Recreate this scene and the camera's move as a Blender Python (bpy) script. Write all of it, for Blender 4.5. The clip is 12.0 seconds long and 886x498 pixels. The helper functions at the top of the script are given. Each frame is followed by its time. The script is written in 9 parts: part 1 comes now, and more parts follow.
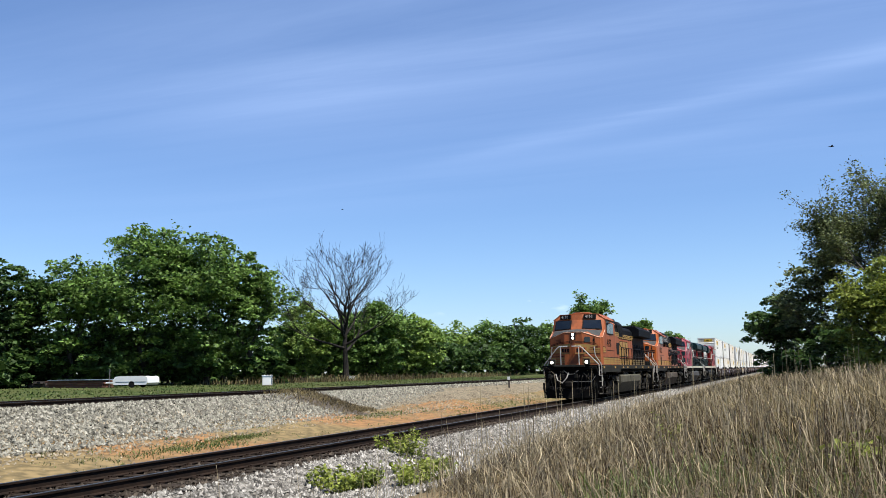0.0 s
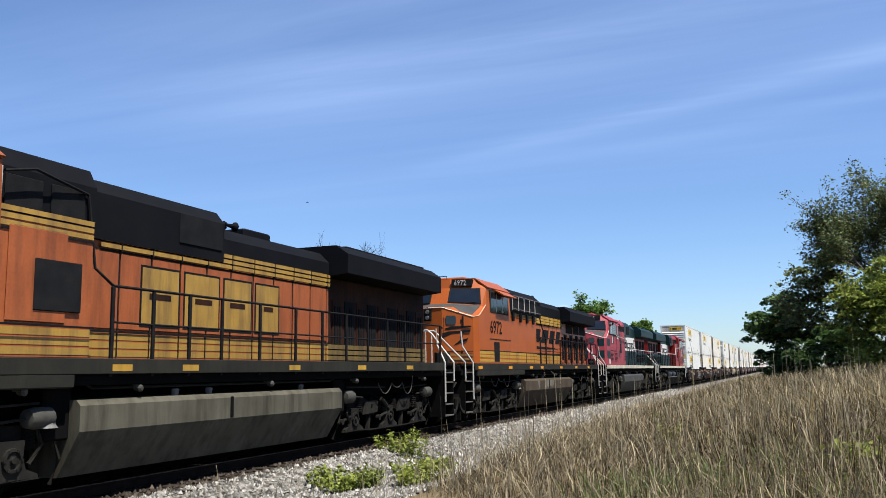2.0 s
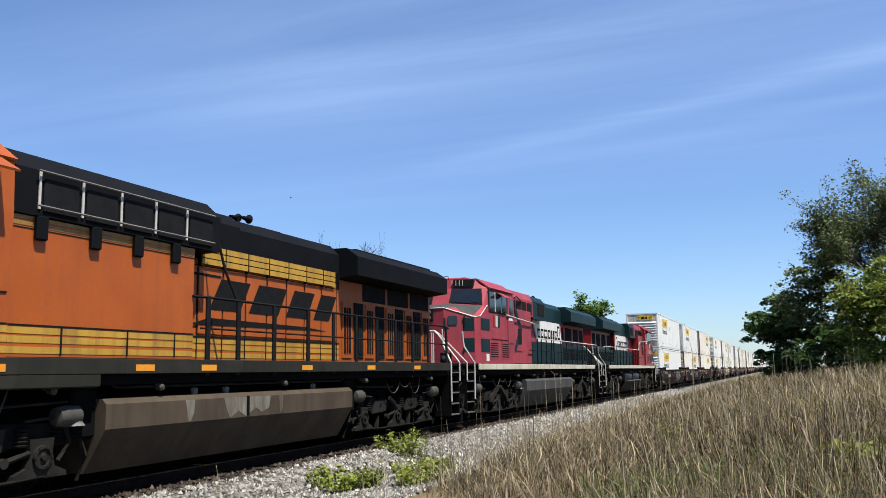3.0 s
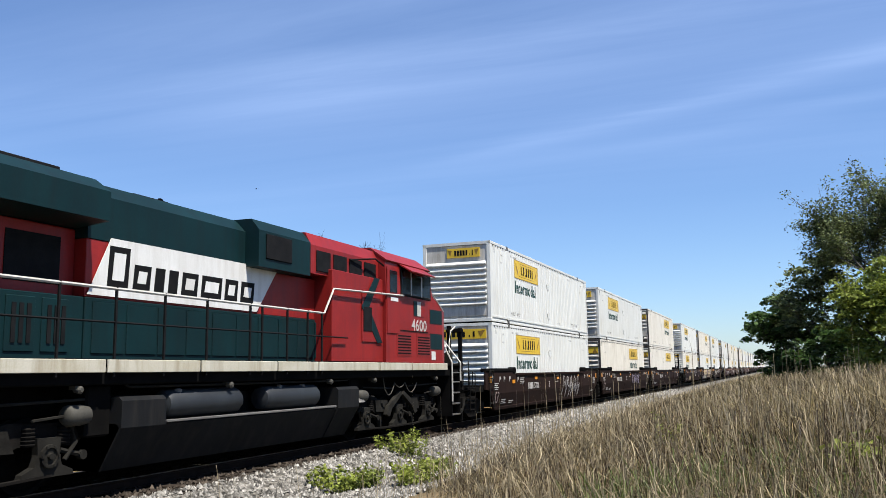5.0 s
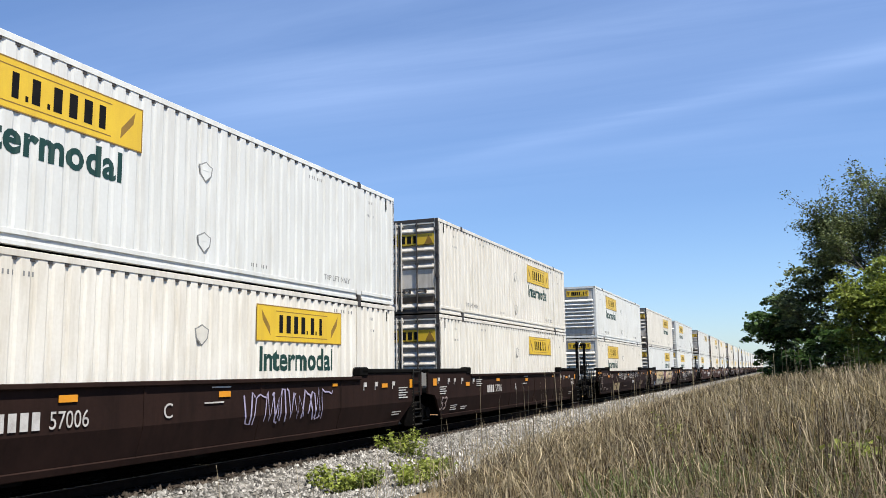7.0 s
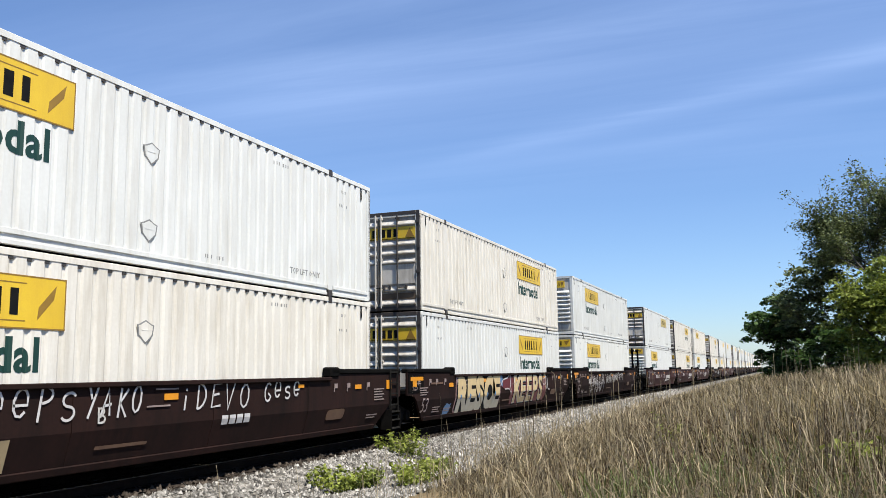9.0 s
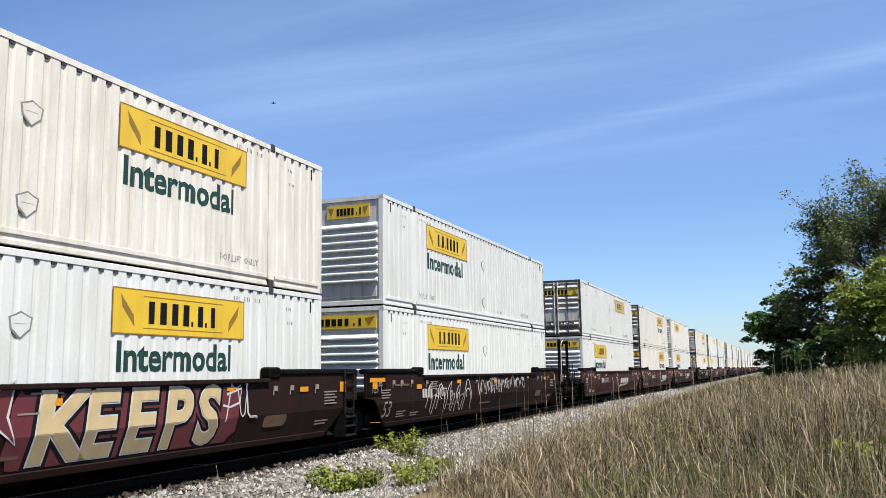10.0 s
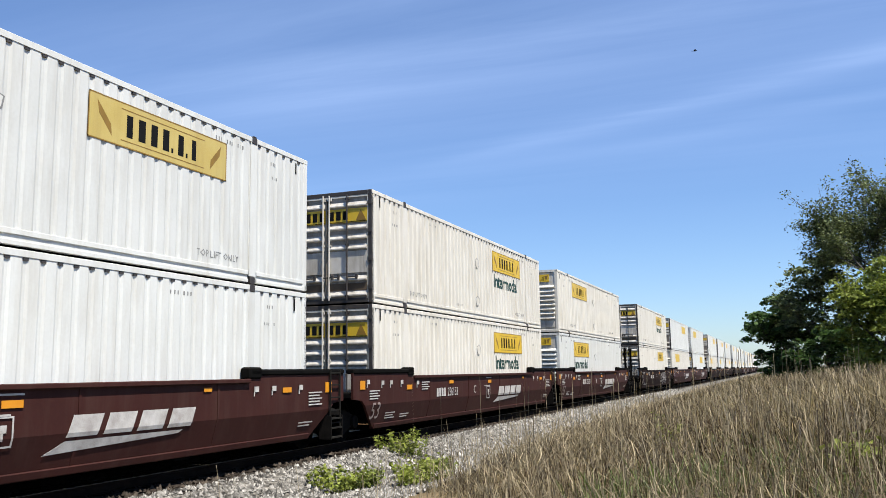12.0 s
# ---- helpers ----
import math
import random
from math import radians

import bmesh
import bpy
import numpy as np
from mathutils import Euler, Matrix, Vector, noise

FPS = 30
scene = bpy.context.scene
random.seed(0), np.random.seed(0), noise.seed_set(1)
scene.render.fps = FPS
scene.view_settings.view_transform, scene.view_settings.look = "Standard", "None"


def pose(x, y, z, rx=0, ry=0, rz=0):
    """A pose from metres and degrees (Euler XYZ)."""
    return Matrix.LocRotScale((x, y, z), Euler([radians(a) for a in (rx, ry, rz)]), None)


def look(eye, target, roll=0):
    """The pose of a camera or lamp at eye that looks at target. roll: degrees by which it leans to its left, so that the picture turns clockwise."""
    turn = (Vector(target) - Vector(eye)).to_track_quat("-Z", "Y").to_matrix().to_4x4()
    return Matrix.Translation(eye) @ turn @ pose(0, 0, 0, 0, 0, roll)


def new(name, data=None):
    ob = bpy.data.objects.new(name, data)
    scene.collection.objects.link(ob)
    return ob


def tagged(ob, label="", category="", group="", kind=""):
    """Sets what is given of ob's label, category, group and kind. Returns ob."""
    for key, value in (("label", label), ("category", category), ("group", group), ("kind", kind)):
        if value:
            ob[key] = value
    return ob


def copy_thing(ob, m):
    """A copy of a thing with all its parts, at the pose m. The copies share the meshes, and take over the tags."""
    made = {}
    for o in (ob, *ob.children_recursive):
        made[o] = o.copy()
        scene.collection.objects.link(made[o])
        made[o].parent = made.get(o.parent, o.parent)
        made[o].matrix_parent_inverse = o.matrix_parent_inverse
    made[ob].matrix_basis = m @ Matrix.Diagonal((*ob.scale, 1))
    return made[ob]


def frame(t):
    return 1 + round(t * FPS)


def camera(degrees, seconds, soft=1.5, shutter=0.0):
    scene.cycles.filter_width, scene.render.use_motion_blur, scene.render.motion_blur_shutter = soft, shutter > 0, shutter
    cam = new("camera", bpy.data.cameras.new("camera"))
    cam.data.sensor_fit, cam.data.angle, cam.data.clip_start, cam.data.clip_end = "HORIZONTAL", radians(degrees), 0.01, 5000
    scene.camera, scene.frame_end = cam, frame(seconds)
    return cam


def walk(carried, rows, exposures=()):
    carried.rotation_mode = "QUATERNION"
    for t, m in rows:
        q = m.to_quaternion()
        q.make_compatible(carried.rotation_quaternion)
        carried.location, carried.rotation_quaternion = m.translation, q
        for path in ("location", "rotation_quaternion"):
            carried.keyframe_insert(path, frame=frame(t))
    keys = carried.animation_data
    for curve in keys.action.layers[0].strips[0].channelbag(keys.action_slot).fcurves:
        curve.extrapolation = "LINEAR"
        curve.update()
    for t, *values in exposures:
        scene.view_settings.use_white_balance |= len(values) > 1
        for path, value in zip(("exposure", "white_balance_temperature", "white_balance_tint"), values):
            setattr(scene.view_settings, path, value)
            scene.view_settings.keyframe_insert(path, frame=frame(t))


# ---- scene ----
# ---------------------------------------------------------------- camera
EYE = Vector((0.0, 0.0, 1.612))
AHEAD = Vector((math.cos(radians(21.296)) * math.cos(radians(8.174)), math.sin(radians(21.296)) * math.cos(radians(8.174)), math.sin(radians(8.174))))
cam = camera(54.62, 12.0, soft=0.6)
walk(cam, [(0.0, look(EYE, EYE + AHEAD * 10, -0.868)), (12.0, look(EYE, EYE + AHEAD * 10, -0.868))], exposures=[(0.0, 1.04), (12.0, 1.04)])

TRACK = 10.706      # y of the near track's centre line; the rails' tops lie at z = 0
TRACK2 = 21.0       # y of the far track
Z2 = 0.95           # height of the far track's rails
SPEED = 21.963      # the train's speed, towards -x

# ---------------------------------------------------------------- sky and sun
SUN_TO = Vector((-0.15, -0.40, 0.91)).normalized()
sun = new("sun", bpy.data.lights.new("sun", "SUN"))
sun.data.energy, sun.data.angle, sun.data.color = 4.75, radians(0.55), (1.0, 0.95, 0.87)
sun.matrix_world = look(SUN_TO * 50, (0, 0, 0))
world = bpy.data.worlds.new("sky")
scene.world = world
world.use_nodes = True


def sky_nodes():
    tree = world.node_tree
    n, ln = tree.nodes, tree.links
    back = n["Background"]
    sky = n.new("ShaderNodeTexSky")
    sky.sky_type, sky.sun_disc = "NISHITA", False
    sky.sun_elevation = math.asin(SUN_TO.z)
    sky.sun_rotation = math.atan2(SUN_TO.x, SUN_TO.y)
    sky.air_density, sky.dust_density, sky.ozone_density = 1.0, 0.35, 3.0
    # thin streaks of cirrus: noise stretched along the wind, laid on a flat layer high above
    co = n.new("ShaderNodeTexCoord")
    sep = n.new("ShaderNodeSeparateXYZ")
    ln.new(co.outputs["Generated"], sep.inputs[0])
    up = n.new("ShaderNodeMath"); up.operation = "MAXIMUM"; up.inputs[1].default_value = 0.03
    ln.new(sep.outputs[2], up.inputs[0])
    flat = []
    for k in (0, 1):
        d = n.new("ShaderNodeMath"); d.operation = "DIVIDE"
        ln.new(sep.outputs[k], d.inputs[0]); ln.new(up.outputs[0], d.inputs[1])
        flat.append(d)
    com = n.new("ShaderNodeCombineXYZ")
    ln.new(flat[0].outputs[0], com.inputs[0]); ln.new(flat[1].outputs[0], com.inputs[1])
    mp = n.new("ShaderNodeMapping")
    mp.inputs["Rotation"].default_value = (0, 0, radians(16))
    mp.inputs["Scale"].default_value = (1.5, 0.20, 1)
    ln.new(com.outputs[0], mp.inputs[0])
    a = n.new("ShaderNodeTexNoise")
    a.inputs["Scale"].default_value, a.inputs["Detail"].default_value, a.inputs["Roughness"].default_value, a.inputs["Distortion"].default_value = 1.3, 7, 0.6, 0.3
    ln.new(mp.outputs[0], a.inputs["Vector"])

    def math_node(op, x, y, c=None):
        m = n.new("ShaderNodeMath"); m.operation = op
        for i, q in enumerate((x, y, c)):
            if q is None:
                continue
            if isinstance(q, (int, float)):
                m.inputs[i].default_value = q
            else:
                ln.new(q, m.inputs[i])
        return m.outputs[0]
    noise_out = a.outputs[0]
    cover = None
    # streamers: direction across them, distance, half width, weight
    for nx, ny, dist, half, weight, lo, hi in ((0.921, -0.389, 2.93, 0.11, 0.42, -3.2, -1.7), (0.921, -0.389, 3.34, 0.13, 0.22, -2.4, -1.2), (0.987, -0.160, 2.40, 0.32, 0.58, -3.4, -1.7), (0.99, -0.05, 4.00, 0.45, 0.18, -6.0, -2.0), (0.97, -0.2, 1.70, 0.50, 0.22, -0.4, -1.4)):
        u = math_node("ADD", math_node("MULTIPLY", flat[0].outputs[0], nx), math_node("MULTIPLY", flat[1].outputs[0], ny))
        u = math_node("ADD", u, math_node("MULTIPLY", noise_out, 0.22))
        d = math_node("DIVIDE", math_node("SUBTRACT", u, dist + 0.11), half)
        g = math_node("DIVIDE", weight, math_node("ADD", 1.0, math_node("MULTIPLY", d, d)))
        along = math_node("ADD", math_node("MULTIPLY", flat[0].outputs[0], ny), math_node("MULTIPLY", flat[1].outputs[0], -nx))
        fade = n.new("ShaderNodeMapRange"); fade.interpolation_type = "SMOOTHSTEP"
        fade.inputs[1].default_value, fade.inputs[2].default_value = lo, hi
        ln.new(along, fade.inputs[0])
        g = math_node("MULTIPLY", g, fade.outputs[0])
        cover = g if cover is None else math_node("ADD", cover, g)
    r = n.new("ShaderNodeMapRange")
    r.inputs[1].default_value, r.inputs[2].default_value, r.inputs[3].default_value, r.inputs[4].default_value = 0.35, 0.70, 0.40, 1.05
    ln.new(noise_out, r.inputs[0])
    cover = math_node("MULTIPLY", math_node("MULTIPLY", cover, r.outputs[0]), CIRRUS)
    mix = n.new("ShaderNodeMix"); mix.data_type = "RGBA"
    ln.new(cover, mix.inputs["Factor"])
    ln.new(sky.outputs[0], mix.inputs[6])
    mix.inputs[7].default_value = (6.2, 7.0, 8.6, 1)
    # a few small fair-weather puffs low over the horizon
    pm = n.new("ShaderNodeMapping"); pm.inputs["Scale"].default_value = (1, 1, 3.2)
    ln.new(co.outputs["Generated"], pm.inputs[0])
    pn = n.new("ShaderNodeTexNoise")
    pn.inputs["Scale"].default_value, pn.inputs["Detail"].default_value, pn.inputs["Roughness"].default_value = 9.0, 6, 0.55
    ln.new(pm.outputs[0], pn.inputs["Vector"])
    pr = n.new("ShaderNodeMapRange"); pr.inputs[1].default_value, pr.inputs[2].default_value = 0.60, 0.70
    ln.new(pn.outputs[0], pr.inputs[0])
    lo = n.new("ShaderNodeMapRange"); lo.interpolation_type = "SMOOTHSTEP"
    lo.inputs[1].default_value, lo.inputs[2].default_value = 0.062, 0.078
    ln.new(sep.outputs[2], lo.inputs[0])
    hi = n.new("ShaderNodeMapRange"); hi.interpolation_type = "SMOOTHSTEP"
    hi.inputs[1].default_value, hi.inputs[2].default_value, hi.inputs[3].default_value, hi.inputs[4].default_value = 0.086, 0.102, 1.0, 0.0
    ln.new(sep.outputs[2], hi.inputs[0])
    puff = math_node("MULTIPLY", math_node("MULTIPLY", pr.outputs[0], lo.outputs[0]), math_node("MULTIPLY", hi.outputs[0], 0.75))
    mix2 = n.new("ShaderNodeMix"); mix2.data_type = "RGBA"
    ln.new(puff, mix2.inputs["Factor"]); ln.new(mix.outputs[2], mix2.inputs[6])
    mix2.inputs[7].default_value = (9.0, 9.2, 9.4, 1)
    mix = mix2
    tint = n.new("ShaderNodeMix"); tint.data_type, tint.blend_type = "RGBA", "MULTIPLY"
    tint.inputs["Factor"].default_value = 1.0
    tint.inputs[7].default_value = SKY_TINT
    ln.new(mix.outputs[2], tint.inputs[6])
    ln.new(tint.outputs[2], back.inputs[0])
    back.inputs[1].default_value = 0.065


CIRRUS, SKY_TINT = 0.60, (0.845, 0.985, 1.215, 1)
sky_nodes()

# ---------------------------------------------------------------- materials
MATS = {}


def dimmed(c):
    """The colour at four fifths, which puts deeper shade into every surface."""
    return tuple(q * 0.80 for q in c)


def mat(name, a, b=None, rough=0.7, metal=0.0, scale=6.0, fine=60.0, bump=0.15, stretch=(1, 1, 1), spread=0.0, glow=0.0, spec=0.5, grime=None, grime_amount=0.35, random_value=0.0, island=False, trans=0.0):
    """A surface of colours a and b mixed by coarse and fine noise, with relief; grime: a third colour in stretched streaks."""
    m = bpy.data.materials.new(name)
    m.use_nodes = True
    n, ln = m.node_tree.nodes, m.node_tree.links
    bs = n["Principled BSDF"]
    bs.inputs["Roughness"].default_value, bs.inputs["Metallic"].default_value = rough, metal
    bs.inputs["Specular IOR Level"].default_value = spec
    b = b or tuple(min(1, c * 0.8) for c in a)
    if not glow:
        a, b = dimmed(a), dimmed(b)
    grime = grime and dimmed(grime)
    co = n.new("ShaderNodeTexCoord")
    mp = n.new("ShaderNodeMapping"); mp.inputs["Scale"].default_value = stretch
    ln.new(co.outputs["Object"], mp.inputs[0])
    t1 = n.new("ShaderNodeTexNoise"); t1.inputs["Scale"].default_value, t1.inputs["Detail"].default_value = scale, 5
    t2 = n.new("ShaderNodeTexNoise"); t2.inputs["Scale"].default_value, t2.inputs["Detail"].default_value = fine, 3
    ln.new(mp.outputs[0], t1.inputs["Vector"]); ln.new(mp.outputs[0], t2.inputs["Vector"])
    ad = n.new("ShaderNodeMath"); ad.operation = "ADD"
    ln.new(t1.outputs[0], ad.inputs[0])
    ml = n.new("ShaderNodeMath"); ml.operation = "MULTIPLY"; ml.inputs[1].default_value = 0.5
    ln.new(t2.outputs[0], ml.inputs[0]); ln.new(ml.outputs[0], ad.inputs[1])
    rg = n.new("ShaderNodeMapRange"); rg.inputs[1].default_value, rg.inputs[2].default_value = 0.52, 0.98
    ln.new(ad.outputs[0], rg.inputs[0])
    mx = n.new("ShaderNodeMix"); mx.data_type = "RGBA"
    mx.inputs[6].default_value, mx.inputs[7].default_value = (*a, 1), (*b, 1)
    ln.new(rg.outputs[0], mx.inputs["Factor"])
    out = mx.outputs[2]
    if grime:
        mp2 = n.new("ShaderNodeMapping"); mp2.inputs["Scale"].default_value = (3.0, 3.0, 0.35)
        ln.new(co.outputs["Object"], mp2.inputs[0])
        t3 = n.new("ShaderNodeTexNoise"); t3.inputs["Scale"].default_value, t3.inputs["Detail"].default_value, t3.inputs["Roughness"].default_value = 1.6, 6, 0.65
        ln.new(mp2.outputs[0], t3.inputs["Vector"])
        r3 = n.new("ShaderNodeMapRange"); r3.inputs[1].default_value, r3.inputs[2].default_value, r3.inputs[4].default_value = 0.46, 0.78, grime_amount * 2
        ln.new(t3.outputs[0], r3.inputs[0])
        g = n.new("ShaderNodeMix"); g.data_type = "RGBA"; g.inputs[7].default_value = (*grime, 1)
        ln.new(r3.outputs[0], g.inputs["Factor"]); ln.new(out, g.inputs[6])
        out = g.outputs[2]
    if random_value or island:
        if island:
            src = n.new("ShaderNodeNewGeometry").outputs["Random Per Island"]
        else:
            src = n.new("ShaderNodeObjectInfo").outputs["Random"]
        rr = n.new("ShaderNodeMapRange"); rr.inputs[3].default_value, rr.inputs[4].default_value = 1 - random_value, 1 + random_value
        ln.new(src, rr.inputs[0])
        hv = n.new("ShaderNodeHueSaturation")
        ln.new(rr.outputs[0], hv.inputs["Value"]); ln.new(out, hv.inputs["Color"])
        out = hv.outputs[0]
    ln.new(out, bs.inputs["Base Color"])
    if bump:
        bp = n.new("ShaderNodeBump"); bp.inputs["Strength"].default_value, bp.inputs["Distance"].default_value = bump, 0.02
        ln.new(ad.outputs[0], bp.inputs["Height"]); ln.new(bp.outputs[0], bs.inputs["Normal"])
    if glow:
        bs.inputs["Emission Color"].default_value, bs.inputs["Emission Strength"].default_value = (*a, 1), glow
    if trans:
        bs.inputs["Transmission Weight"].default_value = trans
    MATS[name] = m
    return m


ORANGE = mat("orange_paint", (0.40, 0.090, 0.011), (0.32, 0.069, 0.009), 0.42, scale=1.2, fine=25, bump=0.04, grime=(0.20, 0.06, 0.02), grime_amount=0.22, spec=0.28)
# Orange with the radiator wings' shade put in; also fills the mark's slits.
SHADE_ORANGE = mat("shade_dark_orange_paint", (0.052, 0.017, 0.007), (0.011, 0.0055, 0.004), 0.75, scale=1.2, fine=25, bump=0.05, grime=(0.008, 0.005, 0.004), grime_amount=0.5, spec=0.12)
ORANGE_FADED = mat("faded_orange_paint", (0.36, 0.098, 0.028), (0.26, 0.066, 0.019), 0.6, scale=1.2, fine=25, bump=0.05, grime=(0.07, 0.026, 0.012), grime_amount=0.42, spec=0.28)
YELLOW = mat("yellow_paint", (0.50, 0.29, 0.028), (0.38, 0.205, 0.018), 0.55, scale=2, bump=0.04, grime=(0.12, 0.07, 0.02), grime_amount=0.4)
HOOD_BLACK = mat("dark_hood_paint", (0.0038, 0.0044, 0.006), (0.0068, 0.0074, 0.009), 0.75, scale=1.5, bump=0.05, spec=0.07)
SILL_GREY = mat("dusty_dark_sill", (0.016, 0.0165, 0.0135), (0.029, 0.028, 0.022), 0.85, scale=1.5, bump=0.08, spec=0.12, grime=(0.010, 0.009, 0.008), grime_amount=0.3)
TANK_GREY = mat("dusty_tank_steel", (0.115, 0.108, 0.080), (0.066, 0.061, 0.043), 0.8, scale=1.4, bump=0.1, grime=(0.035, 0.032, 0.022), grime_amount=0.5, spec=0.15)
TANK_BROWN = mat("rust_brown_tank_steel", (0.085, 0.064, 0.043), (0.050, 0.038, 0.026), 0.8, scale=1.4, bump=0.1, grime=(0.035, 0.028, 0.020), grime_amount=0.35, spec=0.15)
# Tank, truck and underframe go near black, their deep shade put into the tone.
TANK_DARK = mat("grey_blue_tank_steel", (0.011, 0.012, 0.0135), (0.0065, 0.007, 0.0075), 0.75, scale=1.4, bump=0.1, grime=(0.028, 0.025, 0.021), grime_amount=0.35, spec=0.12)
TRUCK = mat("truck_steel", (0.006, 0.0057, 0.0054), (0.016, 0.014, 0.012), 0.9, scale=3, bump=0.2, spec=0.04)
UNDER = mat("underframe_black", (0.005, 0.005, 0.005), (0.009, 0.0085, 0.008), 0.95, scale=3, bump=0.2, spec=0.02)
STEEL = mat("worn_steel", (0.34, 0.32, 0.29), (0.22, 0.20, 0.18), 0.38, metal=0.8, scale=8)
RAIL_BLACK = mat("black_handrail", (0.007, 0.007, 0.008), (0.014, 0.014, 0.014), 0.7, scale=8, bump=0, spec=0.08)
RAIL_WHITE = mat("white_handrail", (0.56, 0.54, 0.48), (0.42, 0.40, 0.36), 0.5, scale=8, bump=0)
GLASS = mat("dark_window_glass", (0.006, 0.009, 0.013), (0.010, 0.014, 0.019), 0.08, scale=2, bump=0, spec=0.55)
RUBBER = mat("black_rubber", (0.010, 0.010, 0.010), (0.016, 0.015, 0.014), 0.8, bump=0, spec=0.08)
LAMP = mat("lit_headlight", (1.0, 0.93, 0.78), None, 0.3, bump=0, glow=3)
RED = mat("red_paint", (0.30, 0.0165, 0.0135), (0.22, 0.012, 0.010), 0.45, scale=1.2, fine=25, bump=0.04, grime=(0.13, 0.015, 0.018), grime_amount=0.28, spec=0.28)
RED_FADED = mat("faded_maroon_red_paint", (0.36, 0.05, 0.065), (0.25, 0.03, 0.045), 0.55, scale=1.2, fine=25, bump=0.04, grime=(0.15, 0.03, 0.04), grime_amount=0.3, spec=0.28)
GREEN = mat("dark_green_paint", (0.0042, 0.0255, 0.0285), (0.003, 0.017, 0.0195), 0.5, scale=1.2, fine=25, bump=0.04, grime=(0.006, 0.013, 0.014), grime_amount=0.35, spec=0.15)
WHITE = mat("white_paint", (0.78, 0.78, 0.75), (0.66, 0.65, 0.61), 0.5, scale=1.5, bump=0.03, grime=(0.36, 0.32, 0.26), grime_amount=0.22)
INK = mat("dark_lettering", (0.007, 0.008, 0.009), (0.013, 0.013, 0.013), 0.8, bump=0, spec=0.06)
INK_GREY = mat("grey_small_lettering", (0.17, 0.17, 0.165), (0.27, 0.27, 0.255), 0.6, bump=0)
INK_GREEN = mat("dark_green_lettering", (0.004, 0.036, 0.025), (0.006, 0.046, 0.033), 0.5, bump=0)
INK_WHITE = mat("white_lettering", (0.62, 0.60, 0.56), (0.36, 0.33, 0.30), 0.6, scale=5, bump=0)
SIGN_YELLOW = mat("yellow_sign_film", (0.80, 0.54, 0.030), (0.70, 0.45, 0.025), 0.45, scale=1.5, bump=0, grime=(0.45, 0.27, 0.04), grime_amount=0.2)
SIGN_PALE = mat("faded_yellow_sign_film", (0.62, 0.49, 0.16), (0.54, 0.40, 0.10), 0.5, scale=1.5, bump=0, grime=(0.40, 0.28, 0.08), grime_amount=0.25)
SIGN_BROWN = mat("brown_sign_mark", (0.30, 0.17, 0.02), None, 0.5, bump=0)
BOX_WHITE = mat("white_container_paint", (0.765, 0.772, 0.728), (0.685, 0.690, 0.645), 0.45, scale=0.9, fine=20, bump=0.02, grime=(0.48, 0.44, 0.36), grime_amount=0.26, random_value=0.06)
BOX_CREAM = mat("cream_container_paint", (0.80, 0.765, 0.675), (0.71, 0.67, 0.575), 0.5, scale=0.9, fine=20, bump=0.02, grime=(0.44, 0.38, 0.28), grime_amount=0.34, random_value=0.06)
# Nose walls: container paint greyed for the shaded end, with grime over it.
BOX_NOSE_SHADE = mat("shaded_container_nose_paint", (0.70, 0.67, 0.60), (0.52, 0.49, 0.43), 0.5, scale=1.5, bump=0.05, grime=(0.25, 0.21, 0.16), grime_amount=0.45)
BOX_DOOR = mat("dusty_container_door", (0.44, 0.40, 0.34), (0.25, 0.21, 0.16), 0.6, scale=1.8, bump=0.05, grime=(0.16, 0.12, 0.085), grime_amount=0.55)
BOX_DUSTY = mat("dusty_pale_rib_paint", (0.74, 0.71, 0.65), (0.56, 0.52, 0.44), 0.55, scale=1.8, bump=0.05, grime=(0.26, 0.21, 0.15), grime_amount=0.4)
CAST = mat("dark_lift_casting", (0.030, 0.027, 0.026), (0.055, 0.045, 0.038), 0.6, bump=0.1)
CAR_BROWN = mat("brown_car_paint", (0.029, 0.0155, 0.0120), (0.019, 0.0105, 0.0084), 0.8, scale=0.8, fine=14, bump=0.05, grime=(0.010, 0.0065, 0.005), grime_amount=0.35, spec=0.06)
CAR_DIRTY = mat("grimy_brown_car_paint", (0.027, 0.0125, 0.010), (0.015, 0.0085, 0.0072), 0.8, scale=0.8, fine=14, bump=0.06, grime=(0.010, 0.007, 0.006), grime_amount=0.45, spec=0.08)
INK_DIM = mat("faded_pink_lettering", (0.33, 0.26, 0.235), (0.20, 0.15, 0.135), 0.7, scale=6, bump=0)
CAR_RED = mat("oxide_red_car_paint", (0.052, 0.0150, 0.0115), (0.037, 0.0115, 0.009), 0.7, scale=0.8, fine=14, bump=0.05, grime=(0.07, 0.036, 0.027), grime_amount=0.28, spec=0.15)
DECAL_ORANGE = mat("orange_reflector", (0.75, 0.30, 0.01), (0.65, 0.25, 0.01), 0.45, bump=0)
GRAF_CREAM = mat("cream_spray_paint", (0.62, 0.47, 0.24), (0.50, 0.38, 0.20), 0.6, scale=4, bump=0)
GRAF_WHITE = mat("white_spray_paint", (0.62, 0.60, 0.58), (0.45, 0.43, 0.42), 0.6, scale=4, bump=0)
GRAF_BROWN = mat("brown_spray_paint", (0.16, 0.09, 0.05), (0.10, 0.05, 0.03), 0.6, scale=4, bump=0)
GRAF_BLUE = mat("blue_spray_paint", (0.10, 0.22, 0.38), (0.08, 0.16, 0.30), 0.6, scale=4, bump=0)
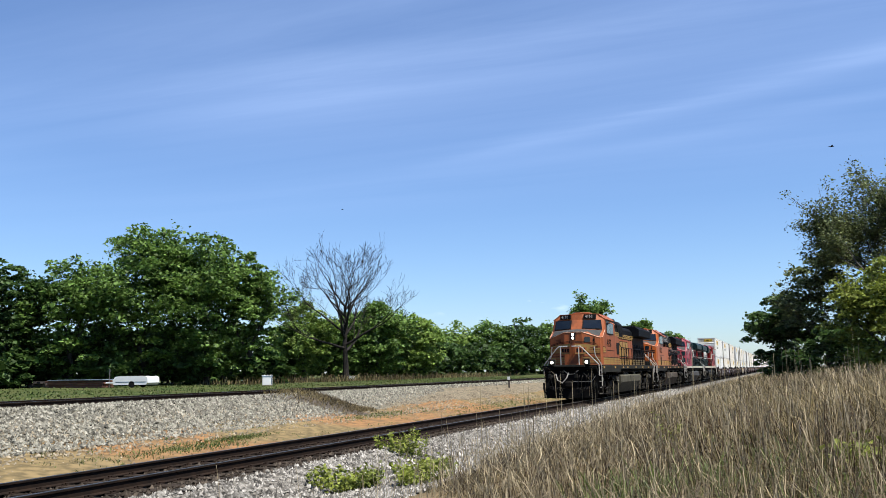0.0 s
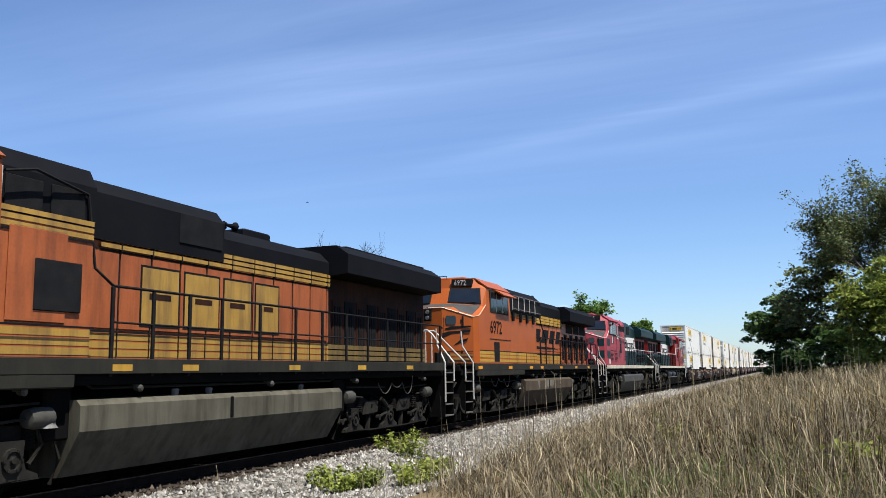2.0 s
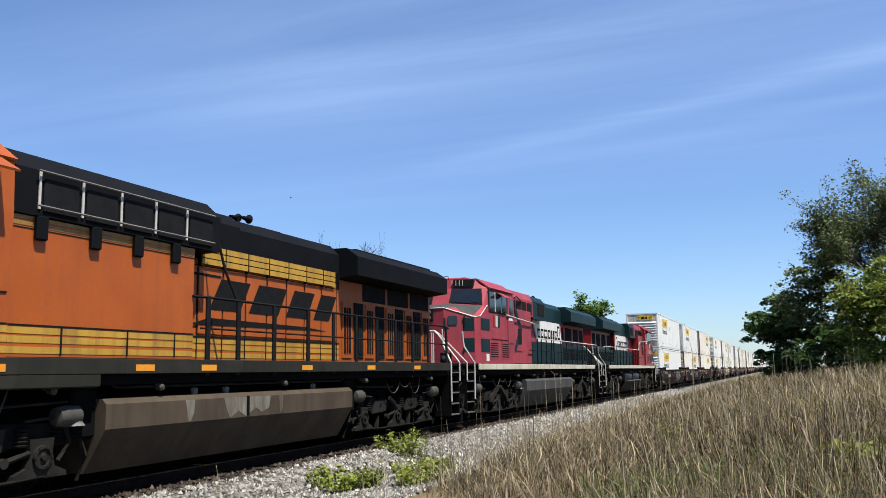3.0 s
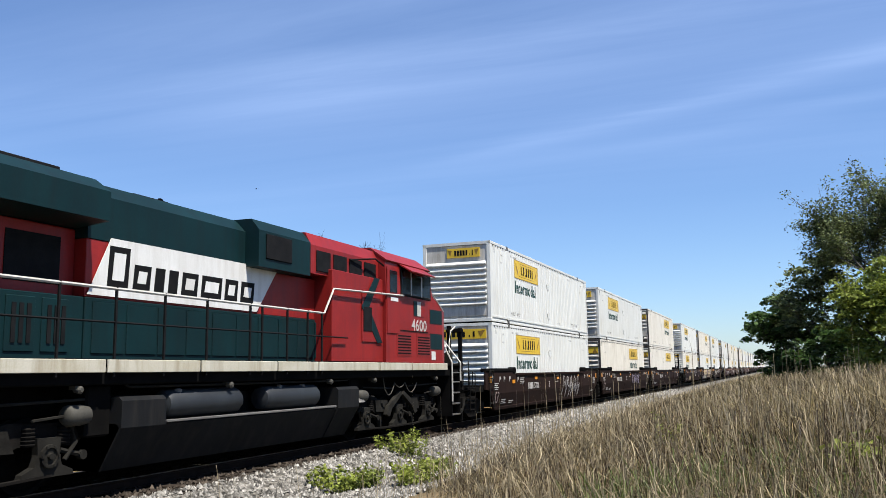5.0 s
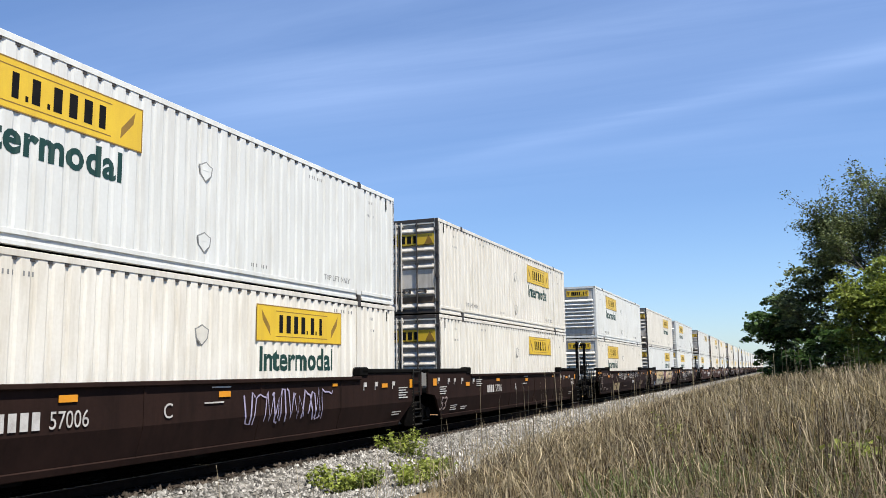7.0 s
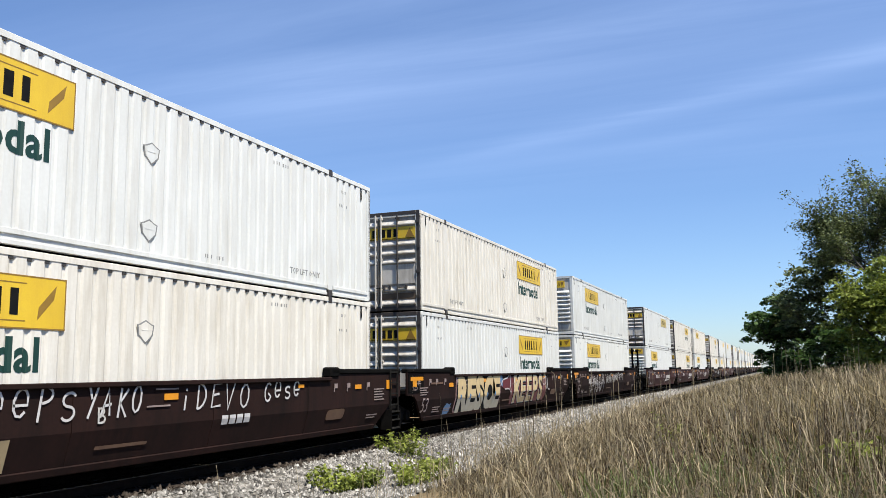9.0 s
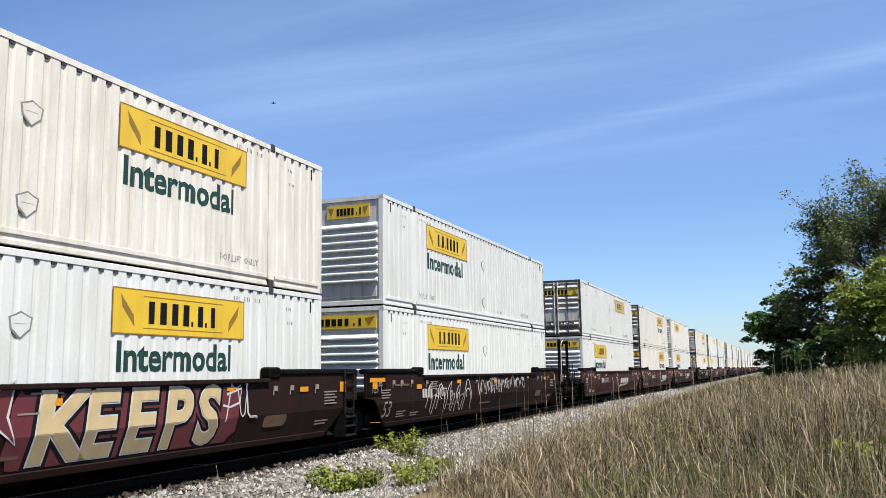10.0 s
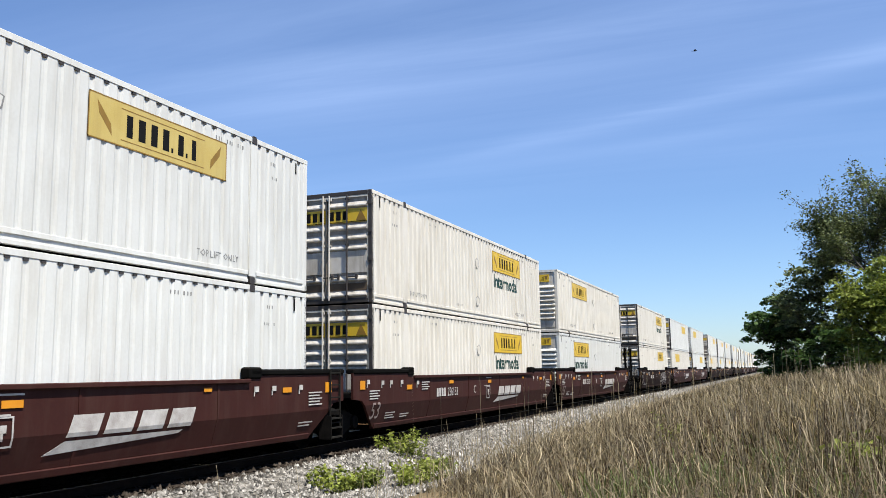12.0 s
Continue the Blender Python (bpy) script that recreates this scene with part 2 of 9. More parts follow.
RAIL = mat("rusty_rail_web", (0.012, 0.009, 0.0075), (0.026, 0.016, 0.011), 0.85, scale=6, bump=0.2, spec=0.08)
RAIL_TOP = mat("polished_rail_head", (0.20, 0.19, 0.18), (0.12, 0.11, 0.10), 0.45, metal=1.0, scale=5, bump=0)
TIE = mat("weathered_wooden_tie", (0.042, 0.031, 0.023), (0.018, 0.014, 0.011), 0.95, scale=3, fine=40, bump=0.5, stretch=(6, 1, 6), random_value=0.3, spec=0.1)
STONE = mat("limestone_ballast", (0.33, 0.315, 0.285), (0.045, 0.042, 0.036), 0.9, scale=5, fine=30, bump=0.3, island=True, random_value=0.8, spec=0.2)
STONE_FAR = mat("grey_far_ballast", (0.27, 0.26, 0.215), (0.085, 0.082, 0.066), 0.9, scale=5, fine=30, bump=0.3, island=True, random_value=0.7, spec=0.2)
STONE_TAN = mat("dusty_tan_ballast", (0.29, 0.25, 0.18), (0.12, 0.10, 0.072), 0.95, scale=5, fine=30, bump=0.3, island=True, random_value=0.5, spec=0.1)
STONE_DARK = mat("oil_stained_ballast", (0.075, 0.060, 0.046), (0.030, 0.025, 0.020), 0.95, scale=5, fine=30, bump=0.3, island=True, random_value=0.6, spec=0.1)
BARK = mat("grey_bark", (0.085, 0.075, 0.062), (0.045, 0.04, 0.033), 0.95, scale=6, bump=0.6, stretch=(3, 3, 1))
BARK_PALE = mat("bare_grey_bark", (0.036, 0.032, 0.029), (0.018, 0.016, 0.014), 0.95, scale=6, bump=0.5, stretch=(3, 3, 1), spec=0.1)


def leaf_mat(name, a, b, var=0.35):
    m = mat(name, a, b, 0.55, scale=0.35, fine=3.0, bump=0, island=True, random_value=var, spec=0.25)
    n, ln = m.node_tree.nodes, m.node_tree.links
    bs = n["Principled BSDF"]
    src = bs.inputs["Base Color"].links[0].from_socket
    tr = n.new("ShaderNodeBsdfTranslucent")
    ln.new(src, tr.inputs[0])
    ms = n.new("ShaderNodeMixShader"); ms.inputs[0].default_value = 0.35
    ln.new(bs.outputs[0], ms.inputs[1]); ln.new(tr.outputs[0], ms.inputs[2])
    ln.new(ms.outputs[0], n["Material Output"].inputs[0])
    return m


LEAF = leaf_mat("green_leaves", (0.165, 0.27, 0.060), (0.075, 0.145, 0.032), 0.65)
LEAF_DARK = leaf_mat("dark_green_leaves", (0.085, 0.150, 0.038), (0.042, 0.085, 0.022), 0.65)
LEAF_LIGHT = leaf_mat("fresh_green_leaves", (0.27, 0.38, 0.085), (0.145, 0.235, 0.050), 0.55)
LEAF_YELLOW = leaf_mat("yellow_green_leaves", (0.225, 0.27, 0.045), (0.115, 0.155, 0.026), 0.5)
LEAF_OLIVE = leaf_mat("olive_green_leaves", (0.165, 0.20, 0.078), (0.080, 0.105, 0.042), 0.6)
WEED = leaf_mat("bright_weed_leaves", (0.27, 0.31, 0.05), (0.14, 0.18, 0.035), 0.5)
DRY = leaf_mat("dry_grass_blades", (0.225, 0.180, 0.085), (0.066, 0.049, 0.022), 0.95)
STALK = leaf_mat("pale_dry_stalks", (0.42, 0.355, 0.225), (0.22, 0.175, 0.105), 0.6)
TURF = leaf_mat("green_grass_blades", (0.075, 0.125, 0.026), (0.12, 0.135, 0.042), 0.5)
DEAD = leaf_mat("brown_dead_stalks", (0.095, 0.060, 0.033), (0.05, 0.034, 0.021), 0.6)


def ground_mat():
    """Soil: dry thatch on the near bank, orange dirt between the tracks, green turf beyond them."""
    m = mat("ground_soil", (0.20, 0.15, 0.085), (0.10, 0.075, 0.045), 1.0, scale=0.9, fine=14, bump=0.6, spec=0.05)
    n, ln = m.node_tree.nodes, m.node_tree.links
    bs = n["Principled BSDF"]
    near = bs.inputs["Base Color"].links[0].from_socket
    co = n.new("ShaderNodeTexCoord")
    sep = n.new("ShaderNodeSeparateXYZ"); ln.new(co.outputs["Object"], sep.inputs[0])
    wob = n.new("ShaderNodeTexNoise"); wob.inputs["Scale"].default_value, wob.inputs["Detail"].default_value = 0.35, 6
    ln.new(co.outputs["Object"], wob.inputs["Vector"])
    sh = n.new("ShaderNodeMath"); sh.operation = "MULTIPLY_ADD"; sh.inputs[1].default_value = 3.4
    ln.new(wob.outputs[0], sh.inputs[0]); ln.new(sep.outputs[1], sh.inputs[2])

    def zone(lo, hi, below, above):
        r = n.new("ShaderNodeMapRange"); r.inputs[1].default_value, r.inputs[2].default_value = lo, hi
        ln.new(sh.outputs[0], r.inputs[0])
        x = n.new("ShaderNodeMix"); x.data_type = "RGBA"
        ln.new(r.outputs[0], x.inputs["Factor"]); ln.new(below, x.inputs[6]); ln.new(above, x.inputs[7])
        return x.outputs[2]

    def tone(a, b, scale):
        t = n.new("ShaderNodeTexNoise"); t.inputs["Scale"].default_value, t.inputs["Detail"].default_value = scale, 7
        ln.new(co.outputs["Object"], t.inputs["Vector"])
        r = n.new("ShaderNodeMapRange"); r.inputs[1].default_value, r.inputs[2].default_value = 0.38, 0.62
        ln.new(t.outputs[0], r.inputs[0])
        x = n.new("ShaderNodeMix"); x.data_type = "RGBA"
        x.inputs[6].default_value, x.inputs[7].default_value = (*dimmed(a), 1), (*dimmed(b), 1)
        ln.new(r.outputs[0], x.inputs["Factor"])
        return x.outputs[2]

    tan = tone((0.235, 0.175, 0.088), (0.125, 0.098, 0.052), 3.4)
    red = tone((0.30, 0.165, 0.074), (0.17, 0.105, 0.055), 3.0)
    pick = n.new("ShaderNodeTexNoise"); pick.inputs["Scale"].default_value, pick.inputs["Detail"].default_value = 0.16, 5
    ln.new(co.outputs["Object"], pick.inputs["Vector"])
    pr = n.new("ShaderNodeMapRange"); pr.inputs[1].default_value, pr.inputs[2].default_value = 0.44, 0.56
    ln.new(pick.outputs[0], pr.inputs[0])
    dm = n.new("ShaderNodeMix"); dm.data_type = "RGBA"
    ln.new(pr.outputs[0], dm.inputs["Factor"]); ln.new(tan, dm.inputs[6]); ln.new(red, dm.inputs[7])
    dirt = dm.outputs[2]
    turf = tone((0.040, 0.062, 0.018), (0.080, 0.085, 0.032), 0.5)
    ln.new(zone(25.5, 26.2, zone(10.0, 10.6, near, dirt), turf), bs.inputs["Base Color"])
    return m


GROUND = ground_mat()

# ---------------------------------------------------------------- mesh tools


class Build:
    """Collects boxes, prisms, tubes and so on; done() gives the mesh."""

    def __init__(self):
        self.v, self.f, self.k, self.mats = [], [], [], []

    def slot(self, material):
        if material is None:
            return 0
        if material not in self.mats:
            self.mats.append(material)
        return self.mats.index(material)

    def add(self, verts, faces, material=None):
        o, s = len(self.v), self.slot(material)
        self.v.extend(verts)
        for f in faces:
            self.f.append([i + o for i in f])
            self.k.append(s)
        return self

    def box(self, x0, x1, y0, y1, z0, z1, c=0.0, material=None):
        """A box, its edges cut by c."""
        if c <= 0:
            v = [(x, y, z) for z in (z0, z1) for y in (y0, y1) for x in (x0, x1)]
            return self.add(v, [(0, 2, 3, 1), (4, 5, 7, 6), (0, 1, 5, 4), (2, 6, 7, 3), (0, 4, 6, 2), (1, 3, 7, 5)], material)
        c = min(c, (x1 - x0) * 0.45, (y1 - y0) * 0.45, (z1 - z0) * 0.45)
        rings = [(z0, c), (z0 + c, 0), (z1 - c, 0), (z1, c)]
        v = []
        for z, i in rings:
            a0, a1, b0, b1 = x0 + i, x1 - i, y0 + i, y1 - i
            v += [(a0 + c, b0, z), (a1 - c, b0, z), (a1, b0 + c, z), (a1, b1 - c, z), (a1 - c, b1, z), (a0 + c, b1, z), (a0, b1 - c, z), (a0, b0 + c, z)]
        f = [tuple(reversed(range(8))), tuple(range(24, 32))]
        for r in range(3):
            for i in range(8):
                j = (i + 1) % 8
                f.append((r * 8 + i, r * 8 + j, r * 8 + 8 + j, r * 8 + 8 + i))
        return self.add(v, f, material)

    def prism(self, outline, lo, hi, axis="y", material=None):
        """An outline of pairs drawn out along an axis: (x, z) along y, (y, z) along x, (x, y) along z."""
        n = len(outline)

        def at(p, d):
            return {"y": (p[0], d, p[1]), "x": (d, p[0], p[1]), "z": (p[0], p[1], d)}[axis]
        v = [at(p, lo) for p in outline] + [at(p, hi) for p in outline]
        f = [tuple(range(n)), tuple(reversed(range(n, 2 * n)))] + [(i, n + i, n + (i + 1) % n, (i + 1) % n) for i in range(n)]
        return self.add(v, f, material)

    def tube(self, points, r, sides=6, material=None):
        """A round bar along points."""
        pts = [Vector(p) for p in points]
        v, f = [], []
        for i, p in enumerate(pts):
            d = (pts[min(i + 1, len(pts) - 1)] - pts[max(i - 1, 0)]).normalized()
            a = d.orthogonal().normalized() if abs(d.z) > 0.95 else d.cross(Vector((0, 0, 1))).normalized()
            b = d.cross(a)
            rr = r[i] if isinstance(r, (list, tuple)) else r
            for k in range(sides):
                w = 2 * math.pi * k / sides
                v.append(tuple(p + (a * math.cos(w) + b * math.sin(w)) * rr))
        for i in range(len(pts) - 1):
            for k in range(sides):
                j = (k + 1) % sides
                f.append((i * sides + k, i * sides + j, (i + 1) * sides + j, (i + 1) * sides + k))
        f.append(tuple(reversed(range(sides))))
        f.append(tuple(range((len(pts) - 1) * sides, len(pts) * sides)))
        return self.add(v, f, material)

    def lathe(self, profile, centre, axis="y", sides=20, material=None):
        """A turned body: profile of (along, radius)."""
        v, f = [], []
        for d, r in profile:
            for k in range(sides):
                w = 2 * math.pi * k / sides
                a, b = r * math.cos(w), r * math.sin(w)
                o = {"y": (a, d, b), "x": (d, a, b), "z": (a, b, d)}[axis]
                v.append(tuple(centre[i] + o[i] for i in range(3)))
        n = len(profile)
        for i in range(n - 1):
            for k in range(sides):
                j = (k + 1) % sides
                f.append((i * sides + k, i * sides + j, (i + 1) * sides + j, (i + 1) * sides + k))
        f.append(tuple(reversed(range(sides))))
        f.append(tuple(range((n - 1) * sides, n * sides)))
        return self.add(v, f, material)

    def done(self, name, material=None, smooth=False):
        me = bpy.data.meshes.new(name)
        me.from_pydata(self.v, [], self.f)
        for m in (self.mats or [material]):
            me.materials.append(m)
        if len(self.mats) > 1:
            me.polygons.foreach_set("material_index", self.k)
        bm = bmesh.new(); bm.from_mesh(me)
        if len(bm.faces) < 60000:
            bmesh.ops.recalc_face_normals(bm, faces=bm.faces)
        bm.to_mesh(me); bm.free()
        if smooth:
            me.polygons.foreach_set("use_smooth", [True] * len(me.polygons))
            me.set_sharp_from_angle(angle=radians(38))
        me.update()
        return me


def part(name, b, material=None, parent=None, label="", smooth=False):
    """One mesh object of the pieces in b (or of a ready mesh), under its thing or part."""
    me = b.done(name, material, smooth) if isinstance(b, Build) else b
    ob = new(name, me)
    ob.parent = parent
    if label:
        ob["label"] = label
    if name in SMALL:
        ob["kind"] = "stuff"
    return ob


SMALL = {"bar_row", "mark_row", "stencil_row", "reflector_row", "spring_nest", "notch_row", "corner_mark", "stems", "radiator_slats", "rib_row", "seam_row"}


def thing(name, label, category, group="", kind=""):
    return tagged(new(name), label, category, group, kind)


LETTERS = {}


def lettering(text, height, material, depth=0.0015, shear=0.0, stretch=1.0, fat=0.0):
    """The mesh of a line of writing in the xz plane, read from -y, its lower left corner at the origin."""
    key = (text, height, material.name, shear, stretch, fat, depth)
    if key not in LETTERS:
        cu = bpy.data.curves.new("lettering", "FONT")
        cu.body, cu.size, cu.extrude, cu.shear, cu.resolution_u, cu.offset, cu.space_character = text, height / 0.70, depth, shear, 3 if height > 0.2 else 1, fat, 1.0 + fat * 2.6
        ob = bpy.data.objects.new("lettering", cu)
        scene.collection.objects.link(ob)
        me = bpy.data.meshes.new_from_object(ob.evaluated_get(bpy.context.evaluated_depsgraph_get()))
        bpy.data.objects.remove(ob)
        me.transform(Matrix.Diagonal((stretch, 1, 1, 1)) @ Matrix.Rotation(radians(90), 4, "X"))
        me.materials.clear(); me.materials.append(material)
        LETTERS[key] = me
    return LETTERS[key]


def write(parent, text, x, y, z, height, material, near=True, label="", shear=0.0, stretch=1.0, name="lettering", fat=0.0):
    """Writing on a side of a thing: near, the side at -y; else the one at +y. x: where it begins, seen from that side."""
    ob = part(name, lettering(text, height, material, shear=shear, stretch=stretch, fat=fat), None, parent, label)
    ob.matrix_basis = pose(x, y, z) if near else pose(x, y, z, 0, 0, 180)
    return ob

# ---------------------------------------------------------------- ground
PROFILE = [(-400, 0.9), (-60, 0.85), (-14, 0.80), (-6, 0.68), (-2, 0.50), (0, 0.40), (2.5, 0.16), (5, -0.15), (6.6, -0.45), (7.6, -0.56), (13.8, -0.50), (14.6, -0.40),
           (16.6, -0.08), (18.4, 0.30), (19.2, 0.40), (23.5, 0.45), (25.5, 0.62), (30, 0.72), (60, 0.80), (400, 1.0), (3000, 1.0)]


def ground_z(y, x=0.0):
    for (y0, z0), (y1, z1) in zip(PROFILE, PROFILE[1:]):
        if y <= y1:
            return z0 + (z1 - z0) * max(0.0, (y - y0) / (y1 - y0))
    return 1.0


def make_ground():
    ys = [-3000, -400, -150, -60, -30, -20] + [-14 + i * 0.7 for i in range(74)] + [40, 46, 54, 62, 75, 95, 130, 200, 400, 1000, 3000]
    xs = [-600, -200, -80, -40, -20] + [-12 + i * 0.8 for i in range(110)] + [78 + i * 3 for i in range(30)] + [175, 200, 240, 300, 400, 600, 1000, 2000, 4000]
    b = Build()
    v = []
    for x in xs:
        for y in ys:
            n = noise.noise(Vector((x * 0.45, y * 0.45, 3.1))) * 0.06 + noise.noise(Vector((x * 0.1, y * 0.1, 7.7))) * 0.10
            if 6.8 < y < 24.5:
                n *= 0.4
            v.append((x, y, ground_z(y) + n))
    w = len(ys)
    f = [(i * w + j, (i + 1) * w + j, (i + 1) * w + j + 1, i * w + j + 1) for i in range(len(xs) - 1) for j in range(w - 1)]
    b.add(v, f)
    g = part("ground", b, GROUND, None, smooth=True)
    tagged(g, "dry grassy bank, orange dirt strip and green turf", "ground", kind="structure")


make_ground()


def bed_mat(name, pale, dark, dirt=None):
    """A bed of crushed stone: cells of many tones with dark gaps; dirt: the colour that takes over further along the line."""
    m = mat(name, pale, dark, 0.95, scale=7, fine=22, bump=0.0, spec=0.15)
    n, ln = m.node_tree.nodes, m.node_tree.links
    bs = n["Principled BSDF"]
    co = n.new("ShaderNodeTexCoord")
    cell = n.new("ShaderNodeTexVoronoi"); cell.inputs["Scale"].default_value = 17.0
    ln.new(co.outputs["Object"], cell.inputs["Vector"])
    sep = n.new("ShaderNodeSeparateColor"); ln.new(cell.outputs["Color"], sep.inputs[0])
    tone = n.new("ShaderNodeMapRange"); tone.inputs[3].default_value, tone.inputs[4].default_value = 0.0, 1.0
    ln.new(sep.outputs[0], tone.inputs[0])
    mx = n.new("ShaderNodeMix"); mx.data_type = "RGBA"
    mx.inputs[6].default_value, mx.inputs[7].default_value = (*dimmed(dark), 1), (*dimmed(pale), 1)
    ln.new(tone.outputs[0], mx.inputs["Factor"])
    out = mx.outputs[2]
    if dirt:
        pos = n.new("ShaderNodeSeparateXYZ"); ln.new(co.outputs["Object"], pos.inputs[0])
        wob = n.new("ShaderNodeTexNoise"); wob.inputs["Scale"].default_value, wob.inputs["Detail"].default_value = 0.55, 7
        ln.new(co.outputs["Object"], wob.inputs["Vector"])
        far = n.new("ShaderNodeMath"); far.operation = "MULTIPLY_ADD"; far.inputs[1].default_value = -9.0
        ln.new(pos.outputs[2], far.inputs[0]); ln.new(pos.outputs[0], far.inputs[2])
        sh = n.new("ShaderNodeMath"); sh.operation = "MULTIPLY_ADD"; sh.inputs[1].default_value = 14.0
        ln.new(wob.outputs[0], sh.inputs[0]); ln.new(far.outputs[0], sh.inputs[2])
        r = n.new("ShaderNodeMapRange"); r.inputs[1].default_value, r.inputs[2].default_value = 40.0, 48.0
        ln.new(sh.outputs[0], r.inputs[0])
        fine = n.new("ShaderNodeTexNoise"); fine.inputs["Scale"].default_value, fine.inputs["Detail"].default_value = 2.2, 8
        ln.new(co.outputs["Object"], fine.inputs["Vector"])
        fr = n.new("ShaderNodeMapRange"); fr.inputs[1].default_value, fr.inputs[2].default_value = 0.36, 0.64
        ln.new(fine.outputs[0], fr.inputs[0])
        soil = n.new("ShaderNodeMix"); soil.data_type = "RGBA"
        soil.inputs[6].default_value, soil.inputs[7].default_value = (*dimmed(dirt), 1), (*dimmed(c * 0.55 for c in dirt), 1)
        ln.new(fr.outputs[0], soil.inputs["Factor"])
        both = n.new("ShaderNodeMix"); both.data_type = "RGBA"
        ln.new(r.outputs[0], both.inputs["Factor"]); ln.new(out, both.inputs[6]); ln.new(soil.outputs[2], both.inputs[7])
        out = both.outputs[2]
    ln.new(out, bs.inputs["Base Color"])
    bp = n.new("ShaderNodeBump"); bp.invert = True
    bp.inputs["Strength"].default_value, bp.inputs["Distance"].default_value = 0.9, 0.05
    ln.new(cell.outputs["Distance"], bp.inputs["Height"]); ln.new(bp.outputs[0], bs.inputs["Normal"])
    return m


BALLAST = bed_mat("crushed_stone_bed", (0.27, 0.25, 0.215), (0.022, 0.020, 0.017))
BALLAST_FAR = bed_mat("crushed_stone_far_bed", (0.25, 0.235, 0.185), (0.075, 0.07, 0.055), (0.25, 0.21, 0.145))
BALLAST_OILED = bed_mat("oil_stained_bed", (0.050, 0.040, 0.031), (0.018, 0.015, 0.012))



def ballast_bed(name, y, top, foot, half, spread_near, spread_far, label, material, oiled=None):
    """A long bed of crushed stone with sloping shoulders."""
    cs = [(-half - spread_near, foot[0] - 0.04), (-half - spread_near * 0.5, (foot[0] + top) / 2 + 0.03), (-half, top), (-0.9, top + 0.01), (0, top), (0.9, top + 0.01), (half, top), (half + spread_far * 0.5, (foot[1] + top) / 2 + 0.03), (half + spread_far, foot[1] - 0.04)]
    xs = [-60, -30] + [-12 + i * 0.5 for i in range(150)] + [64 + i * 4 for i in range(40)] + [230, 300, 450, 700, 1200]
    v = []
    for x in xs:
        for i, (dy, z) in enumerate(cs):
            n = noise.noise(Vector((x * 1.3, dy * 1.3, y))) * 0.05
            m = noise.noise(Vector((x * 0.6, y, i))) * (0.25 if i in (0, 8) else 0.1 if i in (1, 2, 6, 7) else 0)
            v.append((x, y + dy + m, z + n * (0.5 if i in (3, 4, 5) else 1)))
    w = len(cs)
    b = Build()
    b.slot(material)
    b.add(v, [], material)
    for j in range(w - 1):
        k = b.slot(oiled if oiled and 2 <= j <= 5 else material)
        for i in range(len(xs) - 1):
            b.f.append((i * w + j, (i + 1) * w + j, (i + 1) * w + j + 1, i * w + j + 1)); b.k.append(k)
    return tagged(part(name, b, None, None, smooth=True), label, "ballast", kind="structure")


ballast_bed("ballast_near", TRACK, -0.215, (-0.56, -0.47), 1.75, 1.15, 0.95, "pale grey crushed stone bed under the near track", BALLAST, BALLAST_OILED)
ballast_bed("ballast_far", TRACK2, Z2 - 0.2, (-0.10, 0.42), 1.55, 2.75, 1.5, "pale grey crushed stone embankment of the far track", BALLAST_FAR)


def make_track(name, y, z, label, count_near):
    """Two rails on wooden ties."""
    tr = thing(name, label, "railway track", kind="structure")
    for side in (-1, 1):
        c = side * 0.753
        foot = [(c - 0.075, -0.17), (c + 0.075, -0.17), (c + 0.075, -0.158), (c + 0.012, -0.14), (c + 0.010, -0.045), (c + 0.036, -0.035), (c + 0.036, -0.008), (c - 0.036, -0.008), (c - 0.036, -0.035), (c - 0.010, -0.045), (c - 0.012, -0.14), (c - 0.075, -0.158)]
        b = Build().prism([(p[0] + y, p[1] + z) for p in foot], -60, 1200, "x", RAIL)
        b.box(-60, 1200, y + c - 0.034, y + c + 0.034, z - 0.009, z, 0, RAIL_TOP)
        part("rail", b, None, tr, "rust-brown rail with a polished head")
    tie = Build().box(-0.115, 0.115, -1.3, 1.3, -0.33, -0.172, 0.012).done("tie", TIE)
    plate = Build()
    for s in (-0.753, 0.753):
        plate.box(-0.09, 0.09, s - 0.17, s + 0.17, -0.176, -0.160, 0.004)
        for q in (-0.12, 0.12):
            plate.box(-0.05, -0.02, s + q - 0.015, s + q + 0.015, -0.165, -0.135)
            plate.box(0.02, 0.05, s + q - 0.015, s + q + 0.015, -0.165, -0.135)
    plate = plate.done("tie_plate", RAIL)
    rest = Build()
    for i in range(900):
        x = -12 + i * 0.533
        if i < count_near:
            t = part("tie", tie, None, tr)
            t.matrix_basis = pose(x + random.uniform(-0.02, 0.02), y + random.uniform(-0.03, 0.03), z, 0, 0, random.uniform(-0.6, 0.6))
            if 20 <= i < 80 and name == "track_near":
                k = part("tie_plate", plate, None, tr)
                k.matrix_basis = pose(x, y, z)
        else:
            rest.box(x - 0.115, x + 0.115, y - 1.3, y + 1.3, z - 0.33, z - 0.172)
    tagged(part("ties_beyond", rest, TIE, tr), kind="stuff")


make_track("track_near", TRACK, 0.0, "near railway track with rusty rails on wooden ties", 140)
make_track("track_far", TRACK2, Z2, "far railway track raised on a stone embankment", 60)

# ---------------------------------------------------------------- the train
MOVES = []          # (thing, place along the train at 3 s, turned)
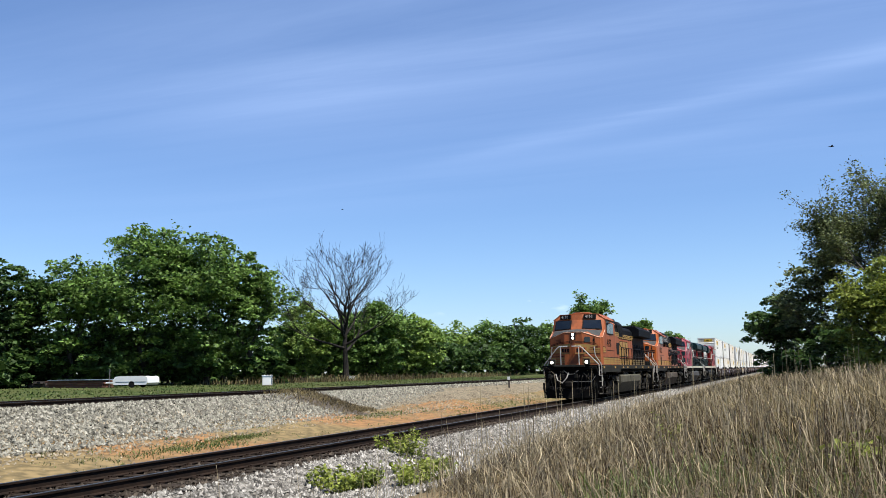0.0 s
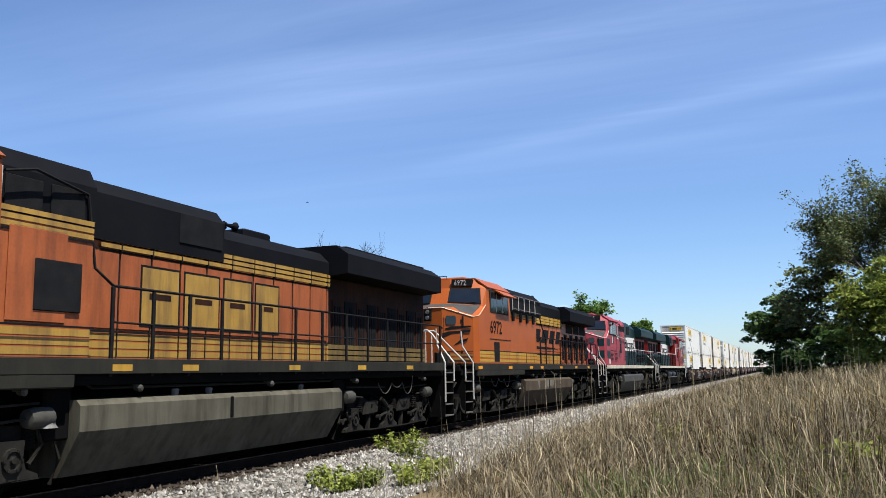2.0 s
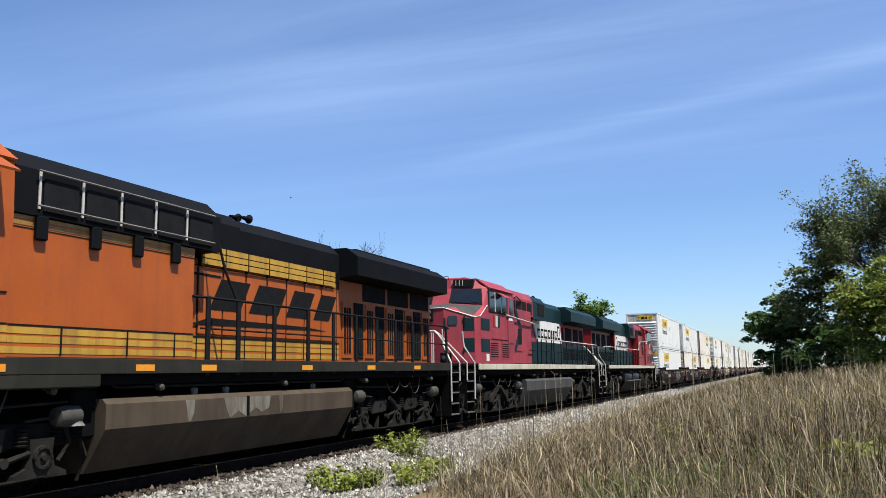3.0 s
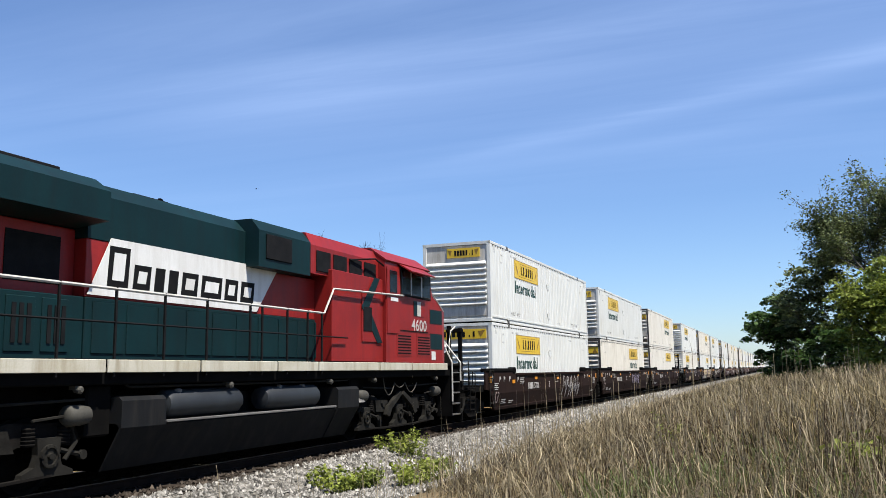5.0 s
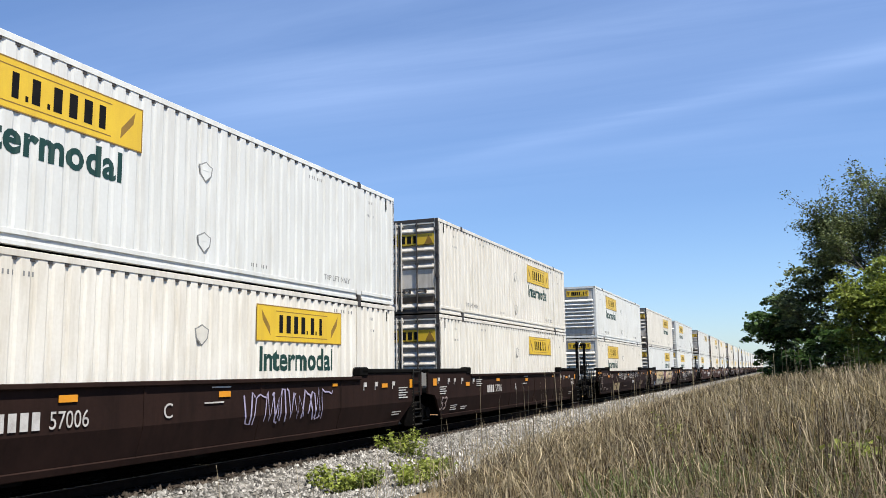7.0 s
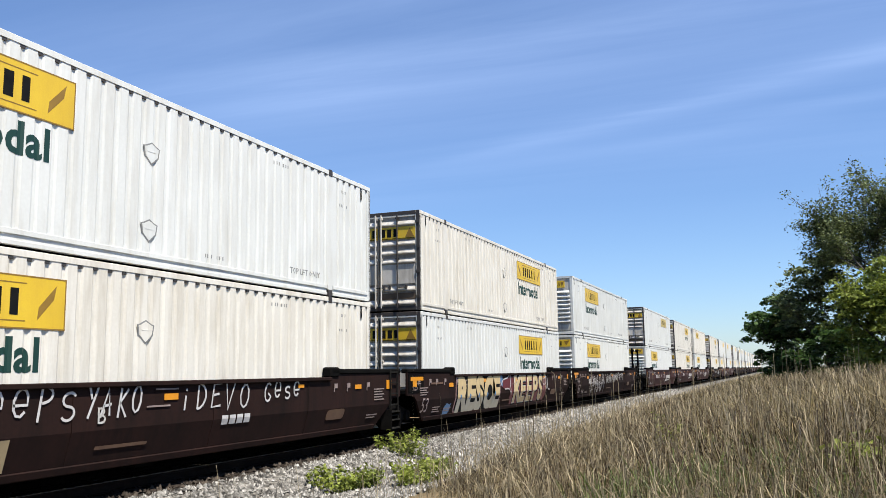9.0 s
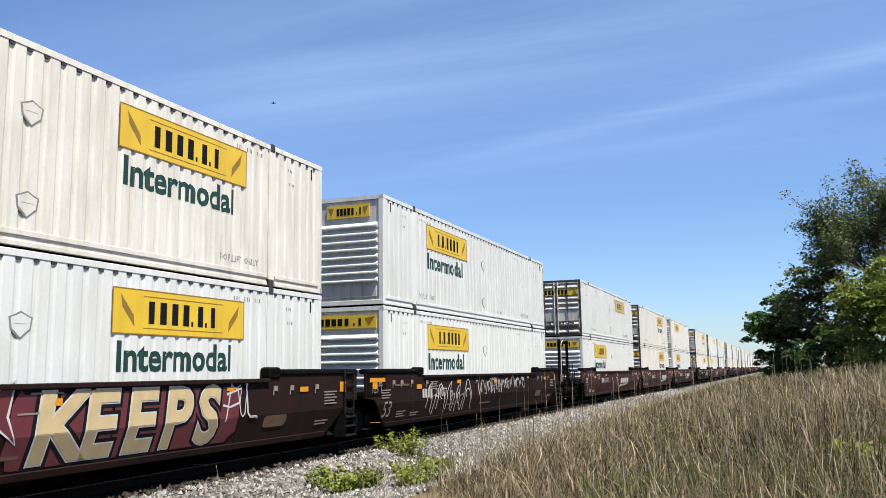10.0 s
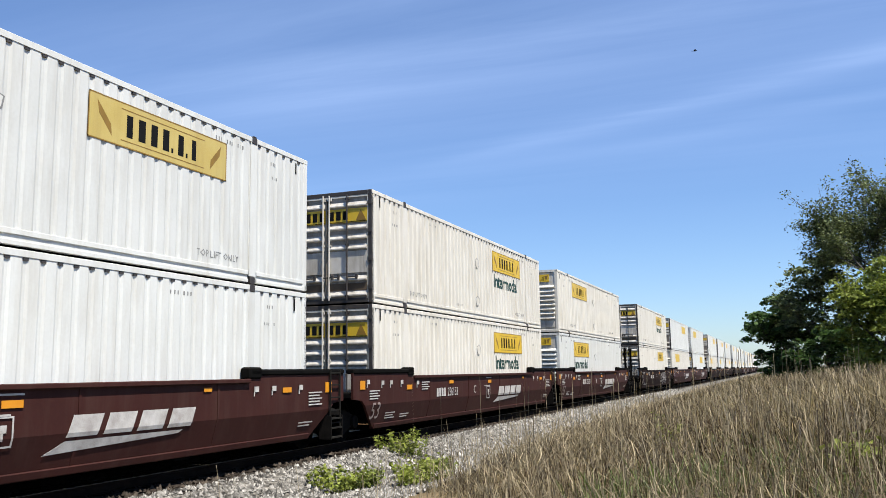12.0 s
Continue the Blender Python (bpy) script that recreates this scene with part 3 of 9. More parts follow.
# small hastenings and lags of the train against its even speed, in metres
LAG = {0.0: 0.0, 0.5: -0.1, 1.0: 0.15, 1.5: -0.22, 2.0: 0.26, 2.5: -0.32, 3.0: 0.12, 5.0: -0.13, 5.5: 0.46, 6.0: -0.02, 6.5: -0.42, 7.0: 0.11,
       9.0: -0.35, 9.5: 0.22, 10.0: -0.17, 10.5: 0.48, 11.0: 0.04, 11.5: -0.38, 12.0: 0.15}


def rows_for(s, height, turned):
    times = sorted(set(LAG) | {3.5, 4.0, 4.5, 7.5, 8.0, 8.5})
    return [(t, pose(s - SPEED * (t - 3.0) + LAG.get(t, 0.0), TRACK, height, 0, 0, 180 if turned else 0)) for t in times]


def move(ob, s, height=0.0, turned=False):
    ob.matrix_basis = pose(s + SPEED * 3.0, TRACK, height, 0, 0, 180 if turned else 0)
    MOVES.append((ob, s, height, turned))
    return ob


CL, CW, CH = 16.15, 2.59, 2.89      # a 53-foot container


def wave_wall(b, x0, x1, y, z0, z1, pitch, depth, out, flat=0.55, material=None):
    """A wall of upright corrugations in the xz plane; out: the sign of its outer side."""
    n = max(1, round((x1 - x0) / pitch))
    p = (x1 - x0) / n
    pts = []
    for i in range(n):
        a = x0 + i * p
        s = p * (1 - flat) * 0.32
        pts += [(a, y), (a + p * flat, y), (a + p * flat + s, y - out * depth), (a + p - s, y - out * depth)]
    pts.append((x1, y))
    v = [(x, yy, z0) for x, yy in pts] + [(x, yy, z1) for x, yy in pts]
    m = len(pts)
    b.add(v, [(i, i + 1, m + i + 1, m + i) for i in range(m - 1)], material)


def groove(x):
    """How deep a container's side lies at x under its outer face, from 0 to 1."""
    n = round((CL - 0.24) / 0.302)
    p = (CL - 0.24) / n
    u = ((x - 0.12) % p) / p
    s = 0.44 * 0.32
    if u < 0.56:
        return 0.0
    return min(1.0, (u - 0.56) / s, (1.0 - u) / s)


def drape(ob, cut=True, deep=0.013):
    """Lays flat writing into the corrugations of a container's side."""
    n = round((CL - 0.24) / 0.302)
    p = (CL - 0.24) / n
    me = ob.data.copy()
    m = ob.matrix_basis.copy()
    me.transform(m)
    bm = bmesh.new(); bm.from_mesh(me)
    xs = [v.co.x for v in bm.verts]
    if cut:
        for i in range(n):
            for u in (0.56, 0.56 + 0.1408, 1.0 - 0.1408, 1.0):
                x = 0.12 + (i + u) * p
                if min(xs) < x < max(xs):
                    bmesh.ops.bisect_plane(bm, geom=bm.verts[:] + bm.edges[:] + bm.faces[:], plane_co=(x, 0, 0), plane_no=(1, 0, 0))
    for v in bm.verts:
        v.co.y -= math.copysign(deep * groove(v.co.x) + 0.003, v.co.y)
    bm.to_mesh(me); bm.free()
    me.transform(m.inverted())
    ob.data = me


def container_sign(parent, x0, z, near, pale, width=3.45, height=0.72):
    """The yellow sign on a container's side: a film with a dark edge, plain bars and two brown marks."""
    y = -1.2905 if near else 1.2905
    o = -1 if near else 1

    def rect(b, a0, a1, c0, c1, d, m=None):
        b.box(a0, a1, min(y, y + o * d), max(y, y + o * d), c0, c1, 0, m)
    b = Build(); rect(b, x0, x0 + width, z, z + height, 0.004)
    sign = part("side_sign", b, SIGN_PALE if pale else SIGN_YELLOW, parent, "faded yellow sign" if pale else "yellow sign with dark bars")
    b = Build()
    for a0, a1, c0, c1 in ((x0, x0 + width, z, z + 0.02), (x0, x0 + width, z + height - 0.02, z + height), (x0, x0 + 0.02, z, z + height), (x0 + width - 0.02, x0 + width, z, z + height)):
        rect(b, a0, a1, c0, c1, 0.006)
    rect(b, x0 + width * 0.19, x0 + width * 0.80, z + 0.10, z + 0.115, 0.006)
    rect(b, x0 + width * 0.19, x0 + width * 0.80, z + height - 0.115, z + height - 0.10, 0.006)
    part("sign_edge", b, SIGN_BROWN, sign)
    b = Build()
    u = x0 + width * 0.26
    for w, h in ((0.17, 0.36), (0.05, 0.08), (0.21, 0.36), (0.05, 0.08), (0.23, 0.36), (0.23, 0.36), (0.24, 0.36), (0.20, 0.36)):
        if near:
            b = Build()
        rect(b, u, u + w * (0.68 if w > 0.1 else 1), z + 0.18, z + 0.18 + h, 0.006)
        if near:
            part("bar", b, INK, sign)
        u += w + 0.06
    if not near:
        part("bar_row", b, INK, sign)
    b = Build()
    for s in (0, 1):
        c = x0 + (width * 0.10 if s == 0 else width * 0.90)
        q = 1 if s == 0 else -1
        b.prism([(c - 0.17 * q, z + height - 0.10), (c + 0.13 * q, z + 0.30), (c + 0.15 * q, z + 0.12), (c + 0.02 * q, z + 0.26), (c - 0.13 * q, z + 0.42)], y - 0.006 if near else y, y if near else y + 0.006, "y")
    part("mark", b, SIGN_BROWN, sign)


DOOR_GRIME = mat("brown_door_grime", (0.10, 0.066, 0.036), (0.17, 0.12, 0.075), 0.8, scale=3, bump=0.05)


def build_container(paint, kind_label, word=True, pale=False, wide=False, door_paint=BOX_DOOR, deep=0.018):
    """A 53-foot container: nose with cross ribs at x = 0, doors at the other end, base at z = 0."""
    c = thing("freight_container", kind_label, "container", "containers on the train")
    h, w = CH, CW / 2
    for o in (-1, 1):
        b = Build()
        wave_wall(b, 0.12, CL - 0.12, o * (w - 0.006), 0.24, h - 0.10, 0.302, deep, o, 0.56)
        part("side_panel", b, paint, c)
        for x in (1.93, CL - 2.15):
            y0, y1 = sorted((o * w, o * (w - 0.03)))
            part("lift_post", Build().box(x, x + 0.22, y0, y1, 0.14, h - 0.01, 0.004), paint, c)
    b = Build()
    for o in (-1, 1):
        y0, y1 = sorted((o * (w + 0.004), o * (w - 0.05)))
        b.box(0, CL, y0, y1, h - 0.10, h, 0.006)
    b.box(0.0, 0.06, -w, w, h - 0.11, h - 0.004); b.box(CL - 0.06, CL, -w, w, h - 0.16, h - 0.004)
    b.box(0.02, CL - 0.02, -w + 0.03, w - 0.03, h - 0.03, h - 0.015)
    part("top_rail", b, paint, c)
    b = Build()
    for o in (-1, 1):
        for lo, hi in ((0.10, 1.90), (2.18, CL - 2.18), (CL - 1.90, CL - 0.10)):
            y0, y1 = sorted((o * (w + 0.002), o * (w - 0.06)))
            b.box(lo, hi, y0, y1, 0.165, 0.24, 0.004)
            y0, y1 = sorted((o * (w - 0.02), o * (w - 0.06)))
            b.box(lo, hi, y0, y1, 0.085, 0.165)
            y0, y1 = sorted((o * (w + 0.002), o * (w - 0.10)))
            b.box(lo, hi, y0, y1, 0.02, 0.085, 0.004)
    part("bottom_rail", b, paint, c)
    part("underfloor", Build().box(0.08, CL - 0.08, -w + 0.06, w - 0.06, 0.06, 0.16), UNDER, c)
    for x in (0, CL - 0.17):
        for o in (-1, 1):
            y0, y1 = sorted((o * w, o * (w - 0.14)))
            part("corner_post", Build().box(x, x + 0.17, y0, y1, 0.02, h - 0.02, 0.012), paint, c)
    for x in (1.93, CL - 2.15):
        for o in (-1, 1):
            y0, y1 = sorted((o * (w + 0.010), o * (w - 0.16)))
            part("lift_casting", Build().box(x + 0.02, x + 0.20, y0, y1, h - 0.13, h + 0.012, 0.01).box(x + 0.06, x + 0.15, y0 - 0.0, y1, h + 0.010, h + 0.028, 0), CAST, c, "dark steel lifting casting")
            part("foot_casting", Build().box(x + 0.03, x + 0.19, y0, y1, -0.004, 0.13, 0.01), CAST, c)
    # dark dashes painted as the shadows where the corrugations meet the top rail
    b = Build()
    for o in (-1, 1):
        for lo, hi in ((0.12, 1.92), (2.16, CL - 2.16), (CL - 1.92, CL - 0.12)):
            n = round((hi - lo) / 0.302); p = (hi - lo) / n
            for i in range(n):
                y0, y1 = sorted((o * (w - 0.004), o * (w - 0.03)))
                b.box(lo + (i + 0.63) * p, lo + (i + 0.92) * p, y0, y1, h - 0.142, h - 0.101)
    part("notch_row", b, CAST, c)
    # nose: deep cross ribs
    nose = part("nose_wall", Build().box(0.03, 0.07, -w + 0.13, w - 0.13, 0.12, h - 0.12), BOX_NOSE_SHADE, c, "ribbed front wall with shade in its grey")
    rib = Build().prism([(-0.060, 0.0), (-0.060, 0.03), (0.045, 0.125), (0.045, -0.035)], -w + 0.16, w - 0.16, "y").done("rib", paint)
    for i in range(9):
        if i not in (8,):
            r = part("rib", rib, None, nose)
            r.location = (-0.010, 0, 0.62 + i * 0.205)
    k0, k1 = (-1.08, 1.05) if wide else (-0.9, 0.35)
    s = part("nose_sign", Build().box(-0.004, 0.03, k0, k1, h - 0.56, h - 0.22), SIGN_PALE if pale else SIGN_YELLOW, nose, "yellow sign with dark bars")
    b = Build()
    step = (k1 - k0) * 0.085
    for i, q in enumerate((0.5, 0.3, 0.8, 1.0, 1.0, 1.0, 0.9)):
        b.box(-0.010, 0.0, k0 + (k1 - k0) * 0.20 + i * step, k0 + (k1 - k0) * 0.20 + (i + 0.75 * q) * step, h - 0.49, h - (0.30 if q > 0.4 else 0.43))
    part("bar_row", b, INK, s)
    for q in (0.0, 1.0):
        u = k0 + 0.03 + q * (k1 - k0 - 0.06)
        d = (1 - 2 * q) * (k1 - k0) * 0.13
        part("sign_mark", Build().prism([(u, h - 0.26), (u + d, h - 0.30), (u + d * 0.6, h - 0.50)], -0.009, 0.0, "x"), SIGN_BROWN, s)
    part("nose_plate", Build().box(-0.006, 0.03, -w + 0.2, w - 0.2, 0.22, 0.50, 0.004).box(-0.012, 0.0, -0.75, -0.55, 0.28, 0.44).box(-0.012, 0.0, -0.3, -0.22, 0.30, 0.36), BOX_NOSE_SHADE, nose)
    part("nose_bolster", Build().box(-0.006, 0.08, -w, w, 0.02, 0.14, 0.008), paint, c)
    # doors
    for o in (-1, 1):
        y0, y1 = sorted((o * 0.012, o * (w - 0.10)))
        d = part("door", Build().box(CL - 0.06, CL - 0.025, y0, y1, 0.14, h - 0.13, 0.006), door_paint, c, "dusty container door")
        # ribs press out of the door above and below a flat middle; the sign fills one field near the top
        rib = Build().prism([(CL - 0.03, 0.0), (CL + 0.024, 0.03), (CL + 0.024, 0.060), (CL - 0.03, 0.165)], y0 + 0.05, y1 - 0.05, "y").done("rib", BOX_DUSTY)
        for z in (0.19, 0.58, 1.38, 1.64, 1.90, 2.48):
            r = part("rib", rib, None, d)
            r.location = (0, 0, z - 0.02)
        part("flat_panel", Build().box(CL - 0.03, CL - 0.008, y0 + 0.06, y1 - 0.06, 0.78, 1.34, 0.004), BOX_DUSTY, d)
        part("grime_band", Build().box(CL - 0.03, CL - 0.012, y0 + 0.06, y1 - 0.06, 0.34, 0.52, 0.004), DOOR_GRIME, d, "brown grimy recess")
        part("door_sign", Build().box(CL - 0.03, CL - 0.002, y0 + 0.02, y1 - 0.03, 2.08, 2.44), SIGN_YELLOW, d, "dusty yellow sign on the door")
        b = Build()
        for i in range(3):
            b.box(CL - 0.004, CL + 0.003, o * 0.14 + o * i * 0.20 - 0.065, o * 0.14 + o * i * 0.20 + 0.065, 2.15, 2.38)
        b.box(CL - 0.004, CL + 0.003, min(y0, y1) + 0.04, max(y0, y1) - 0.04, 2.09, 2.105)
        part("bar_row", b, INK, d)
        part("sign_mark", Build().prism([(o * 0.84, 2.12), (o * 1.13, 2.12), (o * 0.98, 2.40)], CL - 0.004, CL + 0.002, "x"), SIGN_BROWN, d)
        for q, m in ((0.09, BOX_DUSTY), (0.60, CAST)):
            part("lock_rod", Build().tube([(CL + 0.035, o * q, 0.10), (CL + 0.035, o * q, h - 0.08)], 0.022, 6).box(CL - 0.01, CL + 0.04, o * q - 0.05, o * q + 0.05, 0.16, 0.22).box(CL - 0.01, CL + 0.04, o * q - 0.05, o * q + 0.05, h - 0.22, h - 0.16).box(CL - 0.01, CL + 0.04, o * q - 0.05, o * q + 0.05, 1.48, 1.53), m, d)
            part("lock_handle", Build().box(CL + 0.02, CL + 0.045, o * q - 0.02, o * q + 0.30, 0.66, 0.70, 0.006).box(CL - 0.01, CL + 0.05, o * q + 0.24, o * q + 0.30, 0.62, 0.74, 0.006), CAST, d)
        for i in range(4):
            yh = o * (w - 0.06)
            part("hinge", Build().box(CL - 0.05, CL + 0.02, yh - 0.06, yh + 0.06, 0.35 + i * 0.72, 0.45 + i * 0.72, 0.006), CAST, d)
        if o < 0:
            notice = part("door_notice", Build().box(CL - 0.02, CL + 0.0, -1.04, -0.74, 0.84, 1.30), SIGN_YELLOW, d)
            part("bar_row", Build().box(CL - 0.004, CL + 0.004, -1.02, -0.76, 1.22, 1.28).box(CL - 0.004, CL + 0.004, -1.0, -0.80, 0.86, 0.92), INK, notice)
    part("door_frame", Build().box(CL - 0.09, CL + 0.004, -w, -w + 0.11, 0.02, h, 0.008).box(CL - 0.09, CL + 0.004, w - 0.11, w, 0.02, h, 0.008).box(CL - 0.09, CL + 0.004, -w + 0.11, w - 0.11, h - 0.12, h, 0.008).box(CL - 0.09, CL + 0.004, -w + 0.11, w - 0.11, 0.02, 0.14, 0.008), CAST, c, "dark door frame")
    # signs and writing on both sides
    for near in (True, False):
        # the side seen from -y reads from the nose; the other from the doors
        container_sign(c, 2.95, h - 1.06, near, pale)
        y = -1.2945 if near else 1.2945
        if word:
            drape(write(c, "Intermodal", 3.0 if near else 6.3, y, h - 1.62, 0.45, INK_GREEN, near, "dark green word", stretch=1.0, fat=0.019), deep=deep)
        drape(write(c, "TOP LIFT ONLY", 2.35 if near else 3.75, y, 0.36, 0.125, INK_GREY, near), deep=deep)
        drape(write(c, "TOP LIFT ONLY", CL - 3.75 if near else CL - 2.35, y, 0.36, 0.125, INK_GREY, near), deep=deep)
        b = Build()
        y0, y1 = sorted((y, y + (0.004 if near else -0.004)))
        for x, z, n, q in ((2.4, h - 0.33, 11, 0.09), (CL - 1.5, h - 0.42, 4, 0.08), (1.25, h - 0.42, 3, 0.08), (CL - 6.6, 0.34, 8, 0.08), (CL - 4.4, h - 0.35, 7, 0.08), (1.2, h - 0.70, 4, 0.07), (CL - 1.6, h - 0.75, 5, 0.07)):
            for i in range(n):
                if i % 4 != 3:
                    b.box(x + i * 0.085, x + i * 0.085 + 0.028, y0, y1, z, z + q * 0.85)
        drape(part("mark_row", b, INK_GREY, c), False, deep)
        for x, z in ((CL * 0.5, 1.9), (CL * 0.5, 0.62)):
            shield = [(-0.20, 0.09), (-0.13, 0.11), (0.0, 0.17), (0.13, 0.11), (0.20, 0.09), (0.17, -0.08), (0.0, -0.22), (-0.17, -0.08)]
            d = -0.003 if near else 0.003
            y0, y1 = sorted((y * 0.9985, y * 0.9935))
            holder = part("placard_holder", Build().prism([(x + p, z + q) for p, q in shield], y0, y1, "y"), INK_GREY, c, "grey shield-shaped placard holder")
            part("placard", Build().prism([(x + p * 0.84, z + q * 0.84) for p, q in shield], y0 + d, y1 + d, "y").box(x - 0.10, x + 0.10, y0 + d * 2, y1 + d * 2, z + 0.0, z + 0.012), paint, holder)
        b = Build()
        for x in (0.45, CL - 0.5):
            b.box(x, x + 0.05, y0, y1, h - 0.40, h - 0.16)
        part("corner_mark", b, INK, c)
    return c


def ribbon(b, points, w, y, material=None):
    """A flat brush stroke along points of (x, z) on the near side."""
    n = len(points)
    v = []
    for i, (x, z) in enumerate(points):
        a, c = points[max(0, i - 1)], points[min(n - 1, i + 1)]
        dx, dz = c[0] - a[0], c[1] - a[1]
        l = math.hypot(dx, dz) or 1
        v += [(x - dz / l * w, y, z + dx / l * w), (x + dz / l * w, y, z - dx / l * w)]
    o = len(v)
    v += [(p[0], y - 0.003, p[2]) for p in v]
    f = []
    for i in range(n - 1):
        q = 2 * i
        f += [(q, q + 1, q + 3, q + 2), (o + q, o + q + 2, o + q + 3, o + q + 1), (q, q + 2, o + q + 2, o + q), (q + 1, o + q + 1, o + q + 3, q + 3)]
    b.add(v, f, material)


def rounded(x0, x1, z0, z1, lean=0.0, r=0.14, wob=0.0, rng=None):
    """The outline of a plump block with rounded corners."""
    out = []
    for cx, cz, a0 in ((x1 - r, z0 + r, -90), (x1 - r, z1 - r, 0), (x0 + r, z1 - r, 90), (x0 + r, z0 + r, 180)):
        for k in range(4):
            a = radians(a0 + 30 * k)
            x, z = cx + r * math.cos(a), cz + r * math.sin(a)
            if rng:
                x += rng.uniform(-wob, wob); z += rng.uniform(-wob, wob)
            out.append((x + lean * (z - z0), z))
    return out


def arc(u, v, ru, rv, a0, a1, n=9):
    return [(u + ru * math.cos(math.radians(a0 + (a1 - a0) * k / n)), v + rv * math.sin(math.radians(a0 + (a1 - a0) * k / n))) for k in range(n + 1)]


HANDWRITING = ("eePS", "YAKO", "iDEVO", "Gese")
GLYPHS = {
    "e": [[(0.1, 0.42)] + arc(0.45, 0.5, 0.35, 0.42, -10, 320)],
    "P": [[(0.2, -0.1), (0.2, 0.95)] + arc(0.3, 0.72, 0.5, 0.25, 90, -90)],
    "S": [arc(0.5, 0.74, 0.36, 0.24, 30, 270) + arc(0.5, 0.26, 0.36, 0.24, 90, -150)],
    "Y": [[(0.05, 0.95), (0.4, 0.5)], [(0.85, 1.0), (0.25, -0.1)]],
    "A": [[(0.0, -0.05), (0.45, 1.0), (0.75, 0.0)], [(0.15, 0.35), (0.8, 0.42)]],
    "K": [[(0.2, 0.0), (0.25, 1.0)], [(0.85, 0.95), (0.25, 0.5), (0.9, 0.0)]],
    "O": [arc(0.5, 0.5, 0.38, 0.45, 100, 470)],
    "i": [[(0.5, 0.05), (0.5, 0.6)], [(0.5, 0.78), (0.52, 0.86)]],
    "D": [[(0.2, 0.95), (0.25, 0.0)] + arc(0.2, 0.5, 0.65, 0.5, -80, 85)],
    "E": [[(0.85, 0.95), (0.2, 0.9), (0.15, 0.05), (0.9, 0.1)], [(0.2, 0.5), (0.7, 0.55)]],
    "V": [[(0.0, 1.0), (0.3, 0.0), (0.75, 1.0)]],
    "G": [arc(0.5, 0.5, 0.4, 0.48, 50, 330) + [(0.5, 0.45)]],
    "s": [arc(0.5, 0.62, 0.3, 0.18, 40, 270) + arc(0.5, 0.26, 0.3, 0.18, 90, -150)],
}


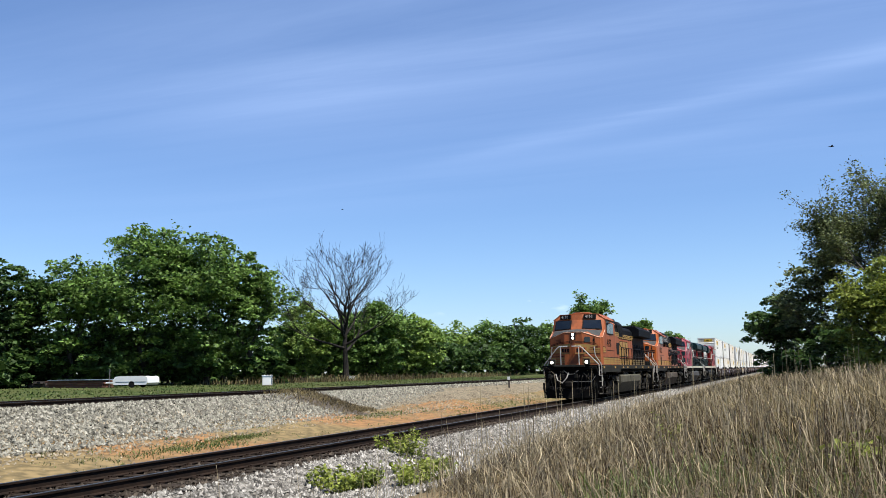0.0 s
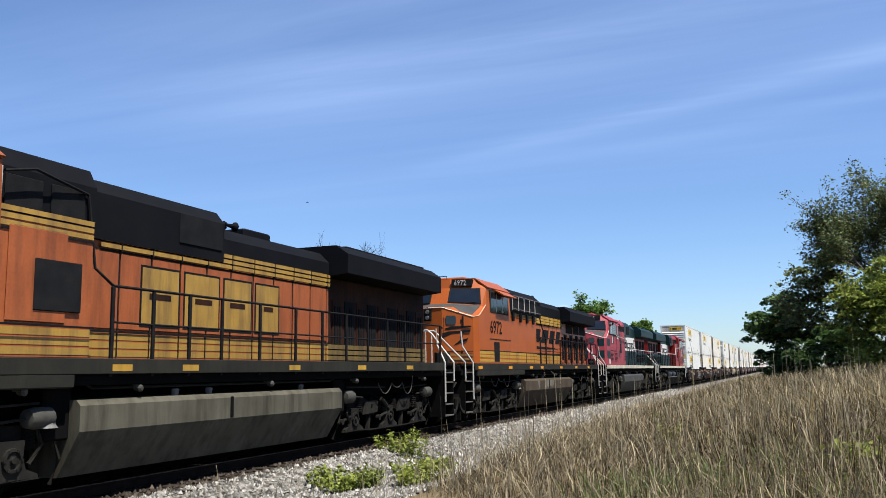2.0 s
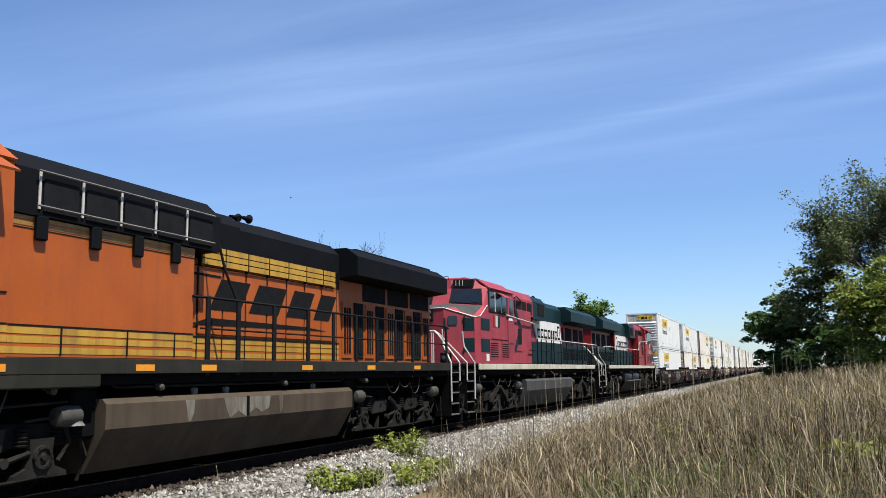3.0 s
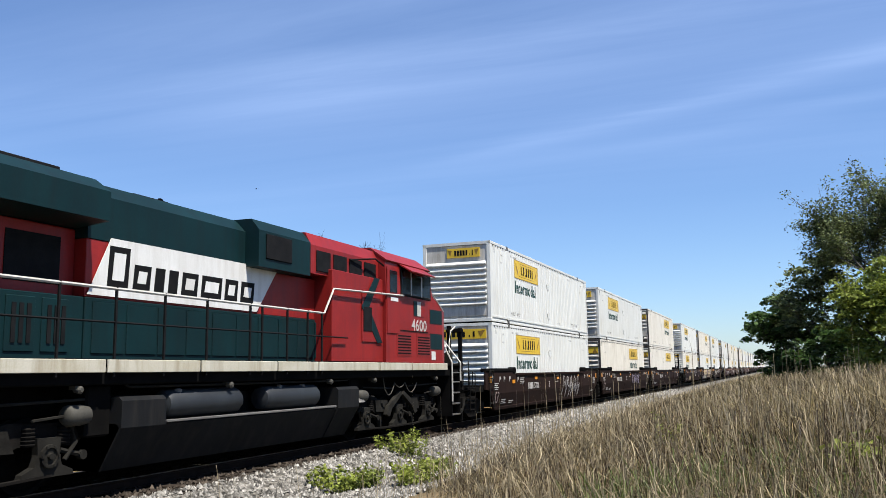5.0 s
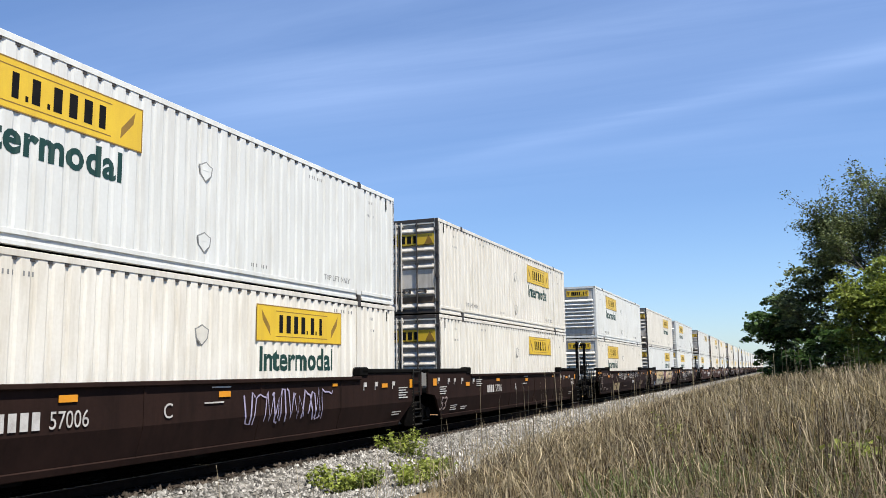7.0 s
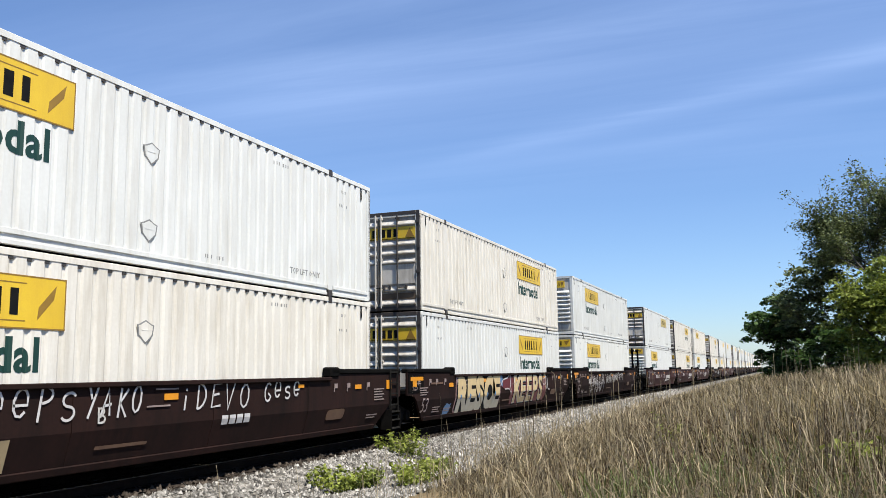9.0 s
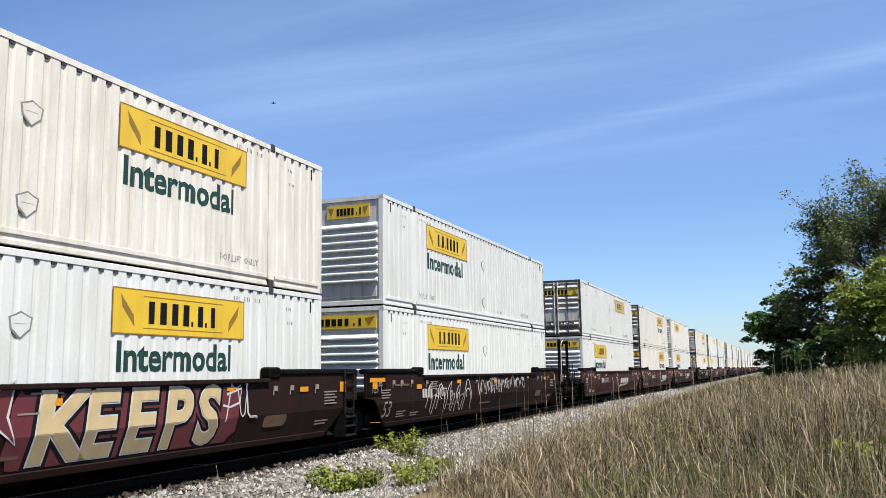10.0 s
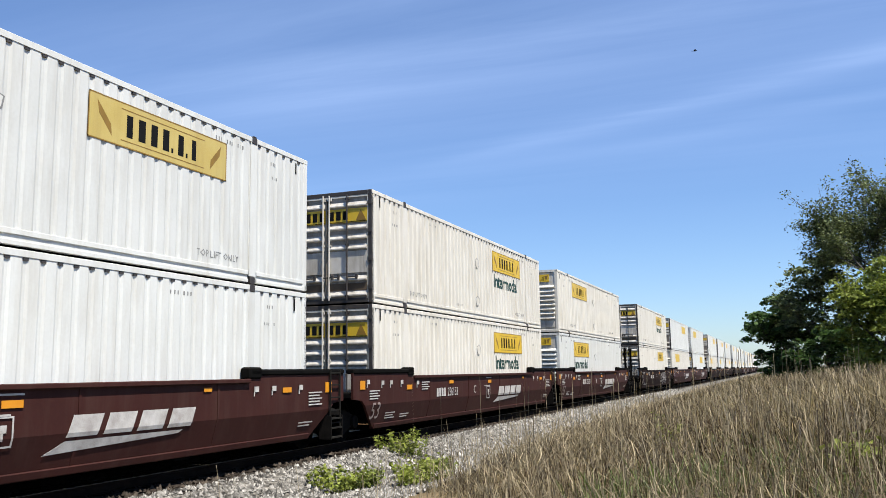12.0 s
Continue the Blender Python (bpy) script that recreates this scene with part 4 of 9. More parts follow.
def spray(tag, side):
    """Spray paint on a well car's near side, as plain shapes: loops of line, words by hand, zigzags or plump blocks."""
    kind, x0, x1, z0, z1, paint, seed = tag
    rng = random.Random(seed)
    y = -1.5125
    if kind == "loops":
        n = max(2, round((x1 - x0) / 0.7))
        for i in range(n):
            b = Build()
            a = x0 + (x1 - x0) * i / n
            w = (x1 - x0) / n
            zt = z1 - rng.uniform(0, 0.12)
            pts = [(a + rng.uniform(-0.05, 0.05), z0 + rng.uniform(0, 0.2))]
            for k in range(1, 9):
                u = k / 8
                pts.append((a + w * (u * 0.95) + rng.uniform(-0.04, 0.04), z0 + (zt - z0) * math.sin(math.pi * min(1, u * 0.95 + 0.05)) ** 0.6))
            if rng.random() < 0.4:
                pts = pts[:3] + [(a + w * 0.55, zt), (a + w * 0.35, (z0 + zt) / 2), (a + w * 0.85, (z0 + zt) / 2 + 0.1), (a + w * 0.7, z0), (a + w * 0.5, z0 + 0.1)]
            c, d = a + w * rng.uniform(0.4, 0.7), z0 + (zt - z0) * rng.uniform(0.35, 0.75)
            pts += [(c + 0.20 * math.cos(q), d + 0.17 * math.sin(q)) for q in np.linspace(rng.uniform(0, 2), rng.uniform(3, 5.5), 8)]
            ribbon(b, pts, 0.017, y)
            part("spray_loop", b, paint, side, "sprayed loop of pale line")
    elif kind == "bars":
        # as many plain bars as the seed says
        for i in range(seed):
            w = (x1 - x0) / seed
            part("bar", Build().box(x0 + i * w, x0 + (i + 0.78) * w, y, y + 0.003, z0, z1), paint, side)
    elif kind in HANDWRITING:
        # slanting letters drawn with one stroke or two
        w = (x1 - x0) / len(kind)
        for i, ch in enumerate(kind):
            dz, tall = rng.uniform(-0.04, 0.04), (z1 - z0) * rng.uniform(0.88, 1.1)
            b = Build()
            for line in GLYPHS[ch]:
                ribbon(b, [(x0 + w * (i + 0.08 + 0.80 * u) + 0.16 * v * tall, z0 + dz + tall * v) for u, v in line], 0.019, y)
            part("spray_letter", b, paint, side, "sprayed white hand-drawn letter")
    elif kind == "zigzag":
        x = x0
        while x < x1:
            b = Build()
            w = rng.uniform(0.22, 0.5)
            pts = [(x + w * q + rng.uniform(-0.05, 0.05), rng.choice((z0, z1)) + rng.uniform(-0.08, 0.08)) for q in (0, 0.3, 0.5, 0.8, 1.0)]
            ribbon(b, pts, rng.uniform(0.011, 0.022), y)
            x += w * rng.uniform(0.55, 0.95)
            part("spray_stroke", b, paint, side, "sprayed pale stroke")
    elif kind == "tall":
        # fat leaning letters on a dark red cloud: a black surround, a pale line, and two tones of tan, the lower one
        # with shade painted in
        part("spray_cloud", Build().prism(rounded(x0 - 0.35, x1 + 0.35, z0 + 0.10, z1 - 0.06, 0.10, 0.20, 0.05, rng), y + 0.0005, y + 0.003, "y"), GRAF_RED, side, "dark red sprayed cloud")
        w = (x1 - x0) / 5.0
        for i, ch in enumerate("KEEPS"):
            a = x0 + i * w + (0.05 if i else 0.0)
            hh = (z1 - z0) * 0.80
            for nm, fat, m, d, lab in (("spray_surround", 0.115, INK, 0.0, ""), ("spray_line", 0.058, GRAF_WHITE, 0.003, ""), ("spray_letter", 0.036, GRAF_TAN, 0.006, "tan sprayed letter with a shaded lower half")):
                ob = part(nm, lettering(ch, hh, m, depth=0.0015, shear=0.12, stretch=1.0 if i else 1.15, fat=fat), None, side, lab)
                ob.matrix_basis = pose(a, y - d, z0 + 0.15)
            me = lettering(ch, hh, GRAF_CREAM, depth=0.0015, shear=0.12, stretch=1.001 if i else 1.151, fat=0.034)
            bm = bmesh.new(); bm.from_mesh(me)
            bmesh.ops.bisect_plane(bm, geom=bm.verts[:] + bm.edges[:] + bm.faces[:], plane_co=(0, 0, hh * 0.40), plane_no=(0, 0, 1), clear_inner=True)
            bm.to_mesh(me); bm.free()
            ob = part("spray_highlight", me, None, side, "paler upper half of the letter")
            ob.matrix_basis = pose(a, y - 0.009, z0 + 0.15)
        for k, pts in enumerate(([(-1.5, 0.75), (-1.2, 0.95), (-0.7, 1.0), (-0.25, 1.2), (-0.35, 0.75), (-0.2, 0.40), (-0.5, 0.62), (-1.0, 0.62)], [(4.3, 0.9), (4.75, 1.0), (4.7, 0.75), (4.4, 0.68), (4.2, 0.72)])):
            part("spray_surround", Build().prism([(x0 + p, z0 + q * 1.02) for p, q in pts], y - 0.0010, y + 0.004, "y"), GRAF_RED, side, "dark red sprayed patch")
            b = Build(); ribbon(b, [(x0 + p, z0 + q * 1.02) for p, q in pts], 0.02, y - 0.002)
            part("spray_line", b, GRAF_WHITE, side)
    else:
        # plump letters: a black surround with a pale rim, cream above and grey below, blue drops in the gaps
        word = "RESOE"
        w = (x1 - x0) / len(word)
        hh = (z1 - z0) * 0.84
        part("spray_rim", Build().prism(rounded(x0 - 0.10, x1 + 0.08, z0 - 0.02, z1 + 0.02, 0.10, 0.16, 0.03, rng), y, y + 0.003, "y"), GRAF_PINK, side, "pink rim round sprayed letters")
        part("spray_surround", Build().prism(rounded(x0 - 0.05, x1 + 0.03, z0 + 0.02, z1 - 0.02, 0.10, 0.16, 0.03, rng), y - 0.003, y, "y"), INK, side)
        for i, ch in enumerate(word):
            a = x0 + i * w + 0.06
            wide = 1.08 if ch in "ES" else 0.94
            for m, cut, d in ((GRAF_GREY, -1, 0.006), (paint, 0, 0.009)):
                me = lettering(ch, hh, m, depth=0.0015, shear=0.10, stretch=wide * 1.06, fat=0.085).copy()
                if cut == 0:
                    bm = bmesh.new(); bm.from_mesh(me)
                    bmesh.ops.bisect_plane(bm, geom=bm.verts[:] + bm.edges[:] + bm.faces[:], plane_co=(0, 0, hh * 0.36), plane_no=(0, 0, 1), clear_inner=True)
                    bm.to_mesh(me); bm.free()
                ob = part("spray_letter", me, None, side, "plump sprayed letter, cream over grey")
                ob.matrix_basis = pose(a, y - d, z0 + 0.08)
            part("spray_drop", Build().prism(rounded(a + w * 0.30, a + w * 0.46, z0 + hh * 0.42, z0 + hh * 0.58, 0.12, 0.05, 0.02, rng), y - 0.014, y - 0.010, "y"), GRAF_BLUE, side, "blue sprayed drop")
        part("spray_drop", Build().prism(rounded(x0 - 0.95, x0 - 0.45, z0 - 0.0, z0 + 0.30, 0.3, 0.1, 0.06, rng), y - 0.003, y, "y"), GRAF_BLUE, side, "blue sprayed patch")
        part("spray_drop", Build().prism(rounded(x1 + 0.20, x1 + 0.50, z1 - 0.40, z1 - 0.02, -0.3, 0.1, 0.05, rng), y - 0.003, y, "y"), GRAF_BLUE, side, "blue sprayed patch")


GRAF_PINK = mat("dull_pink_spray_paint", (0.36, 0.22, 0.20), (0.26, 0.16, 0.15), 0.6, scale=4, bump=0)
GRAF_TAN = mat("tan_spray_paint", (0.44, 0.335, 0.18), (0.35, 0.27, 0.15), 0.6, scale=4, bump=0)
GRAF_RED = mat("dark_red_spray_paint", (0.13, 0.018, 0.022), (0.10, 0.014, 0.018), 0.6, scale=4, bump=0)
GRAF_GREY = mat("grey_spray_paint", (0.46, 0.43, 0.34), (0.38, 0.35, 0.27), 0.6, scale=4, bump=0)
GRAF_LILAC = mat("lilac_spray_paint", (0.42, 0.38, 0.52), (0.34, 0.30, 0.42), 0.6, scale=4, bump=0)


FOLD = 0.86


def fold(c):
    """Bends the lower part of a well car's side plates inwards, with all that is painted on them."""
    def walk_down(ob, m):
        for k in ob.children:
            mk = m @ k.matrix_basis
            walk_down(k, mk)
            if k.name.split(".")[0] in ("top_chord", "end_chord"):
                continue
            me = k.data.copy()
            me.transform(mk)
            bm = bmesh.new(); bm.from_mesh(me)
            zs = [v.co.z for v in bm.verts]
            if zs and min(zs) < FOLD:
                if max(zs) > FOLD:
                    bmesh.ops.bisect_plane(bm, geom=bm.verts[:] + bm.edges[:] + bm.faces[:], plane_co=(0, 0, FOLD), plane_no=(0, 0, 1))
                for v in bm.verts:
                    if v.co.z < FOLD:
                        v.co.y -= math.copysign((FOLD - v.co.z) * 0.27, v.co.y)
                bm.to_mesh(me)
                me.transform(mk.inverted())
                k.data = me
            bm.free()
    walk_down(c, Matrix())


# sill outline of a well unit: the sides are low in the middle and raised over the ends
def build_well(paint, label, first=False, last=False, number="", letter="", style=0, at=(3.7, 4.55, 6.85), tags=()):
    """One unit of an articulated well car; x = 0 at its container's front wall."""
    c = thing("well_car", label, "railroad car", "well cars of the train")
    a, z = -1.42, CL + 1.30
    for o in (-1, 1):
        y0, y1 = sorted((o * 1.50, o * 1.44))
        side = part("side_wall", Build().prism([(a, 1.02), (a + 0.45, 0.98), (a + 1.25, 0.33), (z - 1.25, 0.33), (z - 0.45, 0.98), (z, 1.02), (z, 1.62), (z - 3.6, 1.62), (z - 3.75, 1.50), (a + 3.55, 1.50), (a + 3.4, 1.62), (a, 1.62)], y0, y1, "y"), paint, c)
        y0, y1 = sorted((o * 1.56, o * 1.36))
        part("top_chord", Build().box(a + 3.5, z - 3.7, y0, y1, 1.47, 1.545, 0.012), paint, c)
        y0, y1 = sorted((o * 1.53, o * 1.30))
        part("end_chord", Build().box(a, a + 3.45, y0, y1, 1.60, 1.72, 0.03).box(a + 3.1, a + 3.5, y0, y1, 1.54, 1.76, 0.03), UNDER, c, "dark raised end chord")
        part("end_chord", Build().box(z - 3.65, z, y0, y1, 1.60, 1.72, 0.03).box(z - 3.7, z - 3.3, y0, y1, 1.54, 1.76, 0.03), UNDER, c, "dark raised end chord")
        y0, y1 = sorted((o * 1.53, o * 1.40))
        part("bottom_chord", Build().box(a + 1.3, z - 1.3, y0, y1, 0.28, 0.40, 0.015), paint, c)
        for x in (3.2, 6.4, 9.6, 12.8):
            y0, y1 = sorted((o * 1.502, o * 1.512))
            part("side_rib", Build().box(x, x + 0.05, y0, y1, 0.40, 1.47), paint, side)
        marks = [(1.60, 1.18, 0.34, 0.12), (4.7, 1.28, 0.34, 0.10), (8.3, 1.24, 0.34, 0.10), (14.9, 1.26, 0.32, 0.10), (16.6, 1.22, 0.28, 0.22), (-1.1, 1.24, 0.26, 0.20), (12.4, 1.34, 0.22, 0.07)]
        b = Build()
        y0, y1 = sorted((o * 1.513, o * 1.519))
        for x, zz, w, hh in marks:
            b.box(x, x + w, y0, y1, zz, zz + hh)
        part("reflector_row", b, DECAL_ORANGE, side, "orange reflector patches")
        b = Build()
        for x, zz in ((-0.75, 1.36), (0.05, 1.33), (0.55, 1.33), (1.2, 1.33), (2.25, 1.30), (13.9, 1.30), (14.5, 1.30), (15.5, 1.30)):
            b.box(x, x + 0.16, y0, y1, zz, zz + 0.10); b.box(x, x + 0.03, y0, y1, zz - 0.08, zz + 0.1)
        for x, zz, n in ((2.6, 1.34, 4), (15.9, 1.22, 5), (7.9, 1.14, 1), (8.1, 1.40, 1), (0.4, 0.62, 3), (-0.6, 1.18, 4), (1.3, 0.55, 2), (15.6, 0.62, 2)):
            for i in range(n):
                b.box(x, x + 0.55 - 0.1 * (i % 2), y0, y1, zz - i * 0.062, zz - i * 0.062 + 0.026)
        part("stencil_row", b, INK_DIM if paint == CAR_DIRTY else INK_WHITE, side, "small white stencilled bars")
        near = o < 0
        yy = o * 1.515

        def put(text, x, zz, hh, m=INK_WHITE, **kw):
            x1 = x if near else CL - x
            write(c, text, x1, yy, zz, hh, m, near, **kw)
        if style in (0, 3):
            put("53", -0.5, 0.53, 0.39, INK_DIM, shear=0.1, stretch=0.95, label="faded stencilled number")
        if paint == CAR_DIRTY and near:
            plate = part("data_plate", Build().prism([(-1.38, 1.08), (-0.35, 1.08), (-0.35, 1.56), (-1.38, 1.56)], -1.516, -1.506, "y"), UNDER, c, "dark data plate")
            part("reflector", Build().box(-1.25, -0.40, -1.524, -1.514, 1.40, 1.50), DECAL_ORANGE, plate)
            put("125 T", -1.15, 1.14, 0.20, INK_DIM, stretch=0.9)
            for x, zz, w, hh in ((0.2, 1.28, 0.9, 0.05), (3.9, 0.66, 0.7, 0.04), (6.9, 0.58, 1.1, 0.05), (13.6, 0.62, 0.8, 0.22)):
                part("rust_patch", Build().prism(rounded(x, x + w, zz, zz + hh, 0.2, hh * 0.4), -1.5145, -1.5105, "y"), GRAF_BROWN, side, "brown rust patch")
        if number:
            b = Build()
            n = 4
            xb = at[0] if near else CL - at[0] - n * 0.19
            for i in range(n):
                b.box(xb + i * 0.19, xb + i * 0.19 + 0.13, min(yy, yy - o * 0.004), max(yy, yy - o * 0.004), 0.93, 1.17)
            part("bar_row", b, INK_WHITE, c, "white bars of a reporting mark")
            put(number, at[1], 0.93, 0.24, stretch=0.85, label="white car number")
        if letter:
            put(letter, at[2], 0.95, 0.24)
        if style == 3:
            for i in range(4):
                xq = 9.4 + i * 0.70
                if not near:
                    xq = CL - 12.3 + i * 0.70
                y2, y3 = sorted((yy, yy - o * 0.005))
                part("mark_block", Build().prism([(xq, 0.80), (xq + 0.58, 0.80), (xq + 0.70, 1.10), (xq + 0.12, 1.10)], y2, y3, "y"), INK_WHITE, c, "white slanted block of a railroad mark")
            x0 = 9.05 if near else CL - 12.3
            y2, y3 = sorted((yy, yy - o * 0.005))
            xq = 8.15 if near else CL - 8.5
            b = Build()
            for a0, a1, c0, c1 in ((xq, xq + 0.36, 0.74, 0.765), (xq, xq + 0.36, 1.115, 1.14), (xq, xq + 0.025, 0.765, 1.115), (xq + 0.335, xq + 0.36, 0.765, 1.115), (xq + 0.11, xq + 0.25, 0.93, 1.03), (xq + 0.16, xq + 0.20, 0.83, 0.93)):
                b.box(a0, a1, y2, y3, c0, c1)
            part("square_mark", b, INK_WHITE, c, "white outlined square mark")
            part("mark_wedge", Build().prism([(x0, 0.58), (x0 + 2.75, 0.70), (x0 + 2.85, 0.75), (x0 + 0.35, 0.75)], y2, y3, "y"), INK_WHITE, c)
        if near:
            for tag in tags:
                spray(tag, side)
    fold(c)
    # floor cross pieces and end bulkheads
    for x in (0.3, 4.0, 8.0, 12.0, 15.6):
        part("cross_member", Build().box(x, x + 0.4, -1.26, 1.26, 0.22, 0.335, 0.01), UNDER, c)
    for x0, x1 in ((a, -0.12), (CL + 0.12, z)):
        part("end_platform", Build().box(x0, x1, -1.43, 1.43, 1.05, 1.16, 0.01).box(x0 + 0.02, x1 - 0.02, -0.35, 0.35, 0.70, 1.05, 0.02), UNDER, c)
        part("bulkhead", Build().box((x1 - 0.05) if x0 < 0 else x0, x1 if x0 < 0 else x0 + 0.05, -1.28, 1.28, 0.40, 1.06), UNDER, c)
        for o in (-1, 1):
            xm = (x0 + x1) / 2 + (-0.12 if x0 < 0 else 0.12)
            y0, y1 = sorted((o * 1.535, o * 1.56))
            b = Build()
            for q in (-0.23, 0.20):
                b.box(xm + q, xm + q + 0.035, y0, y1, 0.42, 1.70)
            if x0 < 0 and not first:
                continue
            ladder = part("end_ladder", b, TRUCK_DUST, c, "dusty end ladder")
            for z2 in (0.55, 0.82, 1.09, 1.36, 1.62):
                part("rung", Build().box(xm - 0.20, xm + 0.21, y0, y1, z2, z2 + 0.028), TRUCK_DUST, ladder)
            if x0 > 0:
                y0, y1 = sorted((o * 1.30, o * 1.60))
                basket = part("step_basket", Build().box(xm - 0.27, xm - 0.245, y0, y1, 0.22, 0.72).box(xm + 0.235, xm + 0.26, y0, y1, 0.22, 0.72), TRUCK, c, "hanging step basket")
                for z2 in (0.24, 0.44, 0.64):
                    part("tread", Build().box(xm - 0.25, xm + 0.24, y0, y1, z2, z2 + 0.03), TRUCK_DUST, basket)
                part("brake_pipe", Build().tube([(xm - 0.5, o * 1.30, 1.25), (xm - 0.2, o * 1.34, 0.95), (xm + 0.15, o * 1.25, 0.72), (xm + 0.6, o * 1.05, 0.60)], 0.025, 6), TRUCK_DUST, c)
    # trucks: the shared one at each joint belongs to the unit behind it
    places = [-1.60] if not first else [-1.75]
    if last:
        places.append(CL + 1.75)
    for x in places:
        freight_truck(c, x)
    for flag, o in ((first, -1), (last, 1)):
        if not flag:
            continue
        e = a if o < 0 else z
        x0, x1 = sorted((e, e + o * 1.55))
        part("end_sill", Build().box(x0, x1, -0.45, 0.45, 0.78, 1.08, 0.02).box(min(e + o * 1.40, e + o * 1.55), max(e + o * 1.40, e + o * 1.55), -1.40, 1.40, 0.85, 1.12, 0.02).box(x0, x1, -1.42, -1.30, 0.95, 1.12, 0.01).box(x0, x1, 1.30, 1.42, 0.95, 1.12, 0.01), UNDER, c)
        part("coupler", Build().box(min(e + o * 1.5, e + o * 2.25), max(e + o * 1.5, e + o * 2.25), -0.13, 0.13, 0.70, 0.94, 0.04).box(min(e + o * 2.15, e + o * 2.42), max(e + o * 2.15, e + o * 2.42), -0.20, 0.20, 0.66, 0.98, 0.06), TRUCK, c)
        xs = e + o * 1.35
        if o < 0:
            for q, top in ((-1.12, 3.02), (-0.74, 3.10)):
                part("brake_post", Build().box(xs - 0.06, xs + 0.06, q - 0.06, q + 0.06, 1.0, top, 0.012), UNDER, c, "tall black brake post")
            part("brake_housing", Build().box(xs - 0.10, xs + 0.10, -1.20, -0.66, 2.86, 3.00, 0.03).box(xs - 0.14, xs + 0.04, -1.10, -0.78, 1.42, 1.86, 0.04).box(xs - 0.05, xs + 0.05, -1.06, -0.80, 2.2, 2.28), UNDER, c)
            part("brake_lever", Build().tube([(xs - 0.10, -0.86, 1.70), (xs - 0.42, -0.86, 2.05), (xs - 0.55, -0.84, 2.25)], 0.022, 5), TRUCK_DUST, c)
            part("bent_pipe", Build().tube([(xs - 0.62, -0.98, 1.05), (xs - 0.62, -0.98, 1.95), (xs - 0.60, -0.98, 2.55), (xs - 0.42, -0.96, 2.90), (xs + 0.05, -0.93, 3.06)], 0.026, 7), RAIL_WHITE, c, "pale bent pipe rail")
            part("brake_wheel", Build().tube([(xs + 0.16, -0.42 + 0.28 * math.cos(q * math.pi / 8), 1.45 + 0.28 * math.sin(q * math.pi / 8)) for q in range(17)], 0.022, 6).tube([(xs + 0.16, -0.70, 1.45), (xs + 0.16, -0.14, 1.45)], 0.014, 5).tube([(xs + 0.16, -0.42, 1.17), (xs + 0.16, -0.42, 1.73)], 0.014, 5), UNDER, c)
        for dx, q, top in ((-0.25, -1.30, 1.95), (0.35, -1.30, 2.05), (0.05, -0.35, 1.85), (0.45, 1.30, 1.95)):
            part("stake", Build().tube([(xs + o * dx, q, 1.05), (xs + o * dx, q, top)], 0.020, 5), TRUCK_DUST, c)
        part("cross_rail", Build().tube([(xs - 0.4, -1.36, 1.32), (xs + 0.45, -1.36, 1.32)], 0.018, 5).tube([(xs - 0.4, -1.36, 1.05), (xs - 0.4, -1.36, 1.62), (xs + 0.45, -1.36, 1.62), (xs + 0.45, -1.36, 1.05)], 0.018, 5), TRUCK_DUST, c)
        part("platform_box", Build().box(xs - 0.75, xs - 0.30, -0.2, 0.75, 1.10, 1.42, 0.03), CAR_BROWN, c)
        part("train_line", Build().tube([(xs - 0.9, -1.2, 0.78), (xs - 0.2, -1.28, 0.66), (xs + 0.5, -1.22, 0.74), (xs + 1.1, -1.1, 0.62)], 0.030, 6), TRUCK_DUST, c)
        for s in (-1, 1):
            b = Build()
            for q in (0.42, 0.62, 0.82, 1.02):
                b.box(xs - 0.24, xs + 0.24, s * 1.42 - 0.10, s * 1.42 + 0.10, q, q + 0.03)
            b.tube([(xs - 0.25, s * 1.52, 0.40), (xs - 0.25, s * 1.52, 1.55)], 0.016, 5).tube([(xs + 0.25, s * 1.52, 0.40), (xs + 0.25, s * 1.52, 1.55)], 0.016, 5).tube([(xs - 0.25, s * 1.52, 1.55), (xs + 0.25, s * 1.52, 1.55)], 0.016, 5)
            part("end_steps", b, TRUCK, c)
        part("air_hose", Build().tube([(e + o * 1.5, -0.35, 0.8), (e + o * 1.75, -0.38, 0.5), (e + o * 2.05, -0.35, 0.36), (e + o * 2.35, -0.2, 0.42)], 0.03, 6), RUBBER, c)
    return c


WHEELS = []


def wheelset(parent, x, r, key=""):
    b = Build()
    for o in (-1, 1):
        c = o * 0.755
        b.lathe([(c - o * 0.085, r + 0.028), (c - o * 0.055, r + 0.026), (c - o * 0.05, r), (c + o * 0.06, r - 0.004), (c + o * 0.062, r - 0.06), (c + o * 0.02, r - 0.09), (c - o * 0.01, r * 0.45), (c + o * 0.05, r * 0.30), (c + o * 0.09, r * 0.28), (c + o * 0.09, 0.08)], (0, 0, 0), "y", 28)
    b.tube([(0, -1.05, 0), (0, 1.05, 0)], 0.085, 10)
    w = part("wheelset", b, UNDER, parent, smooth=True)
    w.location = (x, 0, r)
    WHEELS.append((w, x, r))
    return w


